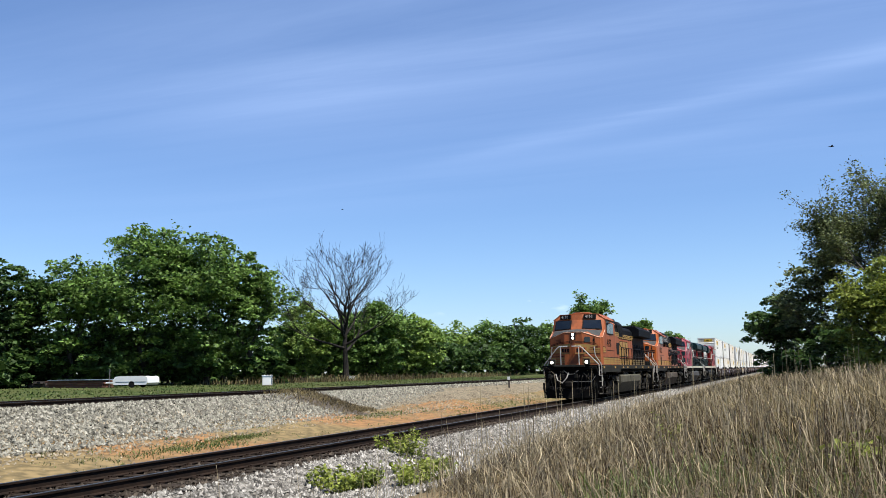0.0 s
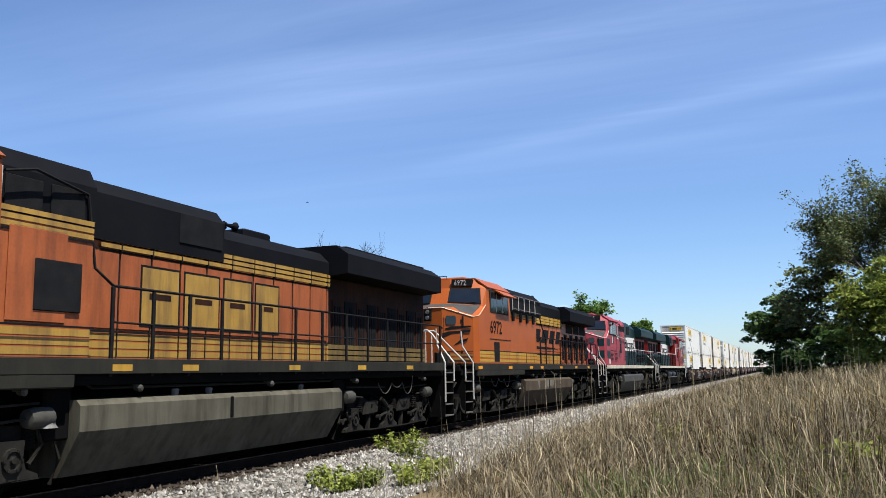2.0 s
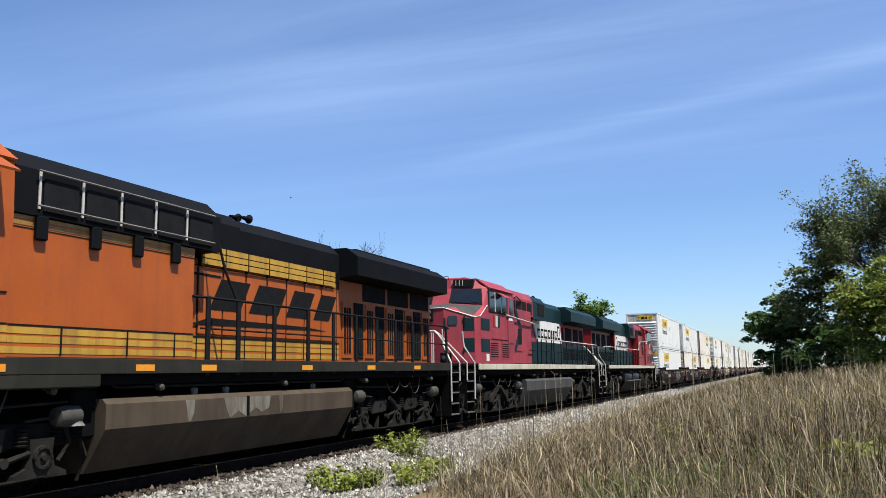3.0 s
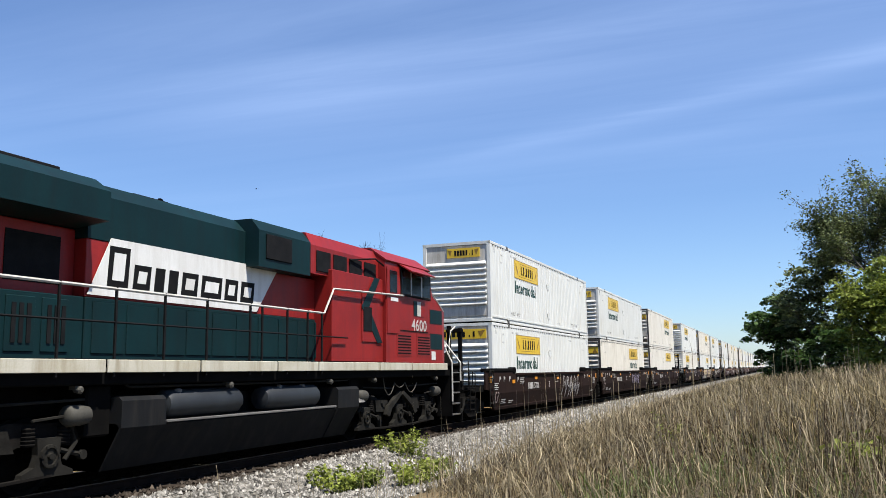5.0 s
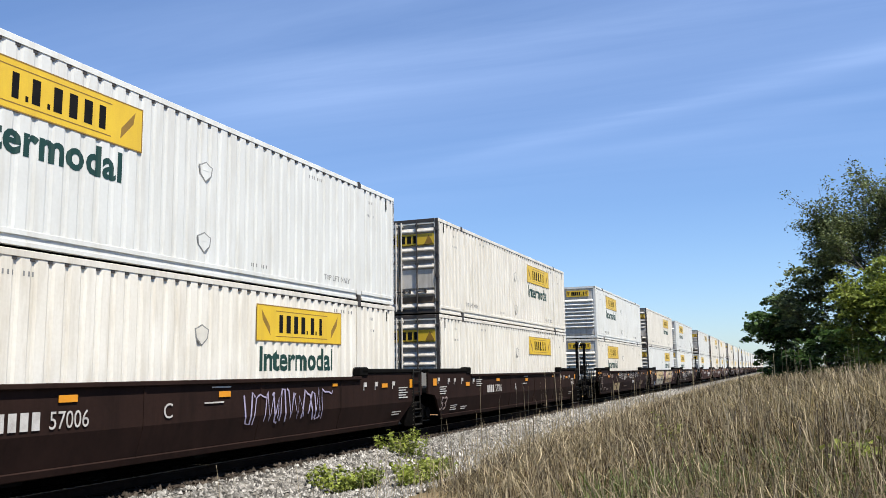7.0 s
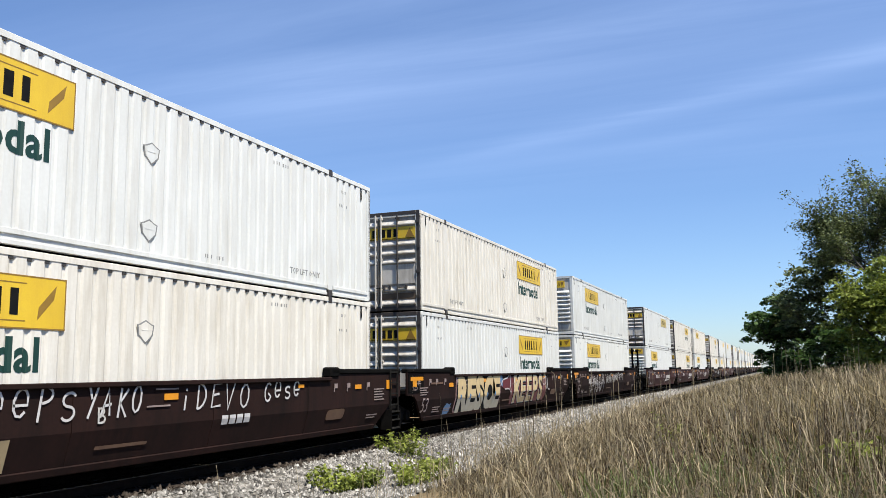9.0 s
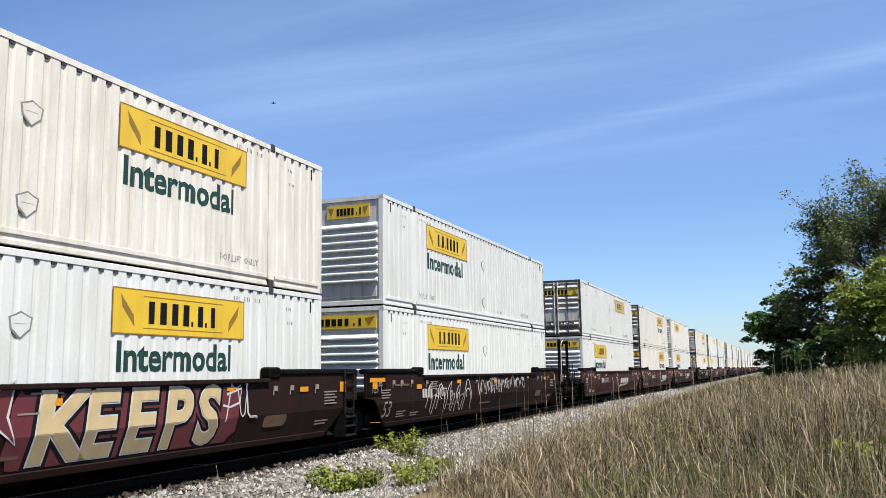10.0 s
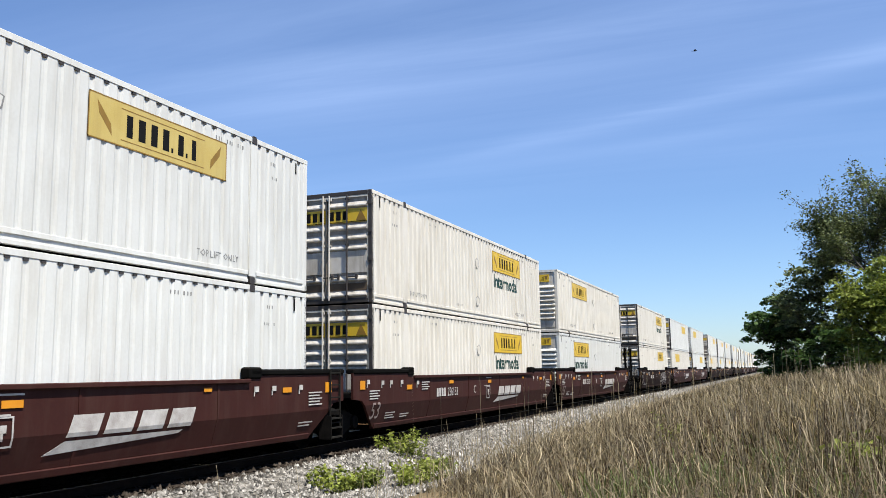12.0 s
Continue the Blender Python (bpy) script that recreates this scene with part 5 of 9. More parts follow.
def freight_truck(parent, x):
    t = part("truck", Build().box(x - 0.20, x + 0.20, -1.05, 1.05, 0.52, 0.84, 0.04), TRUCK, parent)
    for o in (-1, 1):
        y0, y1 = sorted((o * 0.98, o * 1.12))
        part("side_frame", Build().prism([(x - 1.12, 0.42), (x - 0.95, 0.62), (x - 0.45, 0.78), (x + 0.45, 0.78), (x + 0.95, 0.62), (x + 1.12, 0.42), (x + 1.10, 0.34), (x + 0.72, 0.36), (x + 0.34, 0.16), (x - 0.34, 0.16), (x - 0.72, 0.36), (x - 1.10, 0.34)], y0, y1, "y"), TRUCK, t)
        for q in (-0.89, 0.89):
            part("axle_cap", Build().lathe([(o * 1.10, 0.15), (o * 1.19, 0.15), (o * 1.20, 0.10)], (x + q, 0, 0.48), "y", 12), TRUCK, t)
        b = Build()
        for q in (-0.16, 0.0, 0.16):
            b.lathe([(0.28, 0.07), (0.56, 0.07)], (x + q, o * 1.08, 0), "z", 8)
        part("spring_nest", b, UNDER, t)
    for q in (-0.89, 0.89):
        wheelset(parent, x + q, 0.4826)

# ---------------------------------------------------------------- locomotives


def loco_truck(parent, x, bent=False):
    """A three-axle truck; bent: with a pair of slanting arms over the middle axle."""
    t = part("truck", Build().box(x - 2.75, x + 2.75, -0.58, 0.58, 0.26, 1.05, 0.05), UNDER, parent)
    part("gear_case", Build().box(x - 2.7, x + 2.9, -0.60, 0.60, 0.11, 0.30, 0.04), UNDER, t)
    for o in (-1, 1):
        def flat(outline, d0, d1):
            y0, y1 = sorted((o * d0, o * d1))
            return Build().prism([(x + a, z) for a, z in outline], y0, y1, "y")
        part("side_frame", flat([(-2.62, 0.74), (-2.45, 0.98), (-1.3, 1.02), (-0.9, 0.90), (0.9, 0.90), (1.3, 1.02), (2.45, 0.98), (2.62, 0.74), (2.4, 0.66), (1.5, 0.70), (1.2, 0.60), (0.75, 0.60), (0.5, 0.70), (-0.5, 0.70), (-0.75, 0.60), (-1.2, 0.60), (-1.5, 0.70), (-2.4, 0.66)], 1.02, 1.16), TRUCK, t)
        for q in (-1.95, 0, 1.95):
            box = part("journal_box", flat([(q - 0.46, 0.27), (q + 0.46, 0.27), (q + 0.44, 0.34), (q + 0.24, 0.42), (q + 0.19, 0.58), (q + 0.21, 0.80), (q - 0.21, 0.80), (q - 0.19, 0.58), (q - 0.24, 0.42), (q - 0.44, 0.34)], 1.14, 1.25), TRUCK_DUST, t, "dusty axle box on a flared foot")
            cap = Build().lathe([(o * 1.24, 0.165), (o * 1.29, 0.16), (o * 1.295, 0.12), (o * 1.27, 0.11), (o * 1.275, 0.05), (o * 1.31, 0.04)], (x + q, 0, 0.55), "y", 14)
            for k in range(6):
                a, d = x + q + 0.14 * math.cos(k * math.pi / 3), 0.55 + 0.14 * math.sin(k * math.pi / 3)
                cap.box(a - 0.018, a + 0.018, min(o * 1.28, o * 1.305), max(o * 1.28, o * 1.305), d - 0.018, d + 0.018)
            part("axle_cap", cap, TRUCK_DUST, box)
            for d in (-0.31, 0.31):
                b = Build()
                for k in range(5):
                    b.lathe([(0.70 + k * 0.052, 0.095), (0.725 + k * 0.052, 0.105), (0.745 + k * 0.052, 0.08)], (x + q + d, o * 1.17, 0), "z", 10)
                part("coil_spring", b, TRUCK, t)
            part("link_arm", Build().tube([(x + q - 0.20, o * 1.23, 0.62), (x + q - 0.62, o * 1.22, 0.52)], 0.040, 6).lathe([(o * 1.18, 0.07), (o * 1.27, 0.07)], (x + q - 0.62, 0, 0.52), "y", 10), TRUCK_DUST, t)
        for q in (-0.98, 0.98):
            part("gusset_plate", flat([(q - 0.42, 0.63), (q + 0.34, 0.66), (q + 0.40, 0.96), (q - 0.30, 0.93)], 1.17, 1.21), TRUCK_DUST, t, "dusty gusset plate")
            part("plate_hole", flat([(q - 0.04, 0.76), (q + 0.05, 0.77), (q + 0.07, 0.86), (q - 0.02, 0.86)], 1.205, 1.214), UNDER, t)
            part("brake_hanger", flat([(q - 0.10, 0.24), (q + 0.0, 0.24), (q + 0.06, 0.62), (q - 0.02, 0.62)], 1.08, 1.16), TRUCK_DUST, t)
        for q, d in ((-2.35, -1), (2.35, 1)):
            part("brake_cylinder", Build().lathe([(x + q - 0.24, 0.04), (x + q - 0.22, 0.13), (x + q - 0.10, 0.15), (x + q + 0.14, 0.15), (x + q + 0.18, 0.12), (x + q + 0.2, 0.05)], (0, o * 1.28, 1.08), "x", 12), CYLINDER, t, "grey brake cylinder", smooth=True)
            part("push_rod", Build().tube([(x + q - d * 0.2, o * 1.28, 1.08), (x + q - d * 0.75, o * 1.28, 1.04)], 0.022, 5).tube([(x + q - d * 0.05, o * 1.27, 0.98), (x + q + d * 0.06, o * 1.27, 0.72), (x + q - d * 0.12, o * 1.25, 0.48)], 0.035, 6), TRUCK_DUST, t)
        part("conduit", Build().tube([(x - 2.5, o * 1.30, 1.30), (x - 0.4, o * 1.30, 1.26)], 0.022, 5).tube([(x + 0.5, o * 1.31, 1.22), (x + 2.3, o * 1.31, 1.28)], 0.018, 5), TRUCK_DUST, t)
        pts = []
        for a, b2, sag in ((-0.9, -0.1, 0.26), (-0.1, 0.55, 0.12), (0.55, 1.25, 0.30)):
            pts += [(x + a + (b2 - a) * k / 6, o * 1.36, 1.36 - sag * 4 * (k / 6) * (1 - k / 6)) for k in range(6)]
        pts.append((x + 1.25, o * 1.36, 1.50))
        part("air_line", Build().tube(pts, 0.013, 5), CYLINDER, t, "pale sagging air line")
        if bent:
            for d in (-1, 1):
                part("slant_arm", flat([(0.02 * d, 1.06), (0.10 * d, 1.14), (0.86 * d, 0.80), (0.98 * d, 0.58), (0.80 * d, 0.52), (0.66 * d, 0.72)], 1.24, 1.34), TRUCK_DUST, t, "slanting arm over the middle axle")
        else:
            part("hydraulic_damper", Build().tube([(x - 0.55, o * 1.27, 0.98), (x - 0.25, o * 1.27, 0.80)], 0.055, 7).tube([(x - 0.25, o * 1.27, 0.80), (x + 0.10, o * 1.27, 0.60)], 0.03, 6), TRUCK_DUST, t)
    for q in (-1.95, 0, 1.95):
        wheelset(parent, x + q, 0.533)
        part("traction_motor", Build().box(x + q + 0.12, x + q + 0.95, -0.62, 0.62, 0.24, 0.82, 0.08), UNDER, t)
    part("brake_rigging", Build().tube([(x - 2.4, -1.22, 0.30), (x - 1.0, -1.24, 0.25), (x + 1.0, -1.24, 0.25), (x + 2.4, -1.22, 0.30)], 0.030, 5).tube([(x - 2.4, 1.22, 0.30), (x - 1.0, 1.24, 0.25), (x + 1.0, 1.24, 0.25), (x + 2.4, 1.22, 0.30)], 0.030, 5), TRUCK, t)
    for q in (-2.75, 2.75):
        part("sand_pipe", Build().tube([(x + q * 0.93, -1.25, 0.9), (x + q, -1.25, 0.5), (x + q, -1.1, 0.15)], 0.03, 5), TRUCK_DUST, t)


CYLINDER = mat("pale_grey_cylinder", (0.078, 0.074, 0.062), (0.038, 0.036, 0.030), 0.7, scale=3, bump=0.1, spec=0.2)
DECK_GREY = mat("dusty_anti_glare_paint", (0.060, 0.062, 0.060), (0.038, 0.04, 0.04), 0.8, scale=3, bump=0.05, spec=0.2)
HOSE_GREY = mat("pale_grey_hose", (0.30, 0.29, 0.26), (0.20, 0.19, 0.17), 0.6, scale=8, bump=0)
# Dusty steel, its tone raised for plates that catch sun below the deck.
TRUCK_DUST = mat("dusty_truck_steel", (0.027, 0.0255, 0.021), (0.009, 0.0082, 0.007), 0.9, scale=3, bump=0.25, spec=0.1, grime=(0.010, 0.009, 0.008), grime_amount=0.4)
SILL_WHITE = mat("dusty_white_sill_paint", (0.60, 0.575, 0.48), (0.46, 0.42, 0.31), 0.6, scale=1.5, bump=0.03, grime=(0.24, 0.19, 0.10), grime_amount=0.4)
STAIN = mat("pale_spilled_stain", (0.23, 0.215, 0.18), (0.12, 0.105, 0.08), 0.8, scale=4, fine=18, bump=0.05, stretch=(1.5, 1, 0.3), grime=(0.07, 0.055, 0.038), grime_amount=0.5, spec=0.1)
TANK_PLAIN = mat("dull_grey_tank_steel", (0.055, 0.056, 0.055), (0.032, 0.032, 0.031), 0.7, scale=1.4, bump=0.1, grime=(0.09, 0.08, 0.065), grime_amount=0.35, spec=0.25)
RESERVOIR = mat("blue_grey_reservoir", (0.026, 0.031, 0.036), (0.015, 0.017, 0.020), 0.6, scale=2, bump=0.1, spec=0.3)
YELLOW_OLD = mat("grimy_yellow_paint", (0.40, 0.235, 0.035), (0.28, 0.155, 0.022), 0.6, scale=2, bump=0.04, grime=(0.09, 0.05, 0.018), grime_amount=0.45)
# Yellow stripes darkened to carry the shade below the radiator wings.
YELLOW_DEEP_SHADE = mat("shade_dark_yellow_paint", (0.20, 0.125, 0.022), (0.09, 0.055, 0.012), 0.7, scale=2, bump=0.04, grime=(0.02, 0.012, 0.006), grime_amount=0.5)
# Yellow with shade painted in, for the nose and below the upper hood.
YELLOW_SHADE = mat("shaded_yellow_paint", (0.30, 0.17, 0.03), (0.22, 0.12, 0.02), 0.6, scale=2, bump=0.04, grime=(0.12, 0.06, 0.02), grime_amount=0.4)
MESH_DARK = mat("dark_louvre_metal", (0.008, 0.009, 0.010), (0.016, 0.016, 0.017), 0.8, scale=4, bump=0.15, spec=0.06)
LOUVRE_GREY = mat("grey_louvre_metal", (0.14, 0.135, 0.125), (0.09, 0.085, 0.08), 0.65, scale=3, bump=0.1)


def locomotive(name, label, cab_paint, hood_paint, top_paint, low_paint, sill_paint, tank_paint, number, number_ink, style):
    """A six-axle diesel locomotive, 22.3 m long, nose at x = 0, running towards -x."""
    c = thing(name, label, "locomotive", "locomotives of the train")
    fx = style == "green"
    CE = 5.35 if style == "new" else 5.65      # the back of the cab
    # --- frame, platforms, ends
    part("frame", Build().box(0.5, 21.8, -0.7, 0.7, 1.05, 1.55, 0.03).box(0.2, 22.1, -1.45, 1.45, 1.50, 1.70, 0.02), UNDER, c)
    part("deck", Build().box(0.05, 22.25, -1.50, 1.50, 1.80, 1.88, 0.01), UNDER, c)
    for o in (-1, 1):
        y0, y1 = sorted((o * 1.50, o * 1.54))
        if fx:
            x = 1.5
            for i, w in enumerate((2.6, 2.0, 3.0, 1.6, 2.4, 2.2, 2.8, 2.1)):
                part("sill_plate", Build().box(x, x + w - 0.05, y0, y1, 1.68, 1.87, 0.008), sill_paint, c, "white side sill plate")
                x += w
        else:
            part("side_sill", Build().box(1.25, 21.1, y0, y1, 1.66, 1.885, 0.008), sill_paint, c)
            part("battery_box", Build().box(1.5, 7.0, min(o * 1.2, o * 1.535), max(o * 1.2, o * 1.535), 1.47, 1.67, 0.02), sill_paint, c)
            b = Build()
            for x in (1.55, 4.9, 7.7, 9.3, 12.6, 15.6, 18.4):
                b.box(x, x + 0.42, min(o * 1.536, o * 1.544), max(o * 1.536, o * 1.544), 1.70, 1.80)
            part("reflector_row", b, YELLOW if style == "old" else DECAL_ORANGE, c)
    for x, o in ((0.0, -1), (22.3, 1)):
        e = x - o * 0.0
        part("end_plate", Build().box(min(e - o * 0.16, e - o * 0.30), max(e - o * 0.16, e - o * 0.30), -1.05, 1.05, 0.55, 1.82, 0.02), UNDER, c)
        part("buffer_beam", Build().box(min(e, e - o * 0.2), max(e, e - o * 0.2), -1.46, 1.46, 1.62, 1.82, 0.03), UNDER, c)
        part("anticlimber", Build().box(min(e + o * 0.16, e - o * 0.05), max(e + o * 0.16, e - o * 0.05), -0.85, 0.85, 1.78, 1.90, 0.02), SILL_GREY, c)
        part("coupler", Build().box(min(e, e + o * 0.42), max(e, e + o * 0.42), -0.14, 0.14, 0.74, 1.0, 0.04).box(min(e + o * 0.3, e + o * 0.55), max(e + o * 0.3, e + o * 0.55), -0.22, 0.2, 0.70, 1.04, 0.07), TRUCK, c)
        part("draft_box", Build().box(min(e + o * 0.12, e), max(e + o * 0.12, e), -0.42, 0.42, 0.55, 1.40, 0.03), UNDER, c)
        # plough
        v = [(e + o * 0.46, 0, 0.13), (e + o * 0.34, 0, 0.60), (e - o * 0.02, -1.45, 0.16), (e + o * 0.04, -1.45, 0.82), (e - o * 0.02, 1.45, 0.16), (e + o * 0.04, 1.45, 0.82), (e - o * 0.06, 0, 0.13), (e - o * 0.06, 0, 0.62), (e - o * 0.10, -1.45, 0.13), (e - o * 0.10, -1.45, 0.82), (e - o * 0.10, 1.45, 0.13), (e - o * 0.10, 1.45, 0.82)]
        part("plough", Build().add(v, [(0, 1, 3, 2), (0, 4, 5, 1), (2, 3, 9, 8), (4, 10, 11, 5), (8, 9, 7, 6), (6, 7, 11, 10), (1, 7, 9, 3), (1, 5, 11, 7), (0, 2, 8, 6), (0, 6, 10, 4)]), UNDER, c, "black steel plough")
        for yy in (-1.12, -0.95, -0.72, -0.55, 0.55, 0.72, 0.95):
            part("air_hose", Build().tube([(e + o * 0.05, yy, 1.35), (e + o * 0.30, yy, 1.25), (e + o * 0.38, yy * 0.97, 0.95), (e + o * 0.30, yy * 0.92, 0.72), (e + o * 0.40, yy * 0.85, 0.60)], 0.028, 6), RUBBER, c)
        for s in (-1, 1):
            part("plough_brace", Build().tube([(e + o * 0.05, s * 1.30, 0.80), (e + o * 0.12, s * 1.05, 1.15), (e + o * 0.05, s * 0.75, 1.45)], 0.035, 6), TRUCK_DUST, c)
        for yy in (-1.2, -0.35, 0.38, 1.1):
            part("fitting", Build().box(min(e, e + o * 0.14), max(e, e + o * 0.14), yy - 0.10, yy + 0.10, 1.18, 1.42, 0.03).lathe([(min(e, e + o * 0.2), 0.05), (max(e, e + o * 0.2), 0.05)], (0, yy, 1.52), "x", 8), TRUCK_DUST, c)
        part("jumper_cable", Build().tube([(e + o * 0.10, 0.75, 1.40), (e + o * 0.30, 0.62, 1.10), (e + o * 0.36, 0.35, 0.95), (e + o * 0.30, 0.12, 1.20), (e + o * 0.12, 0.05, 1.48)], 0.035, 7), HOSE_GREY if o < 0 else RUBBER, c, "pale hanging cable")
        part("lift_bar", Build().tube([(e + o * 0.12, -1.40, 1.30), (e + o * 0.12, -1.2, 1.02), (e + o * 0.14, -0.2, 1.00)], 0.018, 5), STEEL, c)
        part("end_chain", Build().tube([(e + o * 0.10, -0.5, 1.62), (e + o * 0.14, -0.25, 1.42), (e + o * 0.14, 0.05, 1.40), (e + o * 0.10, 0.3, 1.60)], 0.02, 5), STEEL, c)
        # corner steps
        for s in (-1, 1):
            xs = e - o * 0.72
            stair = part("step_well", Build().box(min(xs - 0.36, xs - 0.33), max(xs - 0.36, xs - 0.33), min(s * 1.02, s * 1.50), max(s * 1.02, s * 1.50), 0.32, 1.82).box(xs + 0.33, xs + 0.36, min(s * 1.02, s * 1.50), max(s * 1.02, s * 1.50), 0.32, 1.82).box(xs - 0.34, xs + 0.34, min(s * 1.0, s * 1.03), max(s * 1.0, s * 1.03), 0.32, 1.82), UNDER, c)
            for z in (0.34, 0.66, 0.98, 1.30, 1.58):
                part("step", Build().box(xs - 0.33, xs + 0.33, min(s * 1.05, s * 1.51), max(s * 1.05, s * 1.51), z, z + 0.035, 0.006), STEEL, stair, "worn bright step edge")
            arc = [(xs + o * (0.34 + 0.52 * math.sin(q * math.pi / 16)), 0.86 - 0.52 * math.cos(q * math.pi / 16)) for q in range(9)]
            part("step_skirt", Build().prism(arc + [(p, z + 0.09) for p, z in reversed(arc)], min(s * 1.10, s * 1.48), max(s * 1.10, s * 1.48), "y"), TRUCK_DUST, c, "curved dusty skirt beside the steps")
            # handrails: pale tubes beside the steps, leaning in over the platform
            part("handrail", Build().tube([(xs + 0.36 * -o, s * 1.52, 0.75), (xs - o * 0.36, s * 1.52, 1.90), (xs - o * 0.22, s * 1.22, 2.42), (xs - o * 0.20, s * 1.18, 2.90)], 0.026, 7), RAIL_WHITE, c, "pale bent handrail")
            part("handrail", Build().tube([(xs + o * 0.36, s * 1.52, 1.35), (xs + o * 0.36, s * 1.52, 1.90), (xs + o * 0.62, s * 0.72, 2.78), (xs + o * 0.62, s * 0.58, 2.90), (xs + o * 0.62, s * 0.12, 2.90)], 0.026, 7), RAIL_WHITE, c, "pale bent handrail")
            part("stanchion", Build().tube([(xs + o * 0.62, s * 0.50, 1.85), (xs + o * 0.62, s * 0.50, 2.90)], 0.022, 6), RAIL_WHITE, c)
            part("ditch_light", Build().lathe([(e + o * 0.02, 0.06), (e + o * 0.06, 0.13), (e + o * 0.12, 0.135), (e + o * 0.13, 0.115)], (0, s * 0.95, 2.04), "x", 14).box(min(e - o * 0.12, e + o * 0.08), max(e - o * 0.12, e + o * 0.08), s * 0.95 - 0.16, s * 0.95 + 0.16, 1.88, 2.22, 0.02), SILL_GREY, c)
            if o < 0:
                part("lens", Build().lathe([(e + o * 0.125, 0.088), (e + o * 0.150, 0.066), (e + o * 0.158, 0.02)], (0, s * 0.95, 2.04), "x", 14), LAMP if number == "4190" else STEEL, c, "lit ditch light" if number == "4190" else "")
    # --- nose and cab in one faceted body
    W = 1.50
    v = []
    rows = []

    def ring(pts):
        rows.append([len(v) + i for i in range(len(pts))])
        v.extend(pts)
    low = [(1.02, 0.50), (1.45, 1.42), (1.80, W), (CE, W)]
    full = [(x, -y) for x, y in low] + [(x, y) for x, y in reversed(low)]
    ring([(x, y, 1.88) for x, y in full])
    tz = {0: 3.70, 1: 3.39, 2: 3.44, 3: 3.44}
    ring([(x, y, tz[i if i < 4 else 7 - i]) for i, (x, y) in enumerate(full)])
    # nose deck up to the windshield's foot
    foot = [(1.98, 0.30), (2.42, 1.40), (2.55, W), (CE, W)]
    ffull = [(x, -y) for x, y in foot] + [(x, y) for x, y in reversed(foot)]
    fz = {0: 3.87, 1: 3.80, 2: 3.78, 3: 3.78}
    ring([(x, y, fz[i if i < 4 else 7 - i]) for i, (x, y) in enumerate(ffull)])
    head = [(2.30, 0.30), (2.62, 1.30), (2.75, 1.47), (CE, 1.47)]
    hfull = [(x, -y) for x, y in head] + [(x, y) for x, y in reversed(head)]
    ring([(x, y, 4.45) for x, y in hfull])
    brow = [(2.38, 0.28), (2.72, 1.02), (2.85, 1.05), (CE, 1.05)]
    bfull = [(x, -y) for x, y in brow] + [(x, y) for x, y in reversed(brow)]
    ring([(x, y, 4.76) for x, y in bfull])
    f = [tuple(reversed(rows[0])), tuple(rows[-1])]
    for a, b2 in zip(rows, rows[1:]):
        for i in range(8):
            j = (i + 1) % 8
            f.append((a[i], a[j], b2[j], b2[i]))
    cab = part("cab", Build().add(v, f), cab_paint, c)
    # roof sheet and details
    part("cab_roof", Build().prism([(-1.50, 4.44), (-1.06, 4.765), (1.06, 4.765), (1.50, 4.44), (1.52, 4.47), (1.07, 4.80), (-1.07, 4.80), (-1.52, 4.47)], 2.72, CE + 0.01, "x"), cab_paint, c)
    part("roof_grab", Build().tube([(2.42, -0.15, 4.76), (2.42, -0.15, 4.88), (2.42, 0.2, 4.88), (2.42, 0.2, 4.76)], 0.015, 5), RAIL_BLACK, c)
    part("roof_unit", Build().box(3.3, 4.3, -0.5, 0.5, 4.80, 4.93, 0.04), cab_paint, c)
    # windshields: frame and glass lie on the slanted front
    for o in (-1, 1):
        p = [Vector((2.005, o * 0.30, 3.92)), Vector((2.43, o * 1.38, 3.86)), Vector((2.612, o * 1.30, 4.43)), Vector((2.285, o * 0.30, 4.43))]
        nrm = (p[1] - p[0]).cross(p[3] - p[0]).normalized()
        nrm = nrm if nrm.x < 0 else -nrm

        def pane(k, d, grow):
            m = sum(p, Vector()) / 4
            return [tuple(m + (q - m) * grow + nrm * d) for q in p]
        fr = part("windshield", Build().add(pane(0, 0.004, 0.98) + pane(0, 0.022, 0.96), [(0, 1, 2, 3), (4, 5, 6, 7), (0, 1, 5, 4), (1, 2, 6, 5), (2, 3, 7, 6), (3, 0, 4, 7)]), RUBBER, c, "dark-framed windshield")
        part("glass", Build().add(pane(0, 0.014, 0.88) + pane(0, 0.030, 0.88), [(0, 1, 2, 3), (4, 5, 6, 7), (0, 1, 5, 4), (1, 2, 6, 5), (2, 3, 7, 6), (3, 0, 4, 7)]), GLASS, fr)
        m = (p[0] + p[1]) / 2
        part("wiper", Build().tube([tuple(m + nrm * 0.06), tuple(m.lerp(p[1], 0.7) + nrm * 0.05 + Vector((0, 0, 0.05)))], 0.014, 4), RAIL_BLACK, fr)
        part("nose_deck", Build().add([(1.10, 0.0, 3.735), (1.10, o * 0.48, 3.735), (1.54, o * 1.36, 3.465), (2.38, o * 1.36, 3.828), (1.96, o * 0.30, 3.895), (1.96, 0.0, 3.895), (1.10, 0.0, 3.70), (1.10, o * 0.48, 3.70), (1.54, o * 1.36, 3.42), (2.38, o * 1.36, 3.78), (1.96, o * 0.30, 3.85), (1.96, 0.0, 3.85)], [(0, 1, 4, 5), (1, 2, 3), (1, 3, 4), (0, 6, 7, 1), (1, 7, 8, 2), (2, 8, 9, 3), (3, 9, 10, 4), (4, 10, 11, 5)]), DECK_GREY, c, "dark anti-glare nose deck")
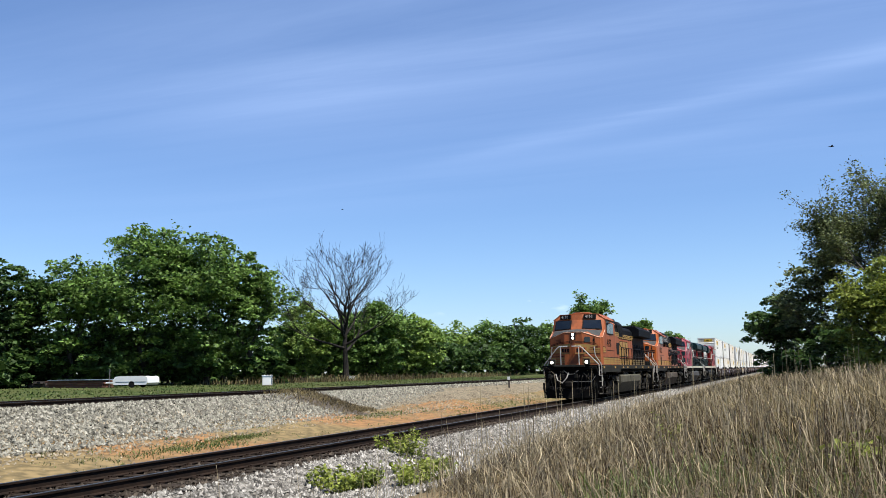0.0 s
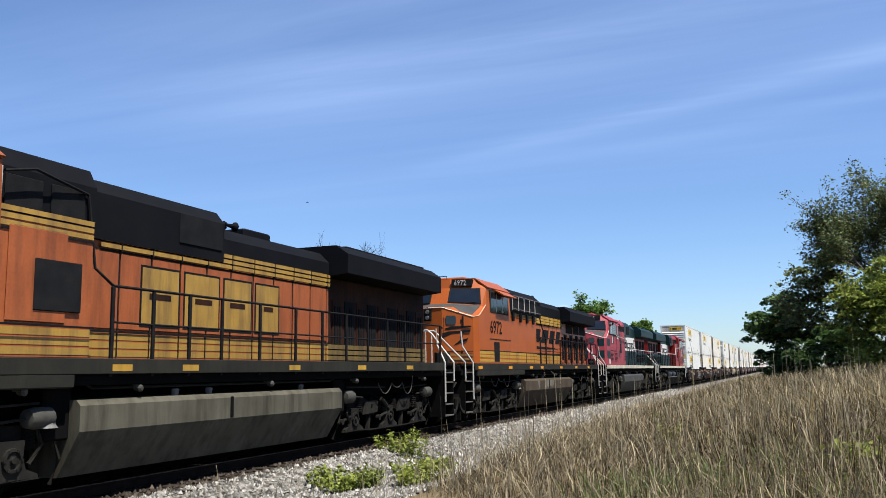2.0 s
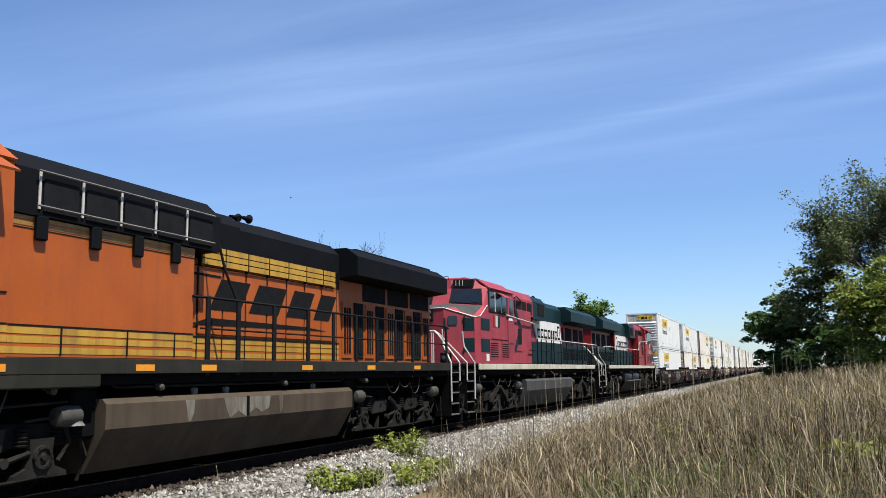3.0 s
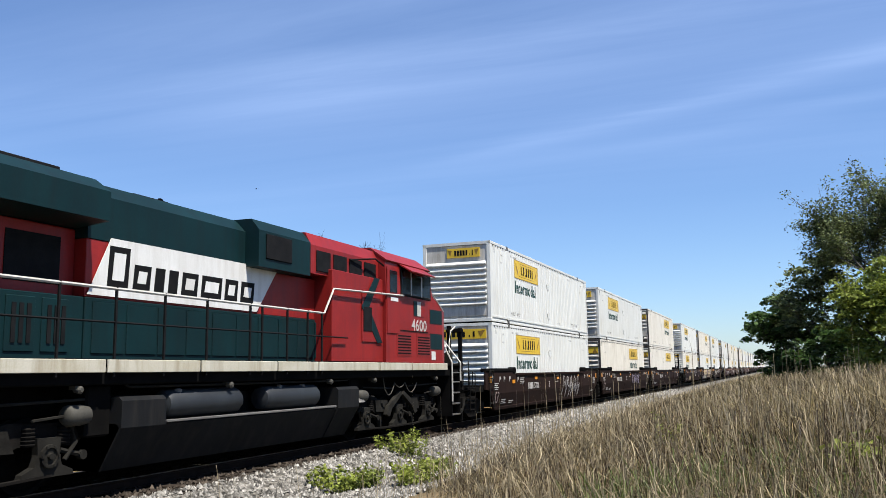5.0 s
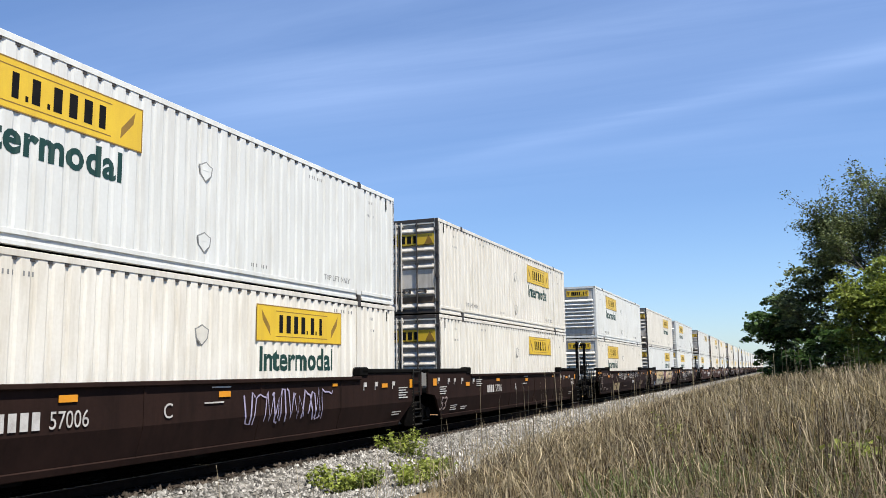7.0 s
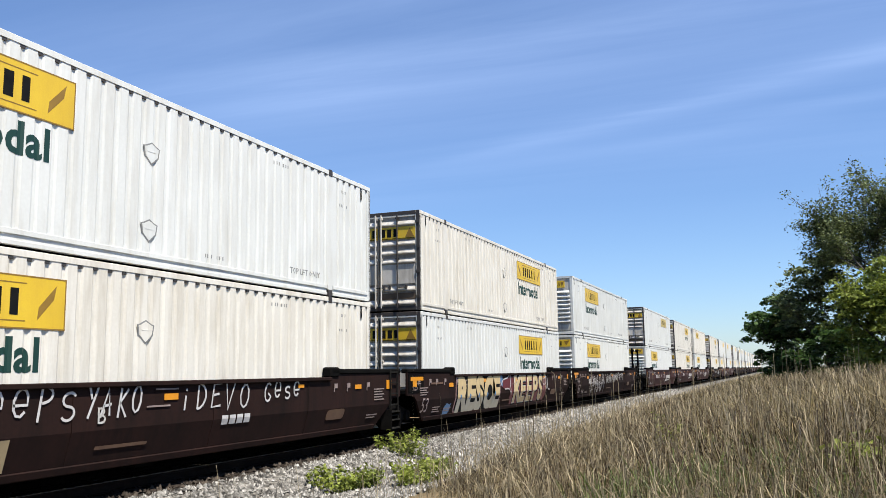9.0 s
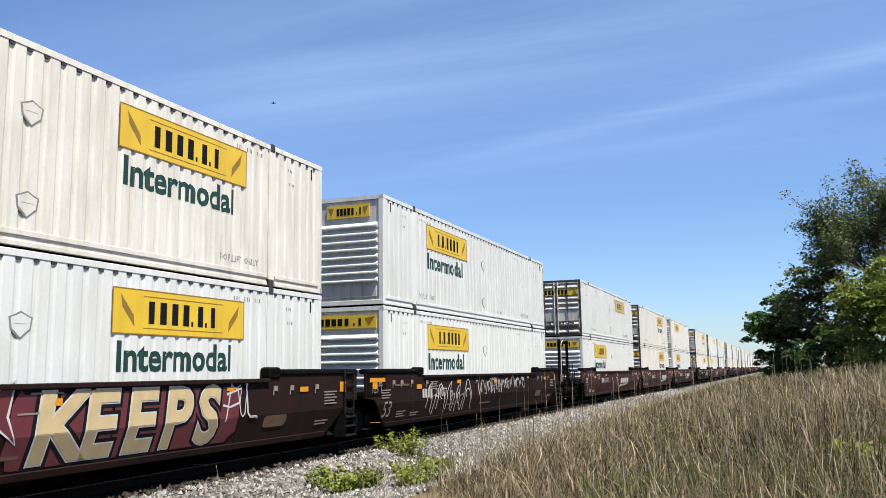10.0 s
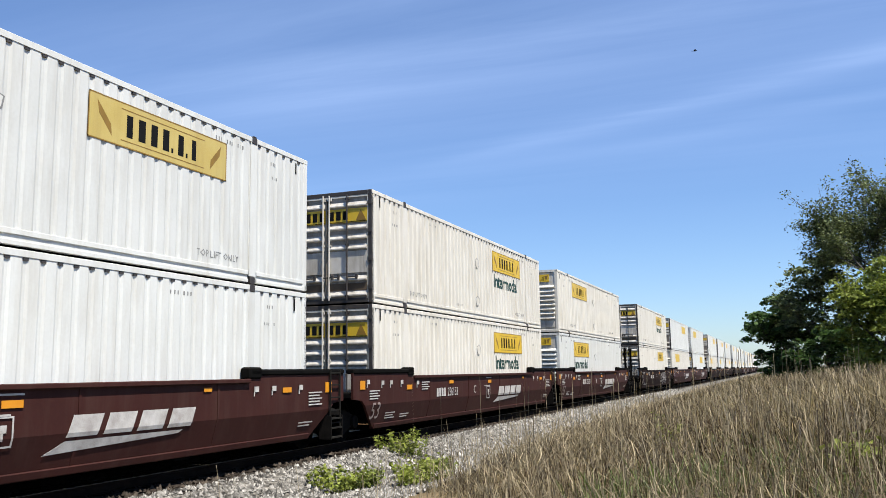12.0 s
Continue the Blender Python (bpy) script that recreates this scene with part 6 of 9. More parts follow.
        # nose edge trim in a lighter tone
        part("nose_edge", Build().tube([(1.01, o * 0.02, 3.70), (1.02, o * 0.50, 3.70), (1.445, o * 1.42, 3.39), (1.80, o * 1.50, 3.44), (2.545, o * 1.50, 3.84)], 0.018, 5), EDGE_LIGHT if not fx else RAIL_WHITE, c)
        # number board
        y0, y1 = sorted((o * 0.38, o * 1.02))
        xi, xo = 2.27, 2.47
        fr = [(xi, o * 0.38), (xo, o * 1.02), (2.80, o * 1.02), (2.75, o * 0.38)]
        bx = Build().prism(fr, 4.50, 4.745, "z")
        nb = part("number_board", bx, INK, c, "black number board")
        if not number:
            number_ink = None
        ob = part("board_number", lettering(number or "I I I", 0.19, INK_WHITE, stretch=0.8), None, nb, "white digits")
        turn = math.degrees(math.atan2(xo - xi, 0.64))
        ob.matrix_basis = pose((xi + 0.022 if o < 0 else xo - 0.022) - 0.008, y1 - 0.07, 4.53, 0, 0, -90 + (turn if o < 0 else -turn))
        part("sunshade", Build().add([(3.62, o * 1.49, 4.36), (4.42, o * 1.49, 4.36), (4.42, o * 1.78, 4.18), (3.62, o * 1.78, 4.18), (3.62, o * 1.49, 4.38), (4.42, o * 1.49, 4.38), (4.42, o * 1.78, 4.20), (3.62, o * 1.78, 4.20)], [(0, 1, 2, 3), (4, 7, 6, 5), (0, 4, 5, 1), (1, 5, 6, 2), (2, 6, 7, 3), (3, 7, 4, 0)]), cab_paint, c, "small awning over the cab window")
        # side windows
        yy = o * 1.488
        y0, y1 = sorted((yy, yy + o * 0.03))
        sh = -0.30 if fx else 0.0
        wf = part("side_window", Build().box(2.98 + sh, 5.05 + sh, y0, y1, 3.62, 4.40, 0.012), SILL_GREY if not fx else RUBBER, c, "cab side window")
        y0, y1 = sorted((yy + o * 0.02, yy + o * 0.036))
        for a0, a1 in ((3.04, 3.62), (3.70, 4.34), (4.42, 4.99)):
            part("glass", Build().box(a0 + sh, a1 + sh, y0, y1, 3.68, 4.34, 0.006), GLASS, wf)
        part("sash", Build().box(3.62 + sh, 3.70 + sh, y0, y1, 3.66, 4.36), RAIL_WHITE, wf)
        part("sash", Build().box(4.34 + sh, 4.42 + sh, y0, y1, 3.66, 4.36), RAIL_WHITE, wf)
        y0, y1 = sorted((yy + o * 0.01, yy + o * 0.40))
        part("sunshade", Build().prism([(o * 1.49, 4.42), (o * 1.50, 4.45), (o * 1.86, 4.24), (o * 1.85, 4.21)], 3.5 + sh, 5.1 + sh, "x"), cab_paint, c) if number in ("6972", "4600") else None
        # bits on the cab side
        y0, y1 = sorted((o * 1.50, o * 1.512))
        part("side_rail", Build().box(2.9, 5.3, y0, y1 + 0.0, 2.70, 2.725), RAIL_BLACK, c)
        if number:
            write(c, number, (2.95 if o < 0 else 4.42) if not fx else (2.85 if o < 0 else 4.05), o * 1.508, 2.92 if not fx else 2.74, 0.43 if not fx else 0.30, number_ink, o < 0, "road number", stretch=1.06 if not fx else 1.22, fat=0.010 if not fx else 0.004)
    # headlights on the nose
    hb = part("headlight_box", Build().box(0.985, 1.06, -0.14, 0.14, 3.28, 3.68, 0.02), INK, c)
    for z in (3.38, 3.57):
        part("lens", Build().lathe([(0.955, 0.025), (0.962, 0.060), (0.985, 0.070)], (0, 0, z), "x", 14), LAMP if number == "4190" else STEEL, hb, "lit headlight" if number == "4190" else "")
    def facet(nm, o, outline, d, m, parent=None, label="", base=0.0):
        """A plate on the slanted side face of the nose; outline in (along, z), along = 0 at the middle."""
        k = math.hypot(0.43, 0.92)
        ux, uy, px, py = 0.43 / k, 0.92 / k * o, -0.92 / k, 0.43 / k * o
        def at(u, z, q):
            return (1.02 + ux * u + px * q, o * 0.5 + uy * u + py * q, z)
        v = [at(u, z, base) for u, z in outline] + [at(u, z, base + d) for u, z in outline]
        n = len(outline)
        f = [tuple(range(n)), tuple(range(n, 2 * n))] + [(i, (i + 1) % n, n + (i + 1) % n, n + i) for i in range(n)]
        return part(nm, Build().add(v, f), m, parent or c, label)

    def box_of(u0, u1, z0, z1):
        return [(u0, z0), (u1, z0), (u1, z1), (u0, z1)]
    door = facet("nose_door", -1, box_of(0.06, 0.62, 1.98, 3.40), 0.02, cab_paint)
    facet("nose_window", -1, [(0.12, 3.20), (0.15, 3.14), (0.42, 3.14), (0.45, 3.20), (0.45, 3.38), (0.42, 3.43), (0.15, 3.43), (0.12, 3.38)], 0.03, GLASS, door, "rounded nose window", 0.012)
    facet("nose_latch", -1, box_of(0.66, 0.70, 3.1, 3.42), 0.05, RAIL_BLACK)
    for z in (2.2, 2.7, 3.2):
        facet("nose_hinge", -1, box_of(0.60, 0.66, z, z + 0.1), 0.04, RAIL_BLACK)
    for z in (3.18, 3.28):
        facet("grab_iron", 1, box_of(0.2, 0.55, z, z + 0.025), 0.05, RAIL_BLACK)
    # --- hood
    def band(x0, x1, z0, z1, half, m, nm="hood_panel", label=""):
        return part(nm, Build().box(x0, x1, -half, half, z0, z1, 0.012), m, c, label)
    if not fx:
        zhi = 3.72
        cab_end = 9.2 if style == "new" else 7.35
        band(CE + 0.01, cab_end, 1.885, 3.78, 1.42, hood_paint, "electrical_cabinet")
        band(cab_end + 0.01, 15.2, 1.885, zhi, 0.98, hood_paint, "engine_hood")
        band(15.21, 21.1, 1.885, 3.86, 0.90, SHADE_ORANGE if style == "old" else hood_paint, "radiator_hood")
    else:
        band(CE + 0.01, 8.3, 1.885, 3.95, 1.42, hood_paint, "electrical_cabinet")
        band(8.31, 15.2, 2.82, 3.72, 0.98, hood_paint, "engine_hood")
        band(8.32, 15.2, 1.885, 2.82, 1.00, low_paint, "lower_hood", "dark green lower hood")
        band(15.21, 21.1, 1.885, 2.82, 0.98, low_paint, "lower_hood", "dark green lower hood")
        band(15.21, 21.1, 2.82, 3.86, 0.76, hood_paint, "radiator_hood")
    # upper hood with cut shoulders
    hw = 1.46 if style == "new" else 1.30
    wide = {"old": 7.5, "new": 9.85, "green": 9.05}[style]
    mid = 1.30 if fx else 1.04
    low_top = 4.42 if style == "old" else 4.66
    part("upper_hood", Build().prism([(-hw, 3.79), (-hw, 4.42), (-1.15, 4.70), (1.15, 4.70), (hw, 4.42), (hw, 3.79)], CE + 0.02, wide, "x"), top_paint if not fx else hood_paint, c)
    part("upper_hood", Build().prism([(-mid, 3.725), (-mid, 4.45), (-mid + 0.19, 4.68), (mid - 0.19, 4.68), (mid, 4.45), (mid, 3.725)], wide + 0.01, 11.05, "x"), top_paint, c)
    part("upper_hood", Build().prism([(-0.99, 3.725), (-0.99, low_top - 0.24), (-0.75, low_top), (0.75, low_top), (0.99, low_top - 0.24), (0.99, 3.725)], 11.06, 15.2, "x"), top_paint, c)
    part("exhaust_stack", Build().box(12.6, 13.6, -0.42, 0.42, low_top, low_top + (0.24 if style == "old" else 0.12), 0.03), HOOD_BLACK, c)
    part("horn", Build().lathe([(11.90, 0.03), (12.15, 0.05), (12.22, 0.10)], (0, -0.45, low_top + 0.20), "x", 10).lathe([(11.90, 0.03), (12.10, 0.05), (12.18, 0.10)], (0, -0.2, low_top + 0.24), "x", 10).tube([(12.0, -0.33, low_top - 0.02), (12.0, -0.33, low_top + 0.24)], 0.03, 6), HOOD_BLACK, c)
    # radiator with overhanging wings
    w = 1.46
    part("radiator", Build().prism([(-0.88, 3.87), (-w, 3.93), (-w, 4.38), (-1.15, 4.60), (1.15, 4.60), (w, 4.38), (w, 3.93), (0.88, 3.87)], 15.25, 21.15, "x"), top_paint, c, "overhanging radiator wings")
    part("radiator_grille", Build().box(15.9, 20.7, -1.1, 1.1, 4.60, 4.66, 0.01), MESH_DARK, c)
    b = Build()
    for i in range(16):
        b.box(15.95 + i * 0.30, 16.05 + i * 0.30, -1.05, 1.05, 4.655, 4.672)
    part("radiator_slats", b, LOUVRE_GREY, c)
    for o in (-1, 1):
        # doors along the hood
        y0, y1 = sorted((o * 0.98, o * 1.0))
        if fx:
            y0, y1 = sorted((o * 1.0, o * 1.018))
        for i in range(10):
            x = 7.65 + i * 0.745
            if style == "new" and x < 9.2:
                continue
            m = hood_paint if not fx else low_paint
            part("hood_door", Build().box(x, x + 0.70, y0, y1, 1.97 if fx else 2.36, 2.76 if fx else 3.56, 0.008), m, c)
        if style == "new":
            for x in (16.6, 18.1, 19.6):
                y2, y3 = sorted((o * 0.90, o * 0.915))
                part("radiator_opening", Build().box(x, x + 1.35, y2, y3, 3.42, 3.85, 0.006), MESH_DARK, c, "dark opening under the radiator")
        if style == "old":
            y2, y3 = sorted((o * 1.02, o * 1.060))
            part("air_grille", Build().box(9.75, 10.98, y2, y3, 3.92, 4.46, 0.01), MESH_DARK, c)
        if not fx:
            b = Build()
            for i in range(11):
                x = 7.625 + i * 0.745
                if style == "new" and x < 9.2:
                    continue
                y2, y3 = sorted((o * 0.985, o * 0.994))
                b.box(x - 0.012, x + 0.012, y2, y3, 1.92, 2.36)
                y2, y3 = sorted((o * 0.978, o * 0.988))
                b.box(x - 0.016, x + 0.016, y2, y3, 2.36, 3.57)
                y2, y3 = sorted((o * 0.985, o * (1.034 if style == "old" else 1.058)))
                b.box(x - 0.012, x + 0.012, y2, y3, 3.58, 3.90 if style == "old" else 3.97)
            part("seam_row", b, INK, c)
        for i in range(9):
            x = 15.5 + i * 0.62
            q = 0.89 if not fx else 0.965
            y2, y3 = sorted((o * q, o * (q + 0.035)))
            d = part("louvre_door", Build().box(x, x + 0.50, y2, y3, 1.98, 3.35 if not fx else 2.75, 0.008), MESH_DARK if (i % 2 and not fx) else (SHADE_ORANGE if style == "old" else hood_paint if not fx else low_paint), c)
            for k in range(3):
                part("louvre", Build().box(x + 0.08 + k * 0.13, x + 0.15 + k * 0.13, min(o * (q + 0.034), o * (q + 0.05)), max(o * (q + 0.034), o * (q + 0.05)), 2.1, 3.2 if not fx else 2.65), MESH_DARK, d)
        if fx:
            y2, y3 = sorted((o * 1.30, o * 1.325))
            part("side_grille", Build().box(9.85, 10.80, y2, y3, 3.90, 4.40, 0.01), MESH_DARK, c, "dark intake grille")
            for x, w in ((15.5, 1.0), (16.9, 1.3), (18.6, 1.1), (20.0, 0.9)):
                y2, y3 = sorted((o * 0.76, o * 0.775))
                part("radiator_opening", Build().box(x, x + w, y2, y3, 2.98, 3.70, 0.006), MESH_DARK, c, "dark opening under the radiator")
        # walkway railing
        xs = [7.7 if not fx else 8.9, 8.6 if not fx else 9.5, 9.5 if not fx else 10.3, 10.4 if not fx else 11.2, 11.6, 12.9, 14.0, 15.1, 16.2, 17.3, 18.4, 19.5, 20.9]
        for x in xs:
            if style == "new" and x < 9.0:
                continue
            r = {"old": 0.032, "new": 0.055, "green": 0.018}[style]
            part("railing_post", Build().box(x - r, x + r, o * 1.50 - 0.02, o * 1.50 + 0.02, 1.62, 2.95, 0.005), RAIL_BLACK, c)
        if fx:
            part("railing", Build().tube([(4.63, o * 1.54, 3.62), (8.37, o * 1.50, 3.49), (8.8, o * 1.50, 2.92), (20.9, o * 1.50, 2.92), (21.2, o * 1.45, 2.88)], 0.026, 6), RAIL_WHITE, c, "white railing")
        elif style == "new":
            part("railing", Build().tube([(9.15, o * 1.44, 2.96), (9.5, o * 1.50, 2.96), (20.9, o * 1.50, 2.94), (21.2, o * 1.45, 2.9)], 0.026, 6), RAIL_BLACK, c)
            part("railing", Build().tube([(9.95, o * 1.30, 4.2), (10.1, o * 1.40, 3.5), (10.35, o * 1.50, 2.95)], 0.024, 6), RAIL_BLACK, c)
        else:
            part("railing", Build().tube([(7.30, o * 1.34, 4.28), (7.42, o * 1.40, 3.2), (7.7, o * 1.50, 2.96), (20.9, o * 1.50, 2.94), (21.2, o * 1.45, 2.9)], 0.024, 6), RAIL_BLACK, c)
        part("railing", Build().tube([(7.7 if style != "new" else 9.3, o * 1.50, 2.42), (20.9, o * 1.50, 2.42)], 0.018, 6), RAIL_BLACK, c)
        if style != "new":
            part("roof_ladder_rail", Build().tube([(5.7, o * 1.47, 4.30), (6.2, o * 1.47, 4.42), (7.30, o * 1.34, 4.28)], 0.022, 6), RAIL_BLACK, c)
        else:
            for z in (3.92, 4.40):
                part("guard_rail", Build().tube([(5.7, o * 1.53, z), (9.6, o * 1.53, z)], 0.016, 5), LOUVRE_GREY, c, "thin pale guard rail")
        y2, y3 = sorted((o * 1.42, o * 1.445))
        if style != "new":
            part("cabinet_door", Build().box(5.85, 6.85, y2, y3, 2.36, 3.62, 0.01), hood_paint, c)
        y2, y3 = sorted((o * 1.44, o * 1.46))
        if style != "new":
            part("cabinet_vent", Build().box(6.28, 7.12, y2, y3, 2.52, 3.22, 0.01) if style == "old" else Build().box(6.35, 6.80, y2, y3, 2.62, 3.20, 0.01), MESH_DARK, c, "dark louvred vent")
        y2, y3 = sorted((o * hw, o * (hw + 0.025)))
        for k in range({"old": 2, "new": 5, "green": 4}[style]):
            part("air_grille", Build().box(5.85 + k * 0.78, 6.48 + k * 0.78, y2, y3, 3.86, 4.32, 0.01), MESH_DARK, c)
            if style != "green" and (k % 2 == 0 or style == "new"):
                part("grille_bar", Build().box(5.76 + k * 0.78, 5.80 + k * 0.78, y2, y3, 3.88, 4.40, 0.005), RAIL_WHITE, c, "pale upright bar")
        if style == "new":
            for x in (5.75, 6.75, 7.65, 8.55):
                y4, y5 = sorted((o * 1.42, o * 1.50))
                part("bracket", Build().box(x, x + 0.20, y4, y5, 3.46, 3.80, 0.02), HOOD_BLACK, c)
        # fuel tank, bell and reservoirs
    tk = [(-1.42, 1.30), (-1.50, 1.22), (-1.50, 0.86), (-1.12, 0.22), (1.12, 0.22), (1.50, 0.86), (1.50, 1.22), (1.42, 1.30)]
    if number == "4600":
        tank = part("fuel_tank", Build().prism([(-1.40, 0.92), (-1.46, 0.86), (-1.10, 0.22), (1.10, 0.22), (1.46, 0.86), (1.40, 0.92)], 7.15, 14.9, "x").box(7.6, 14.5, -0.9, 0.9, 0.92, 1.30), tank_paint, c, "dark fuel tank under two air reservoirs")
        for x0, x1 in ((7.15, 8.15), (13.9, 14.9)):
            part("tank_end", Build().prism([(-1.44, 1.32), (-1.50, 1.26), (-1.50, 0.86), (-1.12, 0.22), (1.12, 0.22), (1.50, 0.86), (1.50, 1.26), (1.44, 1.32)], x0, x1, "x"), tank_paint, tank)
        for o in (-1, 1):
            part("ledge", Build().box(8.2, 13.85, min(o * 1.40, o * 1.49), max(o * 1.40, o * 1.49), 0.885, 0.925, 0.008), LOUVRE_GREY, tank, "pale ledge along the tank")
    else:
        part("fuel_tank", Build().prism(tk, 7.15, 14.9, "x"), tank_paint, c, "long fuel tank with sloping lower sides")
    for o in (-1, 1):
        y2, y3 = sorted((o * 1.50, o * 1.515))
        if fx:
            pass
        else:
            part("tank_seam", Build().box(10.7, 10.78, y2, y3, 0.88, 1.24), UNDER, c)
            if style == "new":
                y2, y3 = sorted((o * 1.499, o * 1.504))
                for edge in ([(8.95, 1.22), (9.2, 1.22), (9.18, 1.02), (9.10, 0.87), (9.02, 0.87), (9.0, 1.05)], [(10.0, 1.22), (10.35, 1.22), (11.5, 1.22), (11.45, 1.0), (11.2, 0.92), (11.0, 1.02), (10.7, 0.87), (10.45, 0.98), (10.2, 0.87), (10.1, 1.0)], [(11.8, 1.22), (11.95, 1.22), (11.92, 0.95), (11.84, 0.87)]):
                    part("stain", Build().prism(edge, y2, y3, "y"), STAIN, c, "pale grey spilled stain")
        part("bell", Build().lathe([(0.94, 0.17), (0.98, 0.14), (1.12, 0.09), (1.2, 0.04)], (6.75, o * 1.28, 0), "z", 12), LOUVRE_GREY, c)
        for x in (9.4, 10.3, 13.4):
            part("tank_valve", Build().lathe([(1.28, 0.05), (1.40, 0.07), (1.42, 0.03)], (x, o * 1.32, 0), "z", 8), LOUVRE_GREY, c)
        if number == "4600":
            for x in (8.75, 11.6):
                part("air_reservoir", Build().lathe([(x, 0.02), (x + 0.06, 0.20), (x + 0.14, 0.24), (x + 2.0, 0.24), (x + 2.08, 0.20), (x + 2.14, 0.02)], (0, o * 1.22, 1.165), "x", 14), RESERVOIR, c, "blue-grey air reservoir", smooth=True)
    loco_truck(c, 4.3, fx)
    loco_truck(c, 17.95, fx)
    for o in (-1, 1):
        part("sill_pipe", Build().tube([(1.6, o * 1.40, 1.60), (7.2, o * 1.40, 1.58), (7.5, o * 1.36, 1.46), (14.6, o * 1.36, 1.46), (14.9, o * 1.40, 1.58), (21.0, o * 1.40, 1.60)], 0.022, 5), TRUCK_DUST, c)
        for x in (2.2, 6.2, 8.4, 12.1, 15.7, 19.8):
            part("sill_fitting", Build().lathe([(o * 1.36, 0.04), (o * 1.47, 0.06), (o * 1.50, 0.03)], (x, 0, 1.44), "y", 8).box(x - 0.05, x + 0.05, min(o * 1.30, o * 1.42), max(o * 1.30, o * 1.42), 1.44, 1.66), CYLINDER, c)
    for x in (6.9, 15.1):
        part("equipment_box", Build().box(x - 0.2, x + 0.3, -1.3, 1.3, 0.75, 1.5, 0.03), UNDER, c)
    # --- paint schemes
    for o in (-1, 1):
        def film(nm, x0, x1, z0, z1, half, m, d=0.006, label="", parent=c):
            y2, y3 = sorted((o * half, o * (half + d)))
            return part(nm, Build().box(x0, x1, y2, y3, z0, z1), m, parent, label)

        def slant(nm, outline, half, m, d=0.008, label=""):
            y2, y3 = sorted((o * half, o * (half + d)))
            return part(nm, Build().prism(outline, y2, y3, "y"), m, c, label)
        if style == "old":
            for z in (1.93, 2.06, 2.19):
                film("stripe", 1.82, CE - 0.01, z, z + 0.10, 1.50, YELLOW_OLD)
                film("stripe", CE + 0.02, 7.34, z, z + 0.10, 1.42, YELLOW_OLD)
                film("stripe", 7.37, 15.19, z, z + 0.10, 0.98, YELLOW_OLD)
                film("stripe", 15.22, 21.1, z, z + 0.10, 0.945, YELLOW_DEEP_SHADE)
            for z in (2.58, 2.68, 2.78):
                film("stripe", 1.82, 2.55, z, z + 0.07, 1.50, YELLOW_OLD)
            film("stripe_edge", 1.82, 2.60, 2.875, 2.90, 1.50, INK); film("stripe_edge", 1.82, 2.60, 2.535, 2.56, 1.50, INK); film("stripe_edge", 2.575, 2.60, 2.56, 2.875, 1.50, INK)
            film("stripe_edge", 1.82, 7.34, 2.30, 2.33, 1.50, INK)
            for z in (3.60, 3.70, 3.80):
                film("stripe", CE + 0.02, 7.34, z, z + 0.07, 1.425, YELLOW_OLD)
                film("stripe", 7.92, 15.19, z + 0.02, z + 0.09, 1.022, YELLOW_OLD)
            film("stripe_edge", CE + 0.02, 7.34, 3.55, 3.58, 1.43, INK); film("stripe_edge", 7.37, 15.19, 3.57, 3.60, 1.0, INK)
            film("stripe_edge", 7.37, 15.19, 2.30, 2.33, 1.0, INK)
            # four tall blocks stand for the railroad's initials
            for i, (a0, a1) in enumerate(((8.85, 9.85), (9.95, 11.0), (11.1, 12.05), (12.15, 13.05))):
                film("mark_edge", a0, a1, 2.42, 3.44, 1.002, INK, 0.003)
                film("mark_block", a0 + 0.04, a1 - 0.04, 2.46, 3.40, 1.004, YELLOW_OLD, 0.006, "dull yellow block of a railroad mark")
                film("mark_gap", a0 + 0.22 + 0.10 * (i % 2), a1 - 0.24, 2.88, 2.98, 1.010, SHADE_ORANGE, 0.004)
        elif style == "new":
            for z in (1.94, 2.08, 2.20):
                film("stripe", 1.82, CE - 0.01, z, z + 0.09, 1.50, YELLOW)
                film("stripe", CE + 0.02, 9.19, z, z + 0.09, 1.42, YELLOW)
                film("stripe", 9.22, 15.19, z, z + 0.09, 0.98, YELLOW)
            film("stripe_edge", 1.82, CE - 0.01, 2.30, 2.325, 1.50, INK); film("stripe_edge", CE + 0.02, 9.19, 2.30, 2.325, 1.425, INK); film("stripe_edge", 9.22, 15.19, 2.30, 2.325, 0.99, INK)
            for x in (6.3, 7.6, 8.7):
                film("stripe_break", x, x + 0.03, 1.92, 2.31, 1.428, INK)
            for z in (3.63, 3.75, 3.87):
                film("stripe", 9.9, 14.9, z, z + 0.10, 1.045, YELLOW)
            for z in (3.64, 3.72):
                film("stripe", CE + 0.02, 9.19, z, z + 0.055, 1.42, YELLOW_SHADE)
            film("stripe_edge", 9.22, 15.19, 3.585, 3.605, 1.0, INK); film("stripe_edge", CE + 0.02, 9.19, 3.60, 3.615, 1.42, INK)
            x = 10.30
            for wd in (1.2, 1.3, 1.1, 0.95):
                slant("mark_block", [(x - 0.10, 2.82), (x + wd - 0.35, 2.82), (x + wd, 3.40), (x + 0.25, 3.40)], 1.0, INK, label="dark slanted block of a railroad mark")
                x += wd + 0.06
            slant("mark_wedge", [(9.6, 2.52), (10.2, 2.66), (13.6, 2.64), (14.5, 2.58)], 1.0, INK)
            slant("mark_line", [(9.5, 3.42), (10.55, 3.42), (10.52, 3.46), (9.5, 3.46)], 1.0, INK)
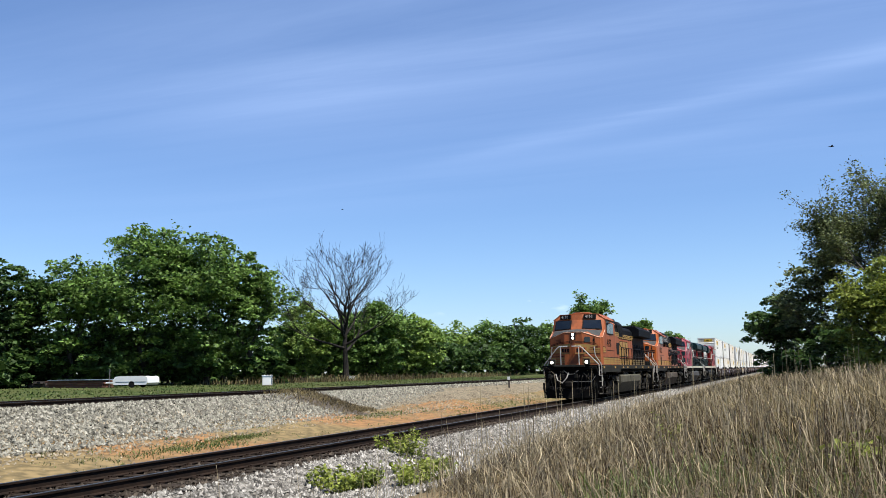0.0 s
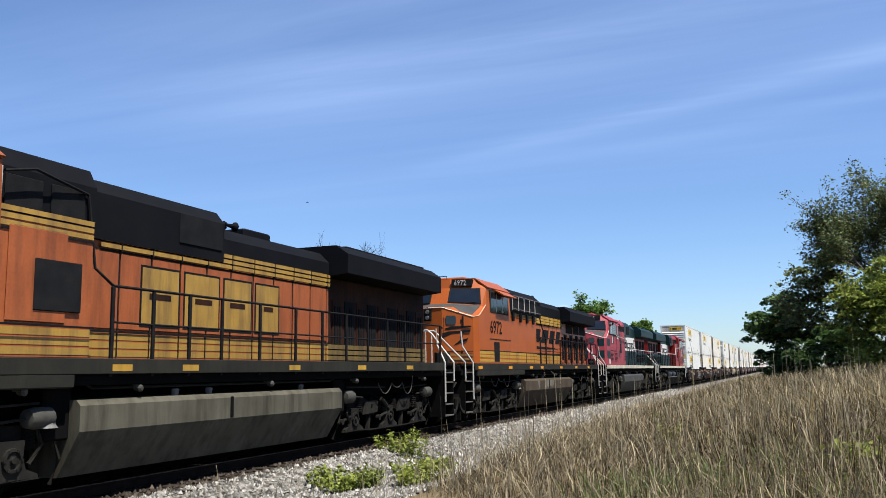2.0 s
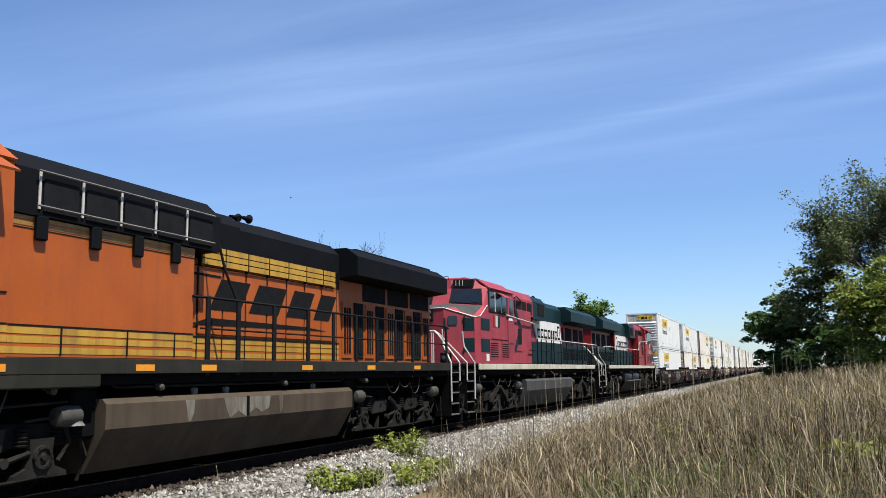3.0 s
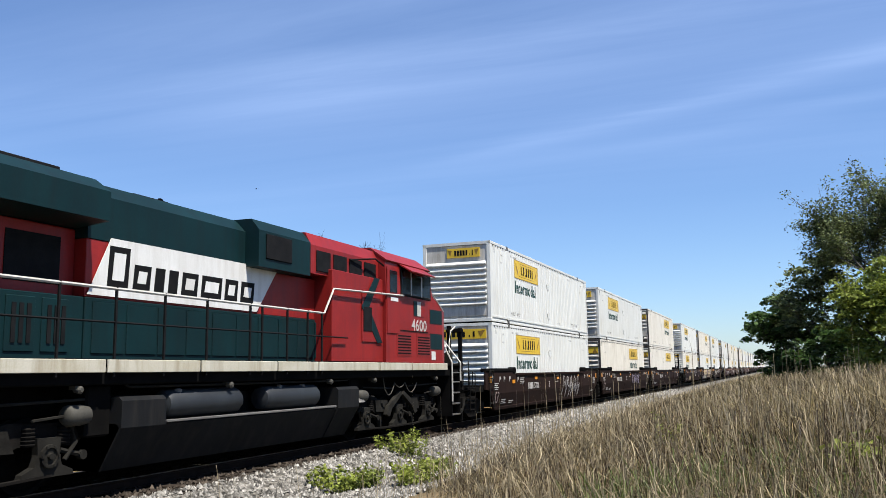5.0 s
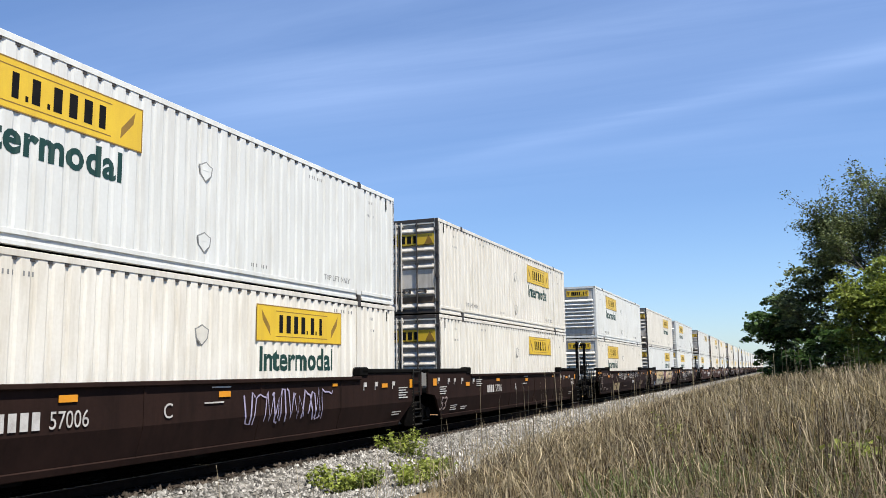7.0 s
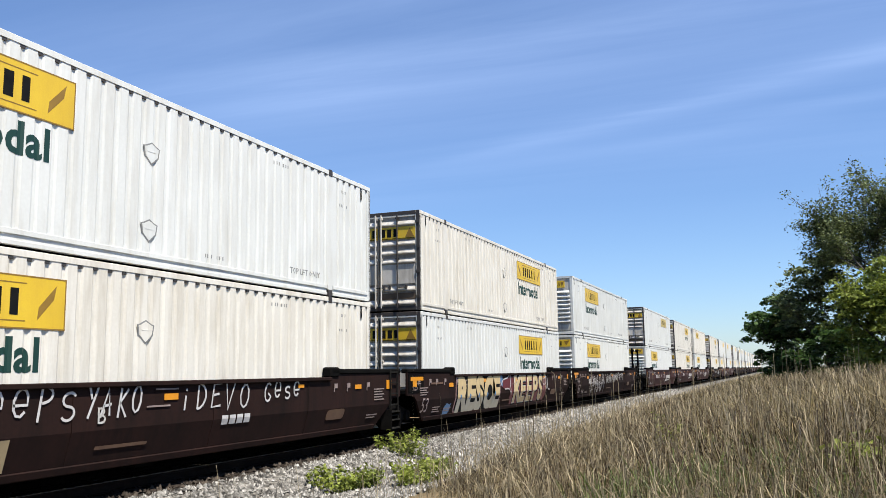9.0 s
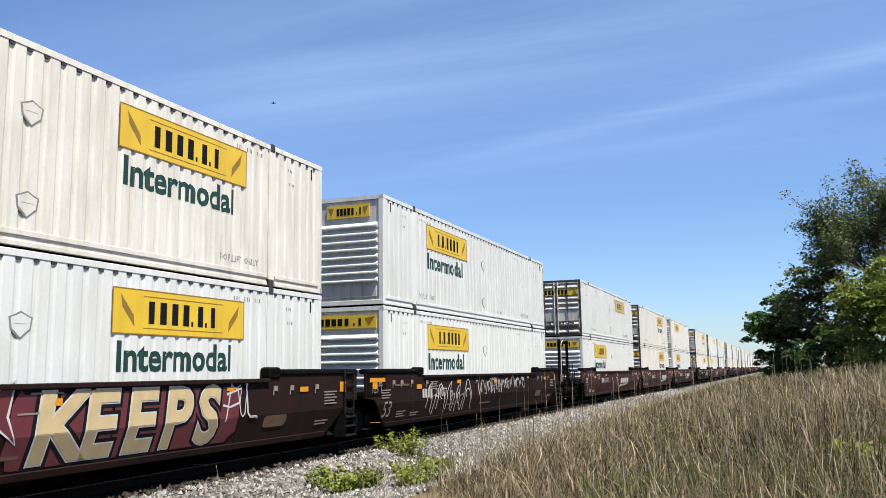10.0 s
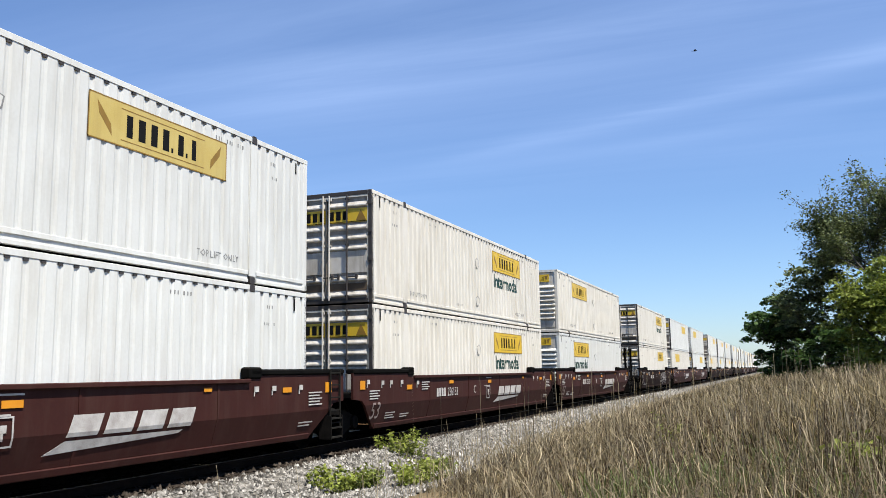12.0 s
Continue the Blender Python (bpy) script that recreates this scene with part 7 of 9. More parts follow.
            film("door_dark", 3.36, 3.95, 1.95, 2.62, 1.506, MESH_DARK)
        else:
            # a white slanted panel with plain dark blocks, and green bands round the nose
            slant("white_panel", [(10.65, 2.86), (15.18, 2.86), (14.72, 3.78), (9.9, 3.78)], 1.0, WHITE, 0.008, "white slanted panel with dark blocks")
            x = 10.75
            for i, wd in enumerate((0.50, 0.46, 0.66, 0.50, 0.30, 0.30, 0.46, 0.52)):
                zz = 3.66 if i == 7 else 3.42
                slant("mark_block", [(x + 0.04, 3.02), (x + wd - 0.02, 3.02), (x + wd - 0.06, zz), (x, zz)], 1.008, INK, 0.006)
                if i not in (4, 5):
                    slant("mark_gap", [(x + 0.14, 3.12), (x + wd - 0.12, 3.12), (x + wd - 0.16, zz - 0.10), (x + 0.10, zz - 0.10)], 1.012, WHITE, 0.006)
                x += wd + 0.05
            film("green_band", 1.83, 2.75, 2.98, 3.38, 1.50, GREEN, label="dark green nose band")
            film("green_band", 1.83, 2.75, 2.26, 2.70, 1.50, GREEN, label="dark green nose band")
            slant("green_chevron", [(5.75, 2.35), (6.05, 2.35), (6.9, 3.2), (6.2, 3.95), (5.9, 3.95), (6.5, 3.2)], 1.446, GREEN)
            slant("green_chevron", [(7.5, 2.84), (7.9, 2.84), (8.15, 3.3), (7.6, 3.72), (7.37, 3.72), (7.8, 3.3)], 1.0, GREEN)
            film("flag_patch", 3.66, 3.90, 3.14, 3.54, 1.506, GREEN); film("flag_patch", 3.40, 3.66, 3.14, 3.54, 1.506, RAIL_WHITE); film("flag_patch", 3.15, 3.40, 3.14, 3.54, 1.506, RED)
            film("door_panel", 4.85, 5.60, 2.62, 4.30, 1.50, RED_FADED if number == "" else cab_paint, 0.02, "red cab door")
            film("door_window", 5.02, 5.45, 3.66, 4.22, 1.52, GLASS, 0.012)
            film("door_plate", 4.95, 5.40, 3.44, 3.54, 1.52, WHITE, 0.008)
            for x0 in (2.75, 4.05):
                gr = film("cab_louvre", x0, x0 + 0.95, 2.05, 2.66, 1.50, cab_paint, 0.01)
                for k in range(7):
                    film("louvre", x0 + 0.06, x0 + 0.89, 2.10 + k * 0.075, 2.135 + k * 0.075, 1.512, MESH_DARK, 0.004)
            film("white_patch", 2.35, 2.65, 1.96, 2.2, 1.502, WHITE)
    for o in (-1, 1):
        if fx:
            for z0, z1 in ((2.95, 3.36), (2.26, 2.70)):
                facet("nose_band", o, box_of(0.0, 1.0, z0, z1), 0.008, GREEN, label="dark green nose band")
            continue
        bands = (2.02, 2.14, 2.26, 2.56, 2.66, 2.76) if style == "old" else (2.0, 2.13)
        for z in bands:
            facet("nose_stripe", o, box_of(0.0, 1.0, z, z + 0.055), 0.008, YELLOW_SHADE, base=0.02)
        for z in (2.51, 2.86, 2.36) if style == "old" else (2.26,):
            facet("stripe_edge", o, box_of(0.0, 1.0, z, z + 0.025), 0.008, INK, base=0.02)
        # a winged mark on the nose, as plain wedges
        if style == "old":
            facet("nose_mark", o, [(-0.42, 2.50), (0.15, 2.50), (0.45, 2.86), (0.9, 2.93), (0.3, 3.02), (-0.42, 3.06)], 0.008, YELLOW_SHADE, base=0.028, label="yellow shield on the nose")
            facet("nose_mark", o, [(-0.40, 2.56), (0.08, 2.56), (0.26, 2.84), (-0.40, 2.90)], 0.008, ORANGE_FADED, base=0.036)
            for u in (-0.34, -0.16, 0.02):
                facet("mark_bar", o, box_of(u, u + 0.11, 2.60, 2.80), 0.008, INK, base=0.044)
            for z in (3.06, 3.12):
                facet("stripe_edge", o, [(-0.42, z + 0.06), (0.3, z + 0.02), (0.9, z - 0.12), (0.9, z - 0.10), (0.3, z + 0.045), (-0.42, z + 0.085)], 0.006, INK, base=0.02)
        else:
            facet("nose_mark", o, [(0.10, 2.96), (0.95, 3.05), (0.95, 3.10), (0.30, 3.08), (0.10, 3.02)], 0.008, INK, base=0.022, label="dark wedge of a nose mark")
            facet("nose_mark", o, [(0.0, 2.70), (0.30, 2.84), (0.92, 2.90), (0.92, 2.96), (0.2, 2.92), (0.0, 2.86)], 0.008, INK, base=0.022)
            facet("nose_mark", o, [(0.35, 2.45), (0.80, 2.62), (0.85, 2.70), (0.55, 2.62)], 0.008, INK, base=0.022)
    return c


EDGE_LIGHT = mat("light_edge_paint", (0.72, 0.42, 0.28), (0.62, 0.34, 0.2), 0.5, scale=6, bump=0)
move(locomotive("locomotive", "faded orange diesel locomotive with yellow stripes, lamps lit", ORANGE_FADED, ORANGE_FADED, HOOD_BLACK, ORANGE_FADED, SILL_GREY, TANK_GREY, "4190", INK, "old"), -19.85)
move(locomotive("locomotive", "bright orange diesel locomotive with a dark roof", ORANGE, ORANGE, HOOD_BLACK, ORANGE, SILL_GREY, TANK_BROWN, "6972", INK, "new"), 2.75)
move(locomotive("locomotive", "faded red and green diesel locomotive, white sill", RED_FADED, RED_FADED, GREEN, GREEN, SILL_WHITE, TANK_PLAIN, "", INK_WHITE, "green"), 25.0)
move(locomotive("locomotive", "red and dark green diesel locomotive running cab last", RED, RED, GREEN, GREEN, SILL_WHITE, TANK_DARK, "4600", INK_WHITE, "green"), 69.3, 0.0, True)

# ---------------------------------------------------------------- the cars and their loads
FLOOR = 0.44        # the lower container's floor over the rails
UNIT = 19.35


def assemble():
    kinds = {
        "white": build_container(BOX_WHITE, "white 53-foot freight container with yellow sign and green word"),
        "low": build_container(BOX_WHITE, "white 53-foot freight container with broad yellow nose sign", wide=True),
        "cream": build_container(BOX_CREAM, "cream-white 53-foot freight container with yellow sign", deep=0.024),
        "old": build_container(BOX_WHITE, "white 53-foot freight container with a faded yellow sign alone", word=False, pale=True),
        "plain": build_container(BOX_CREAM, "cream-white 53-foot freight container, yellow sign and no word", word=False, deep=0.024),
    }
    # (upper, turned; lower, turned): turned means doors to the front of the train
    loads = [("white", 0, "low", 0), ("white", 0, "cream", 1), ("cream", 1, "plain", 1),
             ("white", 0, "cream", 0), ("cream", 1, "low", 1), ("white", 0, "low", 0),
             ("old", 1, "low", 0), ("cream", 1, "cream", 1), ("plain", 0, "white", 0)]
    rest = random.Random(4)
    while len(loads) < 24:
        loads.append((rest.choice(("white", "cream", "white", "old")), rest.random() < 0.5, rest.choice(("white", "cream", "white", "plain")), rest.random() < 0.5))
    brown = "dark brown well car with white stencils"
    red = "oxide-red well car with stencils"
    grimy = "grimy red-brown well car with sprayed paint"
    wells = {
        ("u", 0): build_well(CAR_BROWN, brown + ", leading unit", True, False, "57006", "B", 0, tags=[("loops", 9.3, 12.8, 0.42, 1.42, GRAF_WHITE, 3)]),
        ("u", 1): build_well(CAR_BROWN, brown + ", middle unit", False, False, "57006", "C", 0, tags=[("zigzag", 9.1, 12.3, 0.75, 1.25, GRAF_LILAC, 4)]),
        ("u", 2): build_well(CAR_BROWN, brown + ", trailing unit", False, True, "57006", "A", 0),
        ("r", 0): build_well(CAR_DIRTY, grimy + ", leading unit", True, False, "", "B", 0, (9.9, 10.8, 6.85), [("eePS", 4.9, 6.5, 1.06, 1.46, GRAF_WHITE, 5), ("YAKO", 6.6, 7.8, 1.06, 1.48, GRAF_WHITE, 6), ("iDEVO", 8.6, 10.7, 1.05, 1.52, GRAF_WHITE, 7), ("Gese", 11.1, 12.5, 1.14, 1.48, GRAF_WHITE, 14), ("bars", 9.85, 10.75, 0.76, 0.92, GRAF_WHITE, 4), ("bars", 3.6, 5.6, 0.42, 0.84, GRAF_TAN, 2)]),
        ("r", 1): build_well(CAR_DIRTY, grimy + ", middle unit", False, False, "", "", 0, tags=[("blocks", 2.2, 6.4, 0.38, 1.52, GRAF_CREAM, 8), ("tall", 8.1, 12.35, 0.36, 1.50, GRAF_CREAM, 9), ("zigzag", 12.4, 13.2, 0.85, 1.45, GRAF_WHITE, 10)]),
        ("r", 2): build_well(CAR_DIRTY, grimy + ", trailing unit", False, True, "254067", "A", 0, (2.0, 2.95, 7.9), [("loops", 2.3, 6.1, 0.45, 1.40, GRAF_WHITE, 11), ("zigzag", 6.4, 9.2, 0.95, 1.32, GRAF_WHITE, 12), ("loops", 9.5, 12.1, 1.00, 1.42, GRAF_WHITE, 13)]),
        ("m", 0): build_well(CAR_RED, red + " and a white mark", True, False, "256133", "A", 3, (3.55, 4.6, 6.6)),
        ("m", 1): build_well(CAR_RED, red + " and a white mark, middle unit", False, False, "256133", "C", 3),
        ("m", 2): build_well(CAR_RED, red + " and a white mark, trailing unit", False, True, "256133", "B", 3),
    }
    used = set()

    def take(table, key):
        src = table[key]
        if id(src) in used:
            return copy_thing(src, Matrix())
        used.add(id(src))
        return src
    unseen = {"hinge", "lock_rod", "lock_handle", "notch_row", "corner_mark", "mark_row", "foot_casting", "placard_holder", "placard", "door_notice", "flat_panel", "grime_band", "sign_mark", "bar_row", "bar", "sign_edge", "mark", "underfloor", "nose_plate", "nose_bolster",
              "cross_member", "grab_ladder", "step_basket", "tread", "rung", "spring_nest", "side_rib", "rust_patch", "brake_pipe", "stake", "cross_rail", "platform_box", "train_line", "brake_lever", "air_hose", "end_steps", "axle_cap", "lift_casting", "spray_drop", "spray_stroke", "spray_loop", "spray_surround", "spray_line", "spray_highlight", "spray_letter", "spray_rim", "spray_cloud", "data_plate", "reflector", "lettering"}

    def lighten(ob):
        """Takes the smallest parts off a copy that stays far away."""
        for k in list(ob.children_recursive):
            if k.name.split(".")[0] in unseen and not any(q.name.split(".")[0] not in unseen for q in k.children):
                bpy.data.objects.remove(k)
        return ob
    s = 72.8
    for i, (up, ut, low, lt) in enumerate(loads):
        fit = lighten if i >= 10 else (lambda q: q)
        pack, k = divmod(i, 3)
        if i:
            s += UNIT if k else 23.6
        fam = ("u", "r", "m")[pack] if pack < 3 else rest.choice("urm")
        move(fit(take(wells, (fam, k))), s)
        for name, turned, z in ((low, lt, FLOOR), (up, ut, FLOOR + CH + 0.025)):
            move(fit(take(kinds, name)), s + (CL if turned else 0), z, bool(turned))


assemble()

# ---------------------------------------------------------------- plants
RNG = np.random.default_rng(11)


def mesh_of(name, verts, faces, material, smooth=False):
    """A mesh straight from arrays of corners and of faces with equal counts."""
    me = bpy.data.meshes.new(name)
    verts, faces = np.asarray(verts, np.float32), np.asarray(faces, np.int32)
    k = faces.shape[1]
    me.vertices.add(len(verts)); me.vertices.foreach_set("co", verts.ravel())
    me.loops.add(faces.size); me.loops.foreach_set("vertex_index", faces.ravel())
    me.polygons.add(len(faces)); me.polygons.foreach_set("loop_start", np.arange(len(faces), dtype=np.int32) * k)
    me.materials.append(material)
    if smooth:
        me.polygons.foreach_set("use_smooth", np.ones(len(faces), bool))
    me.update(calc_edges=True)
    return me


def leaves(centres, size, material, name="crown", up=1.1):
    """Small pointed leaf sprays, two folded triangles each, turned at random."""
    n = len(centres)
    d = RNG.normal(size=(n, 3)); d[:, 2] *= 0.6; d /= np.linalg.norm(d, axis=1)[:, None]
    nm = RNG.normal(size=(n, 3)); nm[:, 2] = np.abs(nm[:, 2]) + up
    s = np.cross(d, nm); s /= np.linalg.norm(s, axis=1)[:, None] + 1e-9
    l = size * RNG.uniform(0.6, 1.4, (n, 1))
    w = l * RNG.uniform(0.28, 0.48, (n, 1))
    nn = np.cross(s, d)
    a = centres - d * l * 0.5
    b = centres + s * w + nn * l * 0.12
    c = centres + d * l * 0.5
    e = centres - s * w + nn * l * 0.12
    v = np.stack([a, b, c, e], 1).reshape(-1, 3)
    i = np.arange(n, dtype=np.int32)[:, None] * 4
    f = np.concatenate([i + [0, 1, 2], i + [0, 2, 3]], 0)
    return mesh_of(name, v, f, material)


def limbs(rng, start, direction, length, radius, depth, spread, out, tips, gnarl=0.18, fork=(2, 4), rise=0.12):
    """Branches that fork; out: a Build; tips: where leaves may sit."""
    p, d = Vector(start), Vector(direction).normalized()
    pts, rs = [p.copy()], [radius]
    n = 4 if depth > 1 else 3
    for i in range(n):
        d = (d + Vector((rng.gauss(0, gnarl), rng.gauss(0, gnarl), rng.gauss(rise * 0.5, gnarl * 0.6)))).normalized()
        p = p + d * length / n
        pts.append(p.copy()); rs.append(radius * (1 - 0.45 * (i + 1) / n))
        if depth <= 2:
            tips.append(p.copy())
    out.tube(pts, rs, 6 if depth > 2 else 4 if depth > 1 else 3)
    if depth <= 0:
        return
    for k in range(rng.randint(*fork)):
        at = pts[-1] if k == 0 else pts[rng.randint(max(1, n - 2), n)]
        nd = (d + Vector((rng.gauss(0, spread), rng.gauss(0, spread), rng.gauss(rise, spread * 0.6)))).normalized()
        limbs(rng, at, nd, length * rng.uniform(0.58, 0.82), max(0.016, rs[-1] * rng.uniform(0.6, 0.85)), depth - 1, spread, out, tips, gnarl, fork, rise)


def tree(label, x, y, height, width, material, bark=BARK, seed=1, leaf=0.4, count=9000, low=0.12, lumps=26, name="tree", group="", density=1.0, lean=0.0, base=None, flat=0.5, grain=(0.13, 0.25), droop=0.18):
    """A tapered trunk with limbs, and a crown of many small leaf sprays in uneven lumps."""
    rng = random.Random(seed)
    z0 = (ground_z(y) if base is None else base) - 0.15
    t = thing(name, label, "tree", group)
    t.location = (x, y, z0)
    b, tips = Build(), []
    h = height
    b.tube([(0, 0, 0), (0.02 * h, 0, h * 0.12), (0.01 * h + lean * 0.3, 0.01 * h, h * 0.28)], [h * 0.026, h * 0.020, h * 0.017], 8)
    for k in range(5):
        w = k * 2 * math.pi / 5 + rng.uniform(-0.4, 0.4)
        limbs(rng, (0.01 * h + lean * 0.3, 0.01 * h, h * rng.uniform(0.2, 0.28)), (math.cos(w) * 0.75 * width / h + lean * 0.1, math.sin(w) * 0.75 * width / h, 0.9), h * 0.30, h * 0.010, 2, 0.55, b, tips)
    part("trunk", b, bark, t, smooth=True)
    # lumps of the crown: spread over a rounded body that is broadest below its middle
    pts = []
    r0 = width / 2
    zc, hz = h * (low + (1 - low) / 2), h * (1 - low) / 2
    for k in range(lumps):
        while True:
            q = Vector((rng.uniform(-1, 1), rng.uniform(-1, 1), rng.uniform(-1, 1)))
            if 0.3 < q.length < 1 and rng.random() < q.length ** 1.5:
                break
        if q.z > 0:
            taper = 1 - 0.35 * q.z
        else:
            taper = 1 + 0.1 * q.z
        rad = rng.uniform(*grain) * min(r0, hz) * (1.2 - 0.3 * q.length)
        c = np.array([q.x * (r0 - rad * 0.45) * taper, q.y * (r0 - rad * 0.45) * taper, zc + q.z * (hz - rad * 0.55)])
        n = max(20, int(count * density / lumps * (rad / (0.20 * min(r0, hz))) ** 2))
        u = RNG.normal(size=(n, 3)); u /= np.linalg.norm(u, axis=1)[:, None]
        rr = rad * RNG.uniform(0.35, 1.0, (n, 1)) ** 0.6
        spray = u * rr * np.array([1.25, 1.25, flat])
        # each spray hangs over at its rim, and lies more on its upper side than below
        spray[:, 2] = np.abs(spray[:, 2]) * np.where(RNG.uniform(0, 1, n) < 0.72, 1, -0.6) - droop * (spray[:, 0] ** 2 + spray[:, 1] ** 2) / max(rad, 0.1)
        pts.append(c + spray)
    if tips:
        tp = np.array([tuple(p) for p in tips])
        pick = tp[RNG.integers(0, len(tp), int(count * 0.25))]
        pts.append(pick + RNG.normal(size=pick.shape) * width * 0.045)
    part("crown", leaves(np.concatenate(pts), leaf, material), None, t)
    return t


def bare_tree(label, x, y, height, seed, twigs):
    """A leafless tree: a leader with limbs all the way up, the lowest ones nearly level, in a round head of fine twigs."""
    rng = random.Random(seed)
    t = thing("bare_tree", label, "tree")
    t.location = (x, y, ground_z(y) - 0.1)
    b, tips = Build(), []
    h = height
    lead = [(0, 0, 0), (0.006 * h, 0.004 * h, 0.14 * h), (0, 0.012 * h, 0.30 * h), (0.01 * h, 0.0, 0.46 * h), (-0.01 * h, 0.01 * h, 0.62 * h)]
    b.tube(lead, [0.027 * h, 0.022 * h, 0.018 * h, 0.012 * h, 0.007 * h], 9)
    for k in range(twigs):
        w = k * 2.4 + rng.uniform(-0.4, 0.4)
        u = k / (twigs - 1)
        z = (0.24 + 0.36 * u) * h
        tilt = 0.15 + 1.15 * u + rng.uniform(-0.1, 0.25)
        limbs(rng, (0, 0.008 * h, z), (math.cos(w), math.sin(w), tilt), h * (0.285 - 0.055 * u), h * (0.0125 - 0.004 * u), 5, 0.40, b, tips, 0.13, (2, 3), 0.10)
    part("trunk", b, BARK_PALE, t)


def open_tree(label, x, y, height, width, material, seed, leaf, per_tip, group, first=0.3, low=0.0, reach=0.235):
    """A loosely leaved tree: long forked limbs with tufts of leaves along their outer ends."""
    rng = random.Random(seed)
    t = thing("tree", label, "tree", group)
    t.location = (x, y, ground_z(y) - 0.15)
    b, tips = Build(), []
    h = height
    b.tube([(0, 0, 0), (0.01 * h, 0, h * 0.2), (0.0, 0.01 * h, h * first)], [h * 0.022, h * 0.017, h * 0.014], 8)
    for k in range(8):
        w = k * 2.4 + rng.uniform(-0.4, 0.4)
        r = rng.uniform(0.25, 1.0) * width / h * 1.25
        limbs(rng, (0, 0.01 * h, h * first * rng.uniform(0.75, 1.0)), (math.cos(w) * r, math.sin(w) * r, 0.8), h * reach, h * 0.0085, 4, 0.5, b, tips, 0.14, (2, 3), 0.06)
    part("trunk", b, BARK, t)
    tp = np.array([tuple(p) for p in tips])
    tp = tp[(tp[:, 2] > h * low) & (tp[:, 2] < h * 1.02)]
    keep = np.clip(1.35 - tp[:, 2] / h, 0.25, 1.0)
    tp = tp[RNG.uniform(0, 1, len(tp)) < keep]
    pick = np.repeat(tp, per_tip, 0)
    pick = pick + RNG.normal(size=pick.shape) * np.array([1, 1, 0.7]) * h * 0.019
    part("crown", leaves(pick, leaf, material), None, t)
    return t


def plant_trees():
    lab = "broad green tree with dense spring leaves"
    g = "trees beyond the tracks"
    big = dict(low=0.0, group=g, grain=(0.10, 0.19), flat=0.42, droop=0.25)
    tree(lab, 66.5, 57.2, 16.5, 14.4, LEAF, seed=2, leaf=0.36, count=30000, lumps=300, **big)
    tree(lab, 69.2, 51.6, 15.3, 12.4, LEAF, seed=3, leaf=0.36, count=26000, lumps=260, **big)
    tree(lab, 72.0, 48.6, 13.6, 7.0, LEAF, seed=14, leaf=0.34, count=15000, lumps=170, **big)
    tree(lab, 61.0, 60.6, 12.8, 9.6, LEAF, seed=4, leaf=0.36, count=16000, lumps=180, **big)
    tree("dark green tree at the edge of the wood", 57.4, 65.0, 12.6, 7.0, LEAF_DARK, seed=5, leaf=0.36, count=13000, lumps=150, **big)
    tree("dark green tree at the edge of the wood", 53.0, 68.0, 12.4, 8.0, LEAF_DARK, seed=15, leaf=0.40, count=9000, lumps=110, **big)
    mid = dict(low=0.0, group=g, grain=(0.14, 0.26))
    tree("lighter green round tree behind the bare one", 93.4, 55.2, 10.5, 8.4, LEAF_LIGHT, seed=6, leaf=0.36, count=12000, lumps=110, **mid)
    tree("low dark tree in the wood", 99.0, 54.6, 8.2, 8.6, LEAF, seed=16, leaf=0.40, count=7000, lumps=60, **mid)
    tree("dark round tree behind the bare one", 104.0, 50.2, 11.0, 9.6, LEAF, seed=17, leaf=0.38, count=11000, lumps=110, **mid)
    tree("lighter green tree in the wood", 113.0, 48.6, 9.6, 9.6, LEAF_LIGHT, seed=18, leaf=0.42, count=8500, lumps=80, **mid)
    for i, (x, y, h) in enumerate(((44, 68, 6), (48, 70, 6), (52, 73, 7), (57, 69, 5.5), (50, 64.5, 4.5), (55, 62, 3.6), (60.2, 63.2, 4.6), (58.6, 67.5, 5.0), (62.8, 65.5, 5.2), (58, 76, 7), (64, 73, 8), (70, 66, 7), (76, 61, 7), (81, 60, 6), (86, 62, 7), (92, 66, 8), (99, 66, 8), (107, 64, 8), (116, 62, 9), (124, 60, 9), (132, 58, 9), (142, 57, 7), (152, 54, 7), (162, 50, 7), (68, 52.6, 3.5), (63, 58, 3.4), (73, 46.8, 3.2), (106, 63, 6), (114, 62, 6), (122, 60, 6), (131, 62, 7), (140, 62, 7), (150, 61, 7), (160, 60, 7), (170, 57, 7), (178, 53, 7), (188, 42, 7), (198, 37, 7), (56.5, 71, 6), (61, 69, 6), (67, 62, 6), (71, 70, 6), (76, 67, 6), (82, 66.5, 6), (88, 68, 6), (96, 71, 6), (66, 74, 6), (186, 57, 6), (194, 52, 6), (203, 48, 6), (213, 43, 6), (225, 38, 6), (240, 33, 6))):
        tree("low dark green shrub closing the wood's foot", x, y, h, 11.0 if h > 5.6 else 5.8, LEAF_DARK, seed=70 + i, leaf=0.80, count=1150, low=-0.05, lumps=40, name="shrub", group="shrubs of the wood")
    far = [(126, 66, 10.6, 12), (136, 68, 11.8, 13), (147, 67.5, 12.4, 13), (158, 69, 10.6, 13), (168, 68.5, 10.2, 12), (176, 66.0, 11.2, 13), (180, 60.0, 12.0, 13), (184, 53.5, 12.4, 13), (190, 47.5, 12.0, 13), (198, 42, 11.6, 13), (206, 36, 11.0, 12), (216, 31, 10.6, 12), (230, 27, 10.5, 12)]
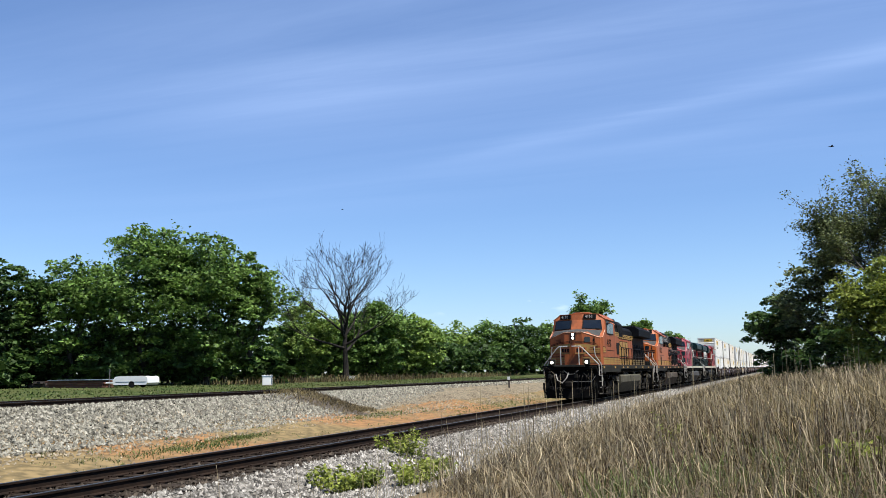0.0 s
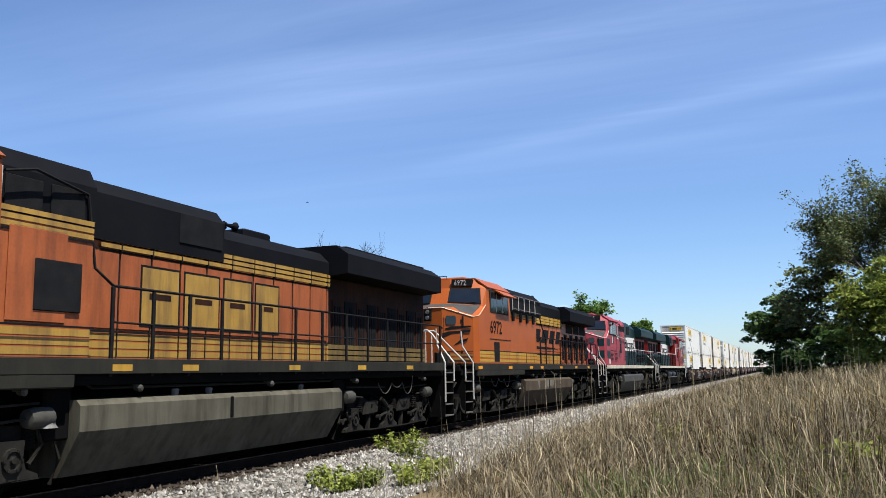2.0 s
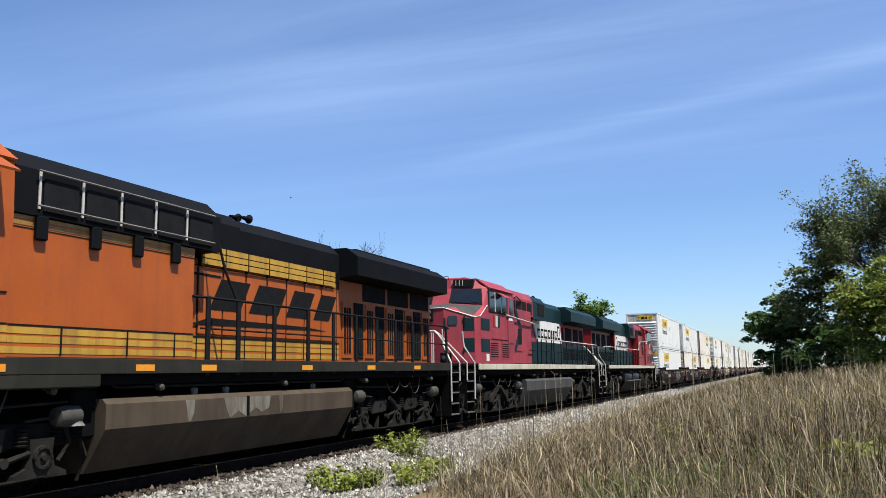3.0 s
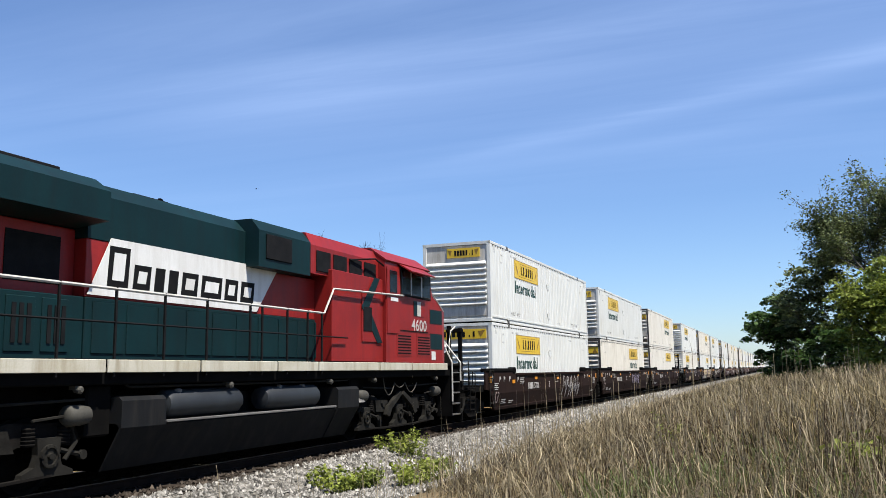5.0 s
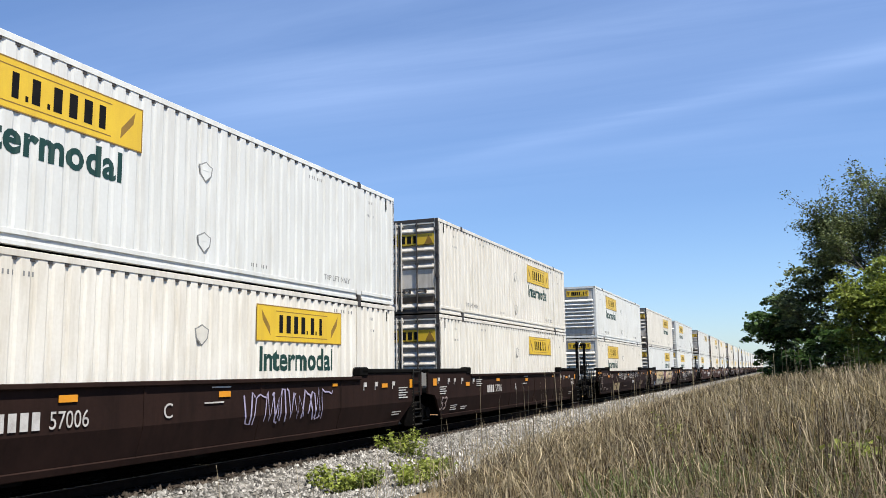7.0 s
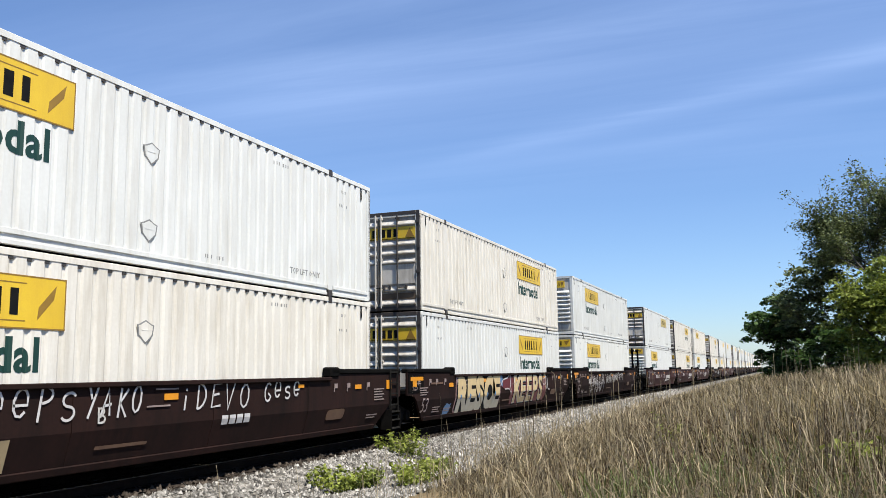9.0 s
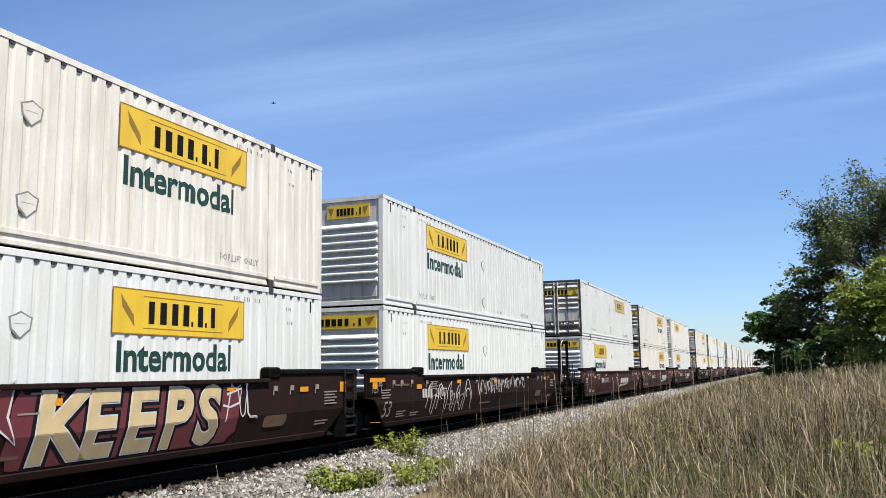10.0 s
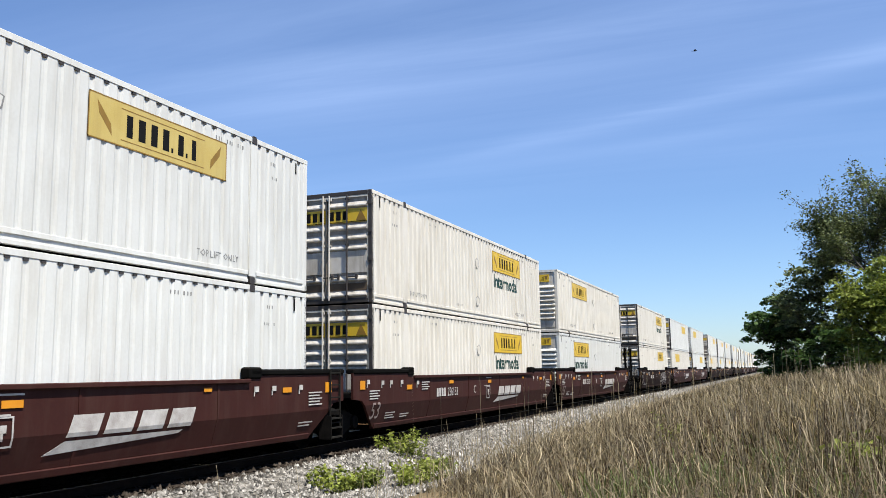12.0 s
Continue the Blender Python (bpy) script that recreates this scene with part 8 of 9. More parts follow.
    for i, (x, y, h, w) in enumerate(far):
        tree("green tree in the far belt of wood", x, y, h * 1.10, w, (LEAF, LEAF_LIGHT, LEAF, LEAF_DARK)[i % 4], seed=20 + i, leaf=0.60, count=5200, low=-0.05, lumps=90, group="far belt of trees")
    open_tree("tall open-crowned tree far along the line", 147.0, 30.2, 15.6, 3.0, LEAF, 40, 0.46, 4, "trees along the line", 0.5, 0.5, 0.145)
    open_tree("tall open-crowned tree far along the line", 178.0, 26.5, 13.4, 3.4, LEAF, 41, 0.5, 4, "trees along the line", 0.45, 0.45, 0.16)
    # the clump on the camera's side of the line
    g = "trees beside the bank"
    open_tree("tall thinly leaved tree with bare twigs at its top", 50.0, -6.3, 14.0, 5.6, LEAF_OLIVE, 50, 0.135, 26, g, 0.30)
    open_tree("tall thinly leaved tree with bare twigs at its top", 53.0, -7.2, 14.4, 8.0, LEAF_OLIVE, 51, 0.145, 26, g, 0.30)
    tree("dark green spreading tree beside the bank", 58.0, -0.3, 6.1, 5.4, LEAF_DARK, seed=52, leaf=0.22, count=11000, low=0.0, lumps=80, group=g)
    tree("olive green tree beside the bank", 55.0, -2.6, 8.6, 5.4, LEAF_OLIVE, seed=53, leaf=0.22, count=9000, low=0.05, lumps=70, group=g)
    tree("yellow-green young tree beside the bank", 38.5, -4.1, 6.0, 5.0, LEAF_YELLOW, seed=54, leaf=0.15, count=13000, low=0.0, lumps=80, group=g)
    tree("dark green shrub under the trees", 46.0, -2.6, 3.4, 5.4, LEAF_DARK, seed=55, leaf=0.2, count=8000, low=0.0, lumps=50, group=g)
    tree("low dark green shrub under the trees", 55.0, -0.1, 2.0, 3.2, LEAF_DARK, seed=56, leaf=0.18, count=5000, low=-0.05, lumps=40, name="shrub", group=g)
    bare_tree("leafless grey tree with a wide round head of fine twigs", 92.9, 49.0, 15.0, 9, 15)
    bare_tree("distant leafless tree standing over the wood", 139.0, 66.5, 14.0, 12, 9)


plant_trees()


def blades(points, heights, widths, lean, material, name, bend=0.35, curl=1.3):
    """Tapered, bent grass blades: three cross lines and a tip each."""
    n = len(points)
    w = RNG.uniform(0, 2 * np.pi, n)
    side = np.stack([np.cos(w), np.sin(w), np.zeros(n)], 1)
    q = RNG.uniform(0, 2 * np.pi, n)
    go = np.stack([np.cos(q), np.sin(q), np.zeros(n)], 1) * (lean * RNG.uniform(0.1, 1, n))[:, None]
    hz = heights[:, None]
    up = np.array([0, 0, 1.0])
    p0 = points
    p1 = points + up * hz * 0.5 + go * hz * 0.30
    q2 = q + RNG.normal(0, curl, n)
    go2 = np.stack([np.cos(q2), np.sin(q2), np.zeros(n)], 1) * (lean * RNG.uniform(0.1, 1, n))[:, None]
    p2 = points + up * hz * 0.92 + go * hz * 0.30 + go2 * hz * bend
    p3 = points + up * hz * (1.0 - 0.25 * bend) + go * hz * 0.35 + go2 * hz * (0.15 + bend * 2.0)
    ww = widths[:, None]
    v = np.stack([p0 - side * ww, p0 + side * ww, p1 + side * ww * 0.8, p1 - side * ww * 0.8, p2 + side * ww * 0.5, p2 - side * ww * 0.5, p3], 1).reshape(-1, 3)
    i = np.arange(n, dtype=np.int32)[:, None] * 7
    f = np.concatenate([i + [0, 1, 2], i + [0, 2, 3], i + [3, 2, 4], i + [3, 4, 5], i + [5, 4, 6]], 0)
    return mesh_of(name, v, f, material)


def bank_edge(x):
    """Where the dry grass of the bank gives way to the stones."""
    return np.interp(x, [0, 9, 13, 18, 24, 34, 50, 90, 150], [2.4, 3.6, 4.8, 5.9, 6.6, 7.0, 7.3, 7.5, 7.5])


def scatter(count, x0, x1, y0, y1, edge=0.7, keep=None):
    x = RNG.uniform(x0, x1, count); y = RNG.uniform(y0, y1, count)
    wob = np.array([noise.noise(Vector((a * 0.35, b * 0.35, 5.0))) for a, b in zip(x, y)])
    ok = y < bank_edge(x) + wob * edge + RNG.normal(0, 0.18, count)
    if keep is not None:
        ok &= keep(x, y, wob)
    x, y = x[ok], y[ok]
    z = np.array([ground_z(b) for b in y]) - 0.03
    return np.stack([x, y, z], 1)


def plant_bank():
    def fan(x, y, n):
        return (y > -0.20 * x - 1.0) & (x * x + y * y > 2.6)
    def lush(p):
        """The grass grows taller towards the back of the bank."""
        return np.interp(p[:, 1], [-3.5, 1.5], [1.45, 1.0]) * np.interp(p[:, 0], [5, 12], [0.85, 1.0])
    zones = [(26000, 1.2, 9, -4, 5.0, 0.0036, 0.60), (38000, 9, 22, -6, 8.5, 0.0058, 0.64), (40000, 22, 48, -9, 9.0, 0.0098, 0.66), (30000, 48, 110, -10, 9.0, 0.018, 0.66)]
    for i, (n, x0, x1, y0, y1, w, h) in enumerate(zones):
        p = scatter(n, x0, x1, y0, y1, keep=fan)
        k = len(p)
        clump = np.array([noise.noise(Vector((a * 0.5, b * 0.5, 1.0))) for a, b in p[:, :2]])
        thin = np.clip((bank_edge(p[:, 0]) - p[:, 1]) / 5.0, 0.28, 1)
        hh = h * RNG.uniform(0.45, 1.25, k) * (1 + 0.35 * clump) * thin * lush(p)
        me = blades(p, hh, w * RNG.uniform(0.6, 1.4, k), RNG.uniform(0.4, 3.2, k), DRY, "dry_grass", 0.40)
        tagged(part("dry_grass", me), "tall dry straw-coloured grass on the bank", "grass", kind="stuff")
        # green blades low among the straw
        g = scatter(n // 2, x0, x1, y0, y1, keep=lambda x, y, q: fan(x, y, q) & (q > 0.40 * (y - 0.4) - 0.22))
        k = len(g)
        me = blades(g, h * 0.78 * RNG.uniform(0.4, 1.1, k), w * 1.5 * RNG.uniform(0.6, 1.4, k), np.full(k, 0.9), TURF, "green_grass")
        tagged(part("green_grass", me), "fresh green grass among the dry straw", "grass", kind="stuff")
        # pale stalks that stand above the rest
        s = scatter(n // 5, x0, x1, y0, y1, keep=fan)
        k = len(s)
        thin = np.clip((bank_edge(s[:, 0]) - s[:, 1]) / 4.0, 0.4, 1)
        me = blades(s, h * RNG.uniform(0.55, 1.5, k) * thin * lush(s), w * 1.2 * RNG.uniform(0.6, 1.4, k), RNG.uniform(0.3, 1.7, k), STALK, "dry_stalks", 0.22)
        tagged(part("dry_stalks", me), "pale dry stalks standing above the grass", "grass", kind="stuff")
        # broken stalks that lie across the rest, and dark dead stems
        s = scatter(n // 9, x0, x1, y0, y1, keep=fan)
        k = len(s)
        s[:, 2] += RNG.uniform(0.0, 0.3, k)
        me = blades(s, h * RNG.uniform(0.25, 0.6, k), w * 1.35 * RNG.uniform(0.7, 1.3, k), RNG.uniform(1.5, 4.5, k), STALK, "broken_stalks", 0.2)
        tagged(part("broken_stalks", me), "broken pale stalks lying across the grass", "grass", kind="stuff")
        s = scatter(n // 4, x0, x1, y0, y1, keep=fan)
        k = len(s)
        thin = np.clip((bank_edge(s[:, 0]) - s[:, 1]) / 4.0, 0.4, 1)
        me = blades(s, h * RNG.uniform(0.6, 1.25, k) * thin * lush(s), w * 1.1 * RNG.uniform(0.7, 1.3, k), RNG.uniform(0.3, 1.4, k), DEAD, "dead_stems", 0.2)
        tagged(part("dead_stems", me), "dark dead stems among the dry grass", "grass", kind="stuff")
    # the bank goes on behind and beside
    p = scatter(18000, -14, 60, -16, 5.0, keep=lambda x, y, q: ~((y > -0.20 * x - 1.0) & (x > 1.2)) & (x * x + y * y > 3.0))
    k = len(p)
    me = blades(p, 0.6 * RNG.uniform(0.45, 1.25, k), 0.010 * RNG.uniform(0.6, 1.4, k), RNG.uniform(0.3, 2.4, k), DRY, "dry_grass")
    tagged(part("dry_grass", me), "tall dry straw-coloured grass on the bank", "grass", kind="stuff")
    # a few tall thin stalks above all others
    s = scatter(230, 6, 34, -4.5, 5.0, keep=fan)
    k = len(s)
    me = blades(s, RNG.uniform(0.9, 1.75, k), 0.0030 + s[:, 0] * 0.00018, RNG.uniform(0.05, 0.35, k), STALK, "tall_stalks", 0.08)
    tagged(part("tall_stalks", me), "tall thin pale stalks rising over the bank", "grass", kind="stuff")
    # thicker bent stems that cross over the rest close by
    s = scatter(150, 2.6, 13, -2.6, 3.6, keep=fan)
    k = len(s)
    me = blades(s, RNG.uniform(0.55, 1.15, k), 0.0016 + s[:, 0] * 0.00028, RNG.uniform(0.4, 1.7, k), STALK, "bent_stems", 0.30, 0.5)
    tagged(part("bent_stems", me), "bent pale stems crossing over the grass", "grass", kind="stuff")
    # loose stalks over the stones
    x = RNG.uniform(8, 60, 700); y = bank_edge(x) + np.abs(RNG.normal(0, 0.8, 700))
    ok = y < 9.0
    x, y = x[ok], y[ok]
    p = np.stack([x, y, np.array([ground_z(b) for b in y])], 1)
    k = len(p)
    me = blades(p, RNG.uniform(0.25, 0.85, k), np.full(k, 0.004) * (0.6 + p[:, 0] / 25), np.full(k, 0.6), STALK, "stray_stalks", 0.2)
    tagged(part("stray_stalks", me), "stray dry stalks rising between the stones", "grass", kind="stuff")


plant_bank()


def turf_beyond():
    n = 15000
    x = RNG.uniform(15, 130, n); y = 24.6 + RNG.uniform(0, 1, n) ** 1.4 * 36
    p = np.stack([x, y, np.array([ground_z(b) for b in y]) - 0.02], 1)
    me = blades(p, RNG.uniform(0.04, 0.13, n), np.full(n, 0.048), np.full(n, 1.4), TURF, "turf")
    tagged(part("turf", me), "green turf beyond the far track", "grass", kind="stuff")
    n = 4200
    x = RNG.uniform(66, 150, n); y = 47 + RNG.normal(0, 2.2, n) + (x - 60) * 0.02
    p = np.stack([x, y, np.array([ground_z(b) for b in y]) - 0.02], 1)
    me = blades(p, RNG.uniform(0.3, 1.1, n) * RNG.uniform(0.4, 1, n), np.full(n, 0.028), np.full(n, 0.6), DRY, "tall_grass")
    tagged(part("tall_grass", me), "tall dry grass at the edge of the wood", "grass", kind="stuff")
    # thin green tufts on the dirt between the tracks
    c = np.stack([RNG.uniform(14, 75, 300), RNG.choice([13.7, 14.0, 14.3, 15.9], 300) + RNG.normal(0, 0.4, 300)], 1)
    p = np.repeat(c, 14, 0) + RNG.normal(0, 0.14, (300 * 14, 2))
    p = np.stack([p[:, 0], p[:, 1], np.array([ground_z(b) for b in p[:, 1]])], 1)
    q = np.concatenate([np.stack([RNG.normal(a, b, 900), RNG.normal(y0, d, 900)], 1) for a, b, y0, d in ((19.5, 1.3, 15.1, 0.22), (22.5, 1.0, 15.4, 0.15), (33.0, 2.0, 16.1, 0.25), (47.0, 4.0, 15.2, 0.5), (58.0, 5.0, 15.0, 0.5))])
    q = np.stack([q[:, 0], q[:, 1], np.array([ground_z(b) for b in q[:, 1]])], 1)
    p = np.concatenate([p, q])
    me = blades(p, RNG.uniform(0.02, 0.09, len(p)), np.full(len(p), 0.012), np.full(len(p), 2.0), TURF, "dirt_tufts")
    tagged(part("dirt_tufts", me), "low green tufts on the orange dirt", "grass", kind="stuff")


turf_beyond()


def weed(label, x, y, z, size, n, seed, tall=0.6, leaf=0.085):
    """A leafy weed: several stems with pointed leaves along them."""
    rng = random.Random(seed)
    t = thing("weed", label, "plant", "weeds on the stones")
    t.location = (x, y, z)
    stems, pts = Build(), []
    for k in range(n):
        w = rng.uniform(0, 6.28)
        r = size * math.sqrt(rng.uniform(0, 1))
        a = Vector((math.cos(w) * r * 0.75, math.sin(w) * r * 0.75, 0))
        top = a + Vector((math.cos(w) * r * 0.35 + rng.gauss(0, 0.05), math.sin(w) * r * 0.35, tall * rng.uniform(0.5, 1.1)))
        stems.tube([a, a.lerp(top, 0.5) + Vector((0, 0, 0.03)), top], [0.006, 0.005, 0.003], 4)
        for i in range(24):
            q = a.lerp(top, 0.15 + 0.85 * i / 23)
            pts.append(tuple(q + Vector((rng.gauss(0, 0.06), rng.gauss(0, 0.06), rng.gauss(0, 0.03)))))
    part("stems", stems, WEED, t)
    tagged(part("leaves", leaves(np.array(pts), leaf, WEED, "leaves", 0.7), None, t), kind="stuff")


weed("bright green leafy weed growing in the stones", 19.3, 8.65, -0.44, 0.62, 34, 1, 0.62)
weed("bright green leafy weed growing in the stones", 14.6, 7.75, -0.55, 0.62, 44, 2, 0.42)
weed("bright green leafy weed growing in the stones", 14.3, 6.05, -0.45, 0.55, 40, 3, 0.50)
weed("bright green leafy weed at the grass edge", 16.9, 6.9, -0.50, 0.45, 22, 4, 0.35)
weed("green leafy weed in the dry grass", 15.0, 1.8, 0.15, 0.28, 14, 5, 0.6, 0.05)
weed("green leafy weed in the dry grass", 20.0, 2.4, 0.10, 0.35, 10, 6, 0.55, 0.055)
weed("green leafy weed in the dry grass", 9.0, -0.6, 0.42, 0.35, 26, 7, 0.55)

# ---------------------------------------------------------------- loose stones of the ballast


def stones(name, label, count, x0, x1, y0, y1, top, size, material=STONE, bias=1.0, within=None):
    """Sharp-edged stones with jittered corners; their lower halves are sunk in the bed."""
    x = x0 + (x1 - x0) * RNG.uniform(0, 1, count) ** bias
    y = RNG.uniform(y0, y1, count)
    if within:
        ok = within(x + RNG.normal(0, 1.5, count), y)
        x, y = x[ok], y[ok]
        count = len(x)
    z = np.array([top(b) for b in y])
    s = size * RNG.uniform(0.55, 1.35, count)
    base = np.array([(1, 0, 0), (0, 1, 0), (-1, 0, 0), (0, -1, 0), (0.1, 0, 0.95)], float)
    v = base[None] * s[:, None, None] * RNG.uniform(0.65, 1.25, (count, 5, 1)) + RNG.normal(0, 0.26, (count, 5, 3)) * s[:, None, None]
    v[:, :4, 2] -= 0.30 * s[:, None]
    w = RNG.uniform(0, 6.28, count)
    c, d = np.cos(w)[:, None], np.sin(w)[:, None]
    v = np.stack([v[:, :, 0] * c - v[:, :, 1] * d, v[:, :, 0] * d + v[:, :, 1] * c, v[:, :, 2]], 2)
    v += np.stack([x, y, z + s * 0.18], 1)[:, None, :]
    i = np.arange(count, dtype=np.int32)[:, None] * 5
    f = np.concatenate([i + k for k in ([0, 1, 4], [1, 2, 4], [2, 3, 4], [3, 0, 4])], 0)
    tagged(part(name, mesh_of(name, v.reshape(-1, 3), f, material)), label, "gravel", kind="stuff")


def near_bed(y):
    return float(np.interp(y, [5.0, 7.7, 8.4, 8.95, 9.4, 9.6, 9.7, 12.45, 13.4], [ground_z(5.0), -0.56, -0.36, -0.215, -0.17, -0.17, -0.215, -0.215, -0.47]))


def far_bed(y):
    return float(np.interp(y, [15.5, 16.7, 18.1, 19.45, 22.5], [ground_z(15.5), -0.08, 0.35, 0.75, 0.75]))


stones("ballast_stones", "pale grey crushed stones beside the near track", 25000, 7, 31, 5.2, 9.20, near_bed, 0.036, bias=1.25)
stones("ballast_stones", "pale grey crushed stones beside the near track", 11000, 31, 80, 6.4, 9.15, near_bed, 0.055)
stones("ballast_stones", "oil-darkened stones between the near rails", 9000, 9, 45, 9.05, 12.6, near_bed, 0.035, STONE_DARK)
stones("ballast_stones", "dusty stones at the dirt strip", 2200, 9, 60, 12.5, 13.5, near_bed, 0.035, STONE_TAN)
stones("ballast_stones", "small stones strewn over the dirt strip", 3500, 9, 60, 13.2, 16.4, lambda y: ground_z(y) + 0.0, 0.020, STONE_TAN)
stones("ballast_stones", "grey crushed stones of the far embankment", 22000, 12, 48, 16.3, 20.2, lambda y: far_bed(y) + 0.03, 0.045, STONE_FAR, 1.2, lambda x, y: x < 27 + (y - 16.2) * 8.0)
stones("ballast_stones", "grey crushed stones along the far rails", 4000, 40, 90, 19.0, 20.2, lambda y: far_bed(y) + 0.03, 0.055, STONE_FAR)
stones("ballast_stones", "dusty stones at the foot of the far embankment", 6000, 12, 60, 15.6, 18.6, lambda y: far_bed(y) + 0.02, 0.038, STONE_TAN, 1.3)

# ---------------------------------------------------------------- small things beyond the tracks and birds
RUST = mat("rusty_steel_beams", (0.16, 0.06, 0.032), (0.085, 0.035, 0.022), 0.85, scale=2, bump=0.3, random_value=0.3)
GLOSS_WHITE = mat("white_gel_coat", (0.80, 0.81, 0.80), (0.72, 0.73, 0.72), 0.3, scale=1, bump=0)
DARK_WOOD = mat("charred_dark_ties", (0.025, 0.020, 0.018), (0.045, 0.035, 0.03), 0.9, scale=3, bump=0.3)
BLUE_GREY = mat("blue_grey_cover", (0.16, 0.22, 0.28), (0.12, 0.16, 0.2), 0.6, scale=2, bump=0.1)


def beam_stack():
    """A long low stack of rusty beams under a blue-grey cover, on the turf beyond the far track."""
    t = thing("beam_stack", "long low stack of rusty steel beams with a grey cover", "stack")
    a, e = Vector((55.9, 51.3, 0)), Vector((56.6, 58.0, 0))
    d = (e - a).normalized()
    t.matrix_basis = pose(a.x, a.y, ground_z(a.y), 0, 0, math.degrees(math.atan2(d.y, d.x)))
    n = (e - a).length
    for r in range(4):
        for k in range(3):
            o = random.uniform(-0.25, 0.25)
            part("beam", Build().box(o, n + o, -0.5 + k * 0.34, -0.2 + k * 0.34, r * 0.15, r * 0.15 + 0.13, 0.015), RUST, t)
    part("cover", Build().box(-0.1, n * 0.97, -0.6, 0.6, 0.61, 0.68, 0.02), BLUE_GREY, t, "blue-grey cover sheet")
    t2 = thing("tie_heap", "low heap of old dark railway ties", "heap")
    t2.matrix_basis = pose(56.9, 59.3, ground_z(59.3), 0, 0, 88)
    for k in range(14):
        b = Build().box(-1.2, 1.2, -0.11, 0.11, 0, 0.18, 0.015)
        p = part("old_tie", b, DARK_WOOD, t2)
        p.matrix_basis = pose(random.uniform(-0.7, 0.9), random.uniform(-0.5, 0.5), 0.02 + 0.17 * (k // 5), random.uniform(-3, 3), 0, random.uniform(-25, 25))


def white_boat():
    """A low white hull-like body beside the stack."""
    t = thing("white_trailer", "low white covered trailer parked by the beams", "trailer")
    t.matrix_basis = pose(55.7, 48.2, ground_z(48.2), 0, 0, -80)
    part("body", Build().prism([(-1.5, 0.22), (1.35, 0.22), (1.5, 0.38), (1.45, 0.80), (1.25, 0.90), (-0.9, 0.92), (-1.35, 0.86), (-1.55, 0.6)], -0.9, 0.9, "y"), GLOSS_WHITE, t)
    part("side_band", Build().box(-1.3, 1.35, -0.915, 0.915, 0.44, 0.47), INK, t)
    part("tongue", Build().box(-2.7, -1.5, -0.06, 0.06, 0.34, 0.44, 0.01), GLOSS_WHITE, t)
    part("post", Build().tube([(-2.4, 0, 0.0), (-2.4, 0, 1.5)], 0.04, 6), STEEL, t)
    for o in (-1, 1):
        part("wheel", Build().lathe([(o * 0.72, 0.1), (o * 0.74, 0.26), (o * 0.9, 0.26), (o * 0.91, 0.12)], (0.1, 0, 0.26), "y", 16), RUBBER, t)


def cabinet(x, y, w, d, h, label):
    t = thing("signal_cabinet", label, "cabinet")
    t.matrix_basis = pose(x, y, ground_z(y) - 0.05, 0, 0, 25)
    part("housing", Build().box(-w, w, -d, d, 0.1, h, 0.03), GLOSS_WHITE, t)
    part("door", Build().box(-w * 0.85, w * 0.1, -d - 0.02, -d, 0.2, h * 0.8, 0.01), BLUE_GREY, t, "blue-grey door")
    part("roof", Build().box(-w - 0.05, w + 0.05, -d - 0.05, d + 0.05, h, h + 0.06, 0.02), GLOSS_WHITE, t)
    part("plinth", Build().box(-w, w, -d, d, -0.1, 0.1), STONE_TAN, t)


def marker_post():
    t = thing("marker_post", "short dark post with a white plate by the embankment", "post")
    t.matrix_basis = pose(59.9, 18.4, ground_z(18.4) - 0.05)
    part("stake", Build().box(-0.05, 0.05, -0.05, 0.05, 0, 1.0, 0.01), DARK_WOOD, t)
    part("plate", Build().box(-0.07, -0.055, -0.10, 0.10, 0.75, 0.98, 0.004), GLOSS_WHITE, t)


def bird(label, span):
    t = thing("bird", label, "bird")
    b = Build().lathe([(-0.5 * span * 0.6, 0.01), (-0.42 * span * 0.6, 0.035 * span), (-0.1 * span, 0.07 * span), (0.15 * span, 0.05 * span), (0.3 * span, 0.01)], (0, 0, 0), "x", 8)
    part("body", b, INK, t, smooth=True)
    for o in (-1, 1):
        part("wing", Build().add([(-0.12 * span, 0, 0.02), (0.10 * span, 0, 0.02), (0.02 * span, o * 0.28 * span, 0.13 * span), (-0.10 * span, o * 0.28 * span, 0.13 * span), (0.06 * span, o * 0.5 * span, 0.07 * span),
                                  (-0.12 * span, 0, 0.0), (0.10 * span, 0, 0.0), (0.02 * span, o * 0.28 * span, 0.11 * span), (-0.10 * span, o * 0.28 * span, 0.11 * span)],
                                 [(0, 1, 2, 3), (3, 2, 4), (5, 8, 7, 6), (8, 4, 7), (0, 3, 8, 5), (1, 6, 7, 2), (3, 4, 8), (2, 7, 4)]), INK, t)
    part("tail", Build().prism([(0.2 * span, -0.02), (0.42 * span, -0.07 * span), (0.42 * span, 0.07 * span), (0.2 * span, 0.02)], -0.006, 0.006, "z"), INK, t)
    return t


beam_stack()
white_boat()
cabinet(60.2, 38.9, 0.45, 0.35, 0.85, "small white signal cabinet with a blue-grey door")
cabinet(95.6, 49.6, 0.7, 0.4, 0.55, "low white equipment cabinet in tall grass")
marker_post()


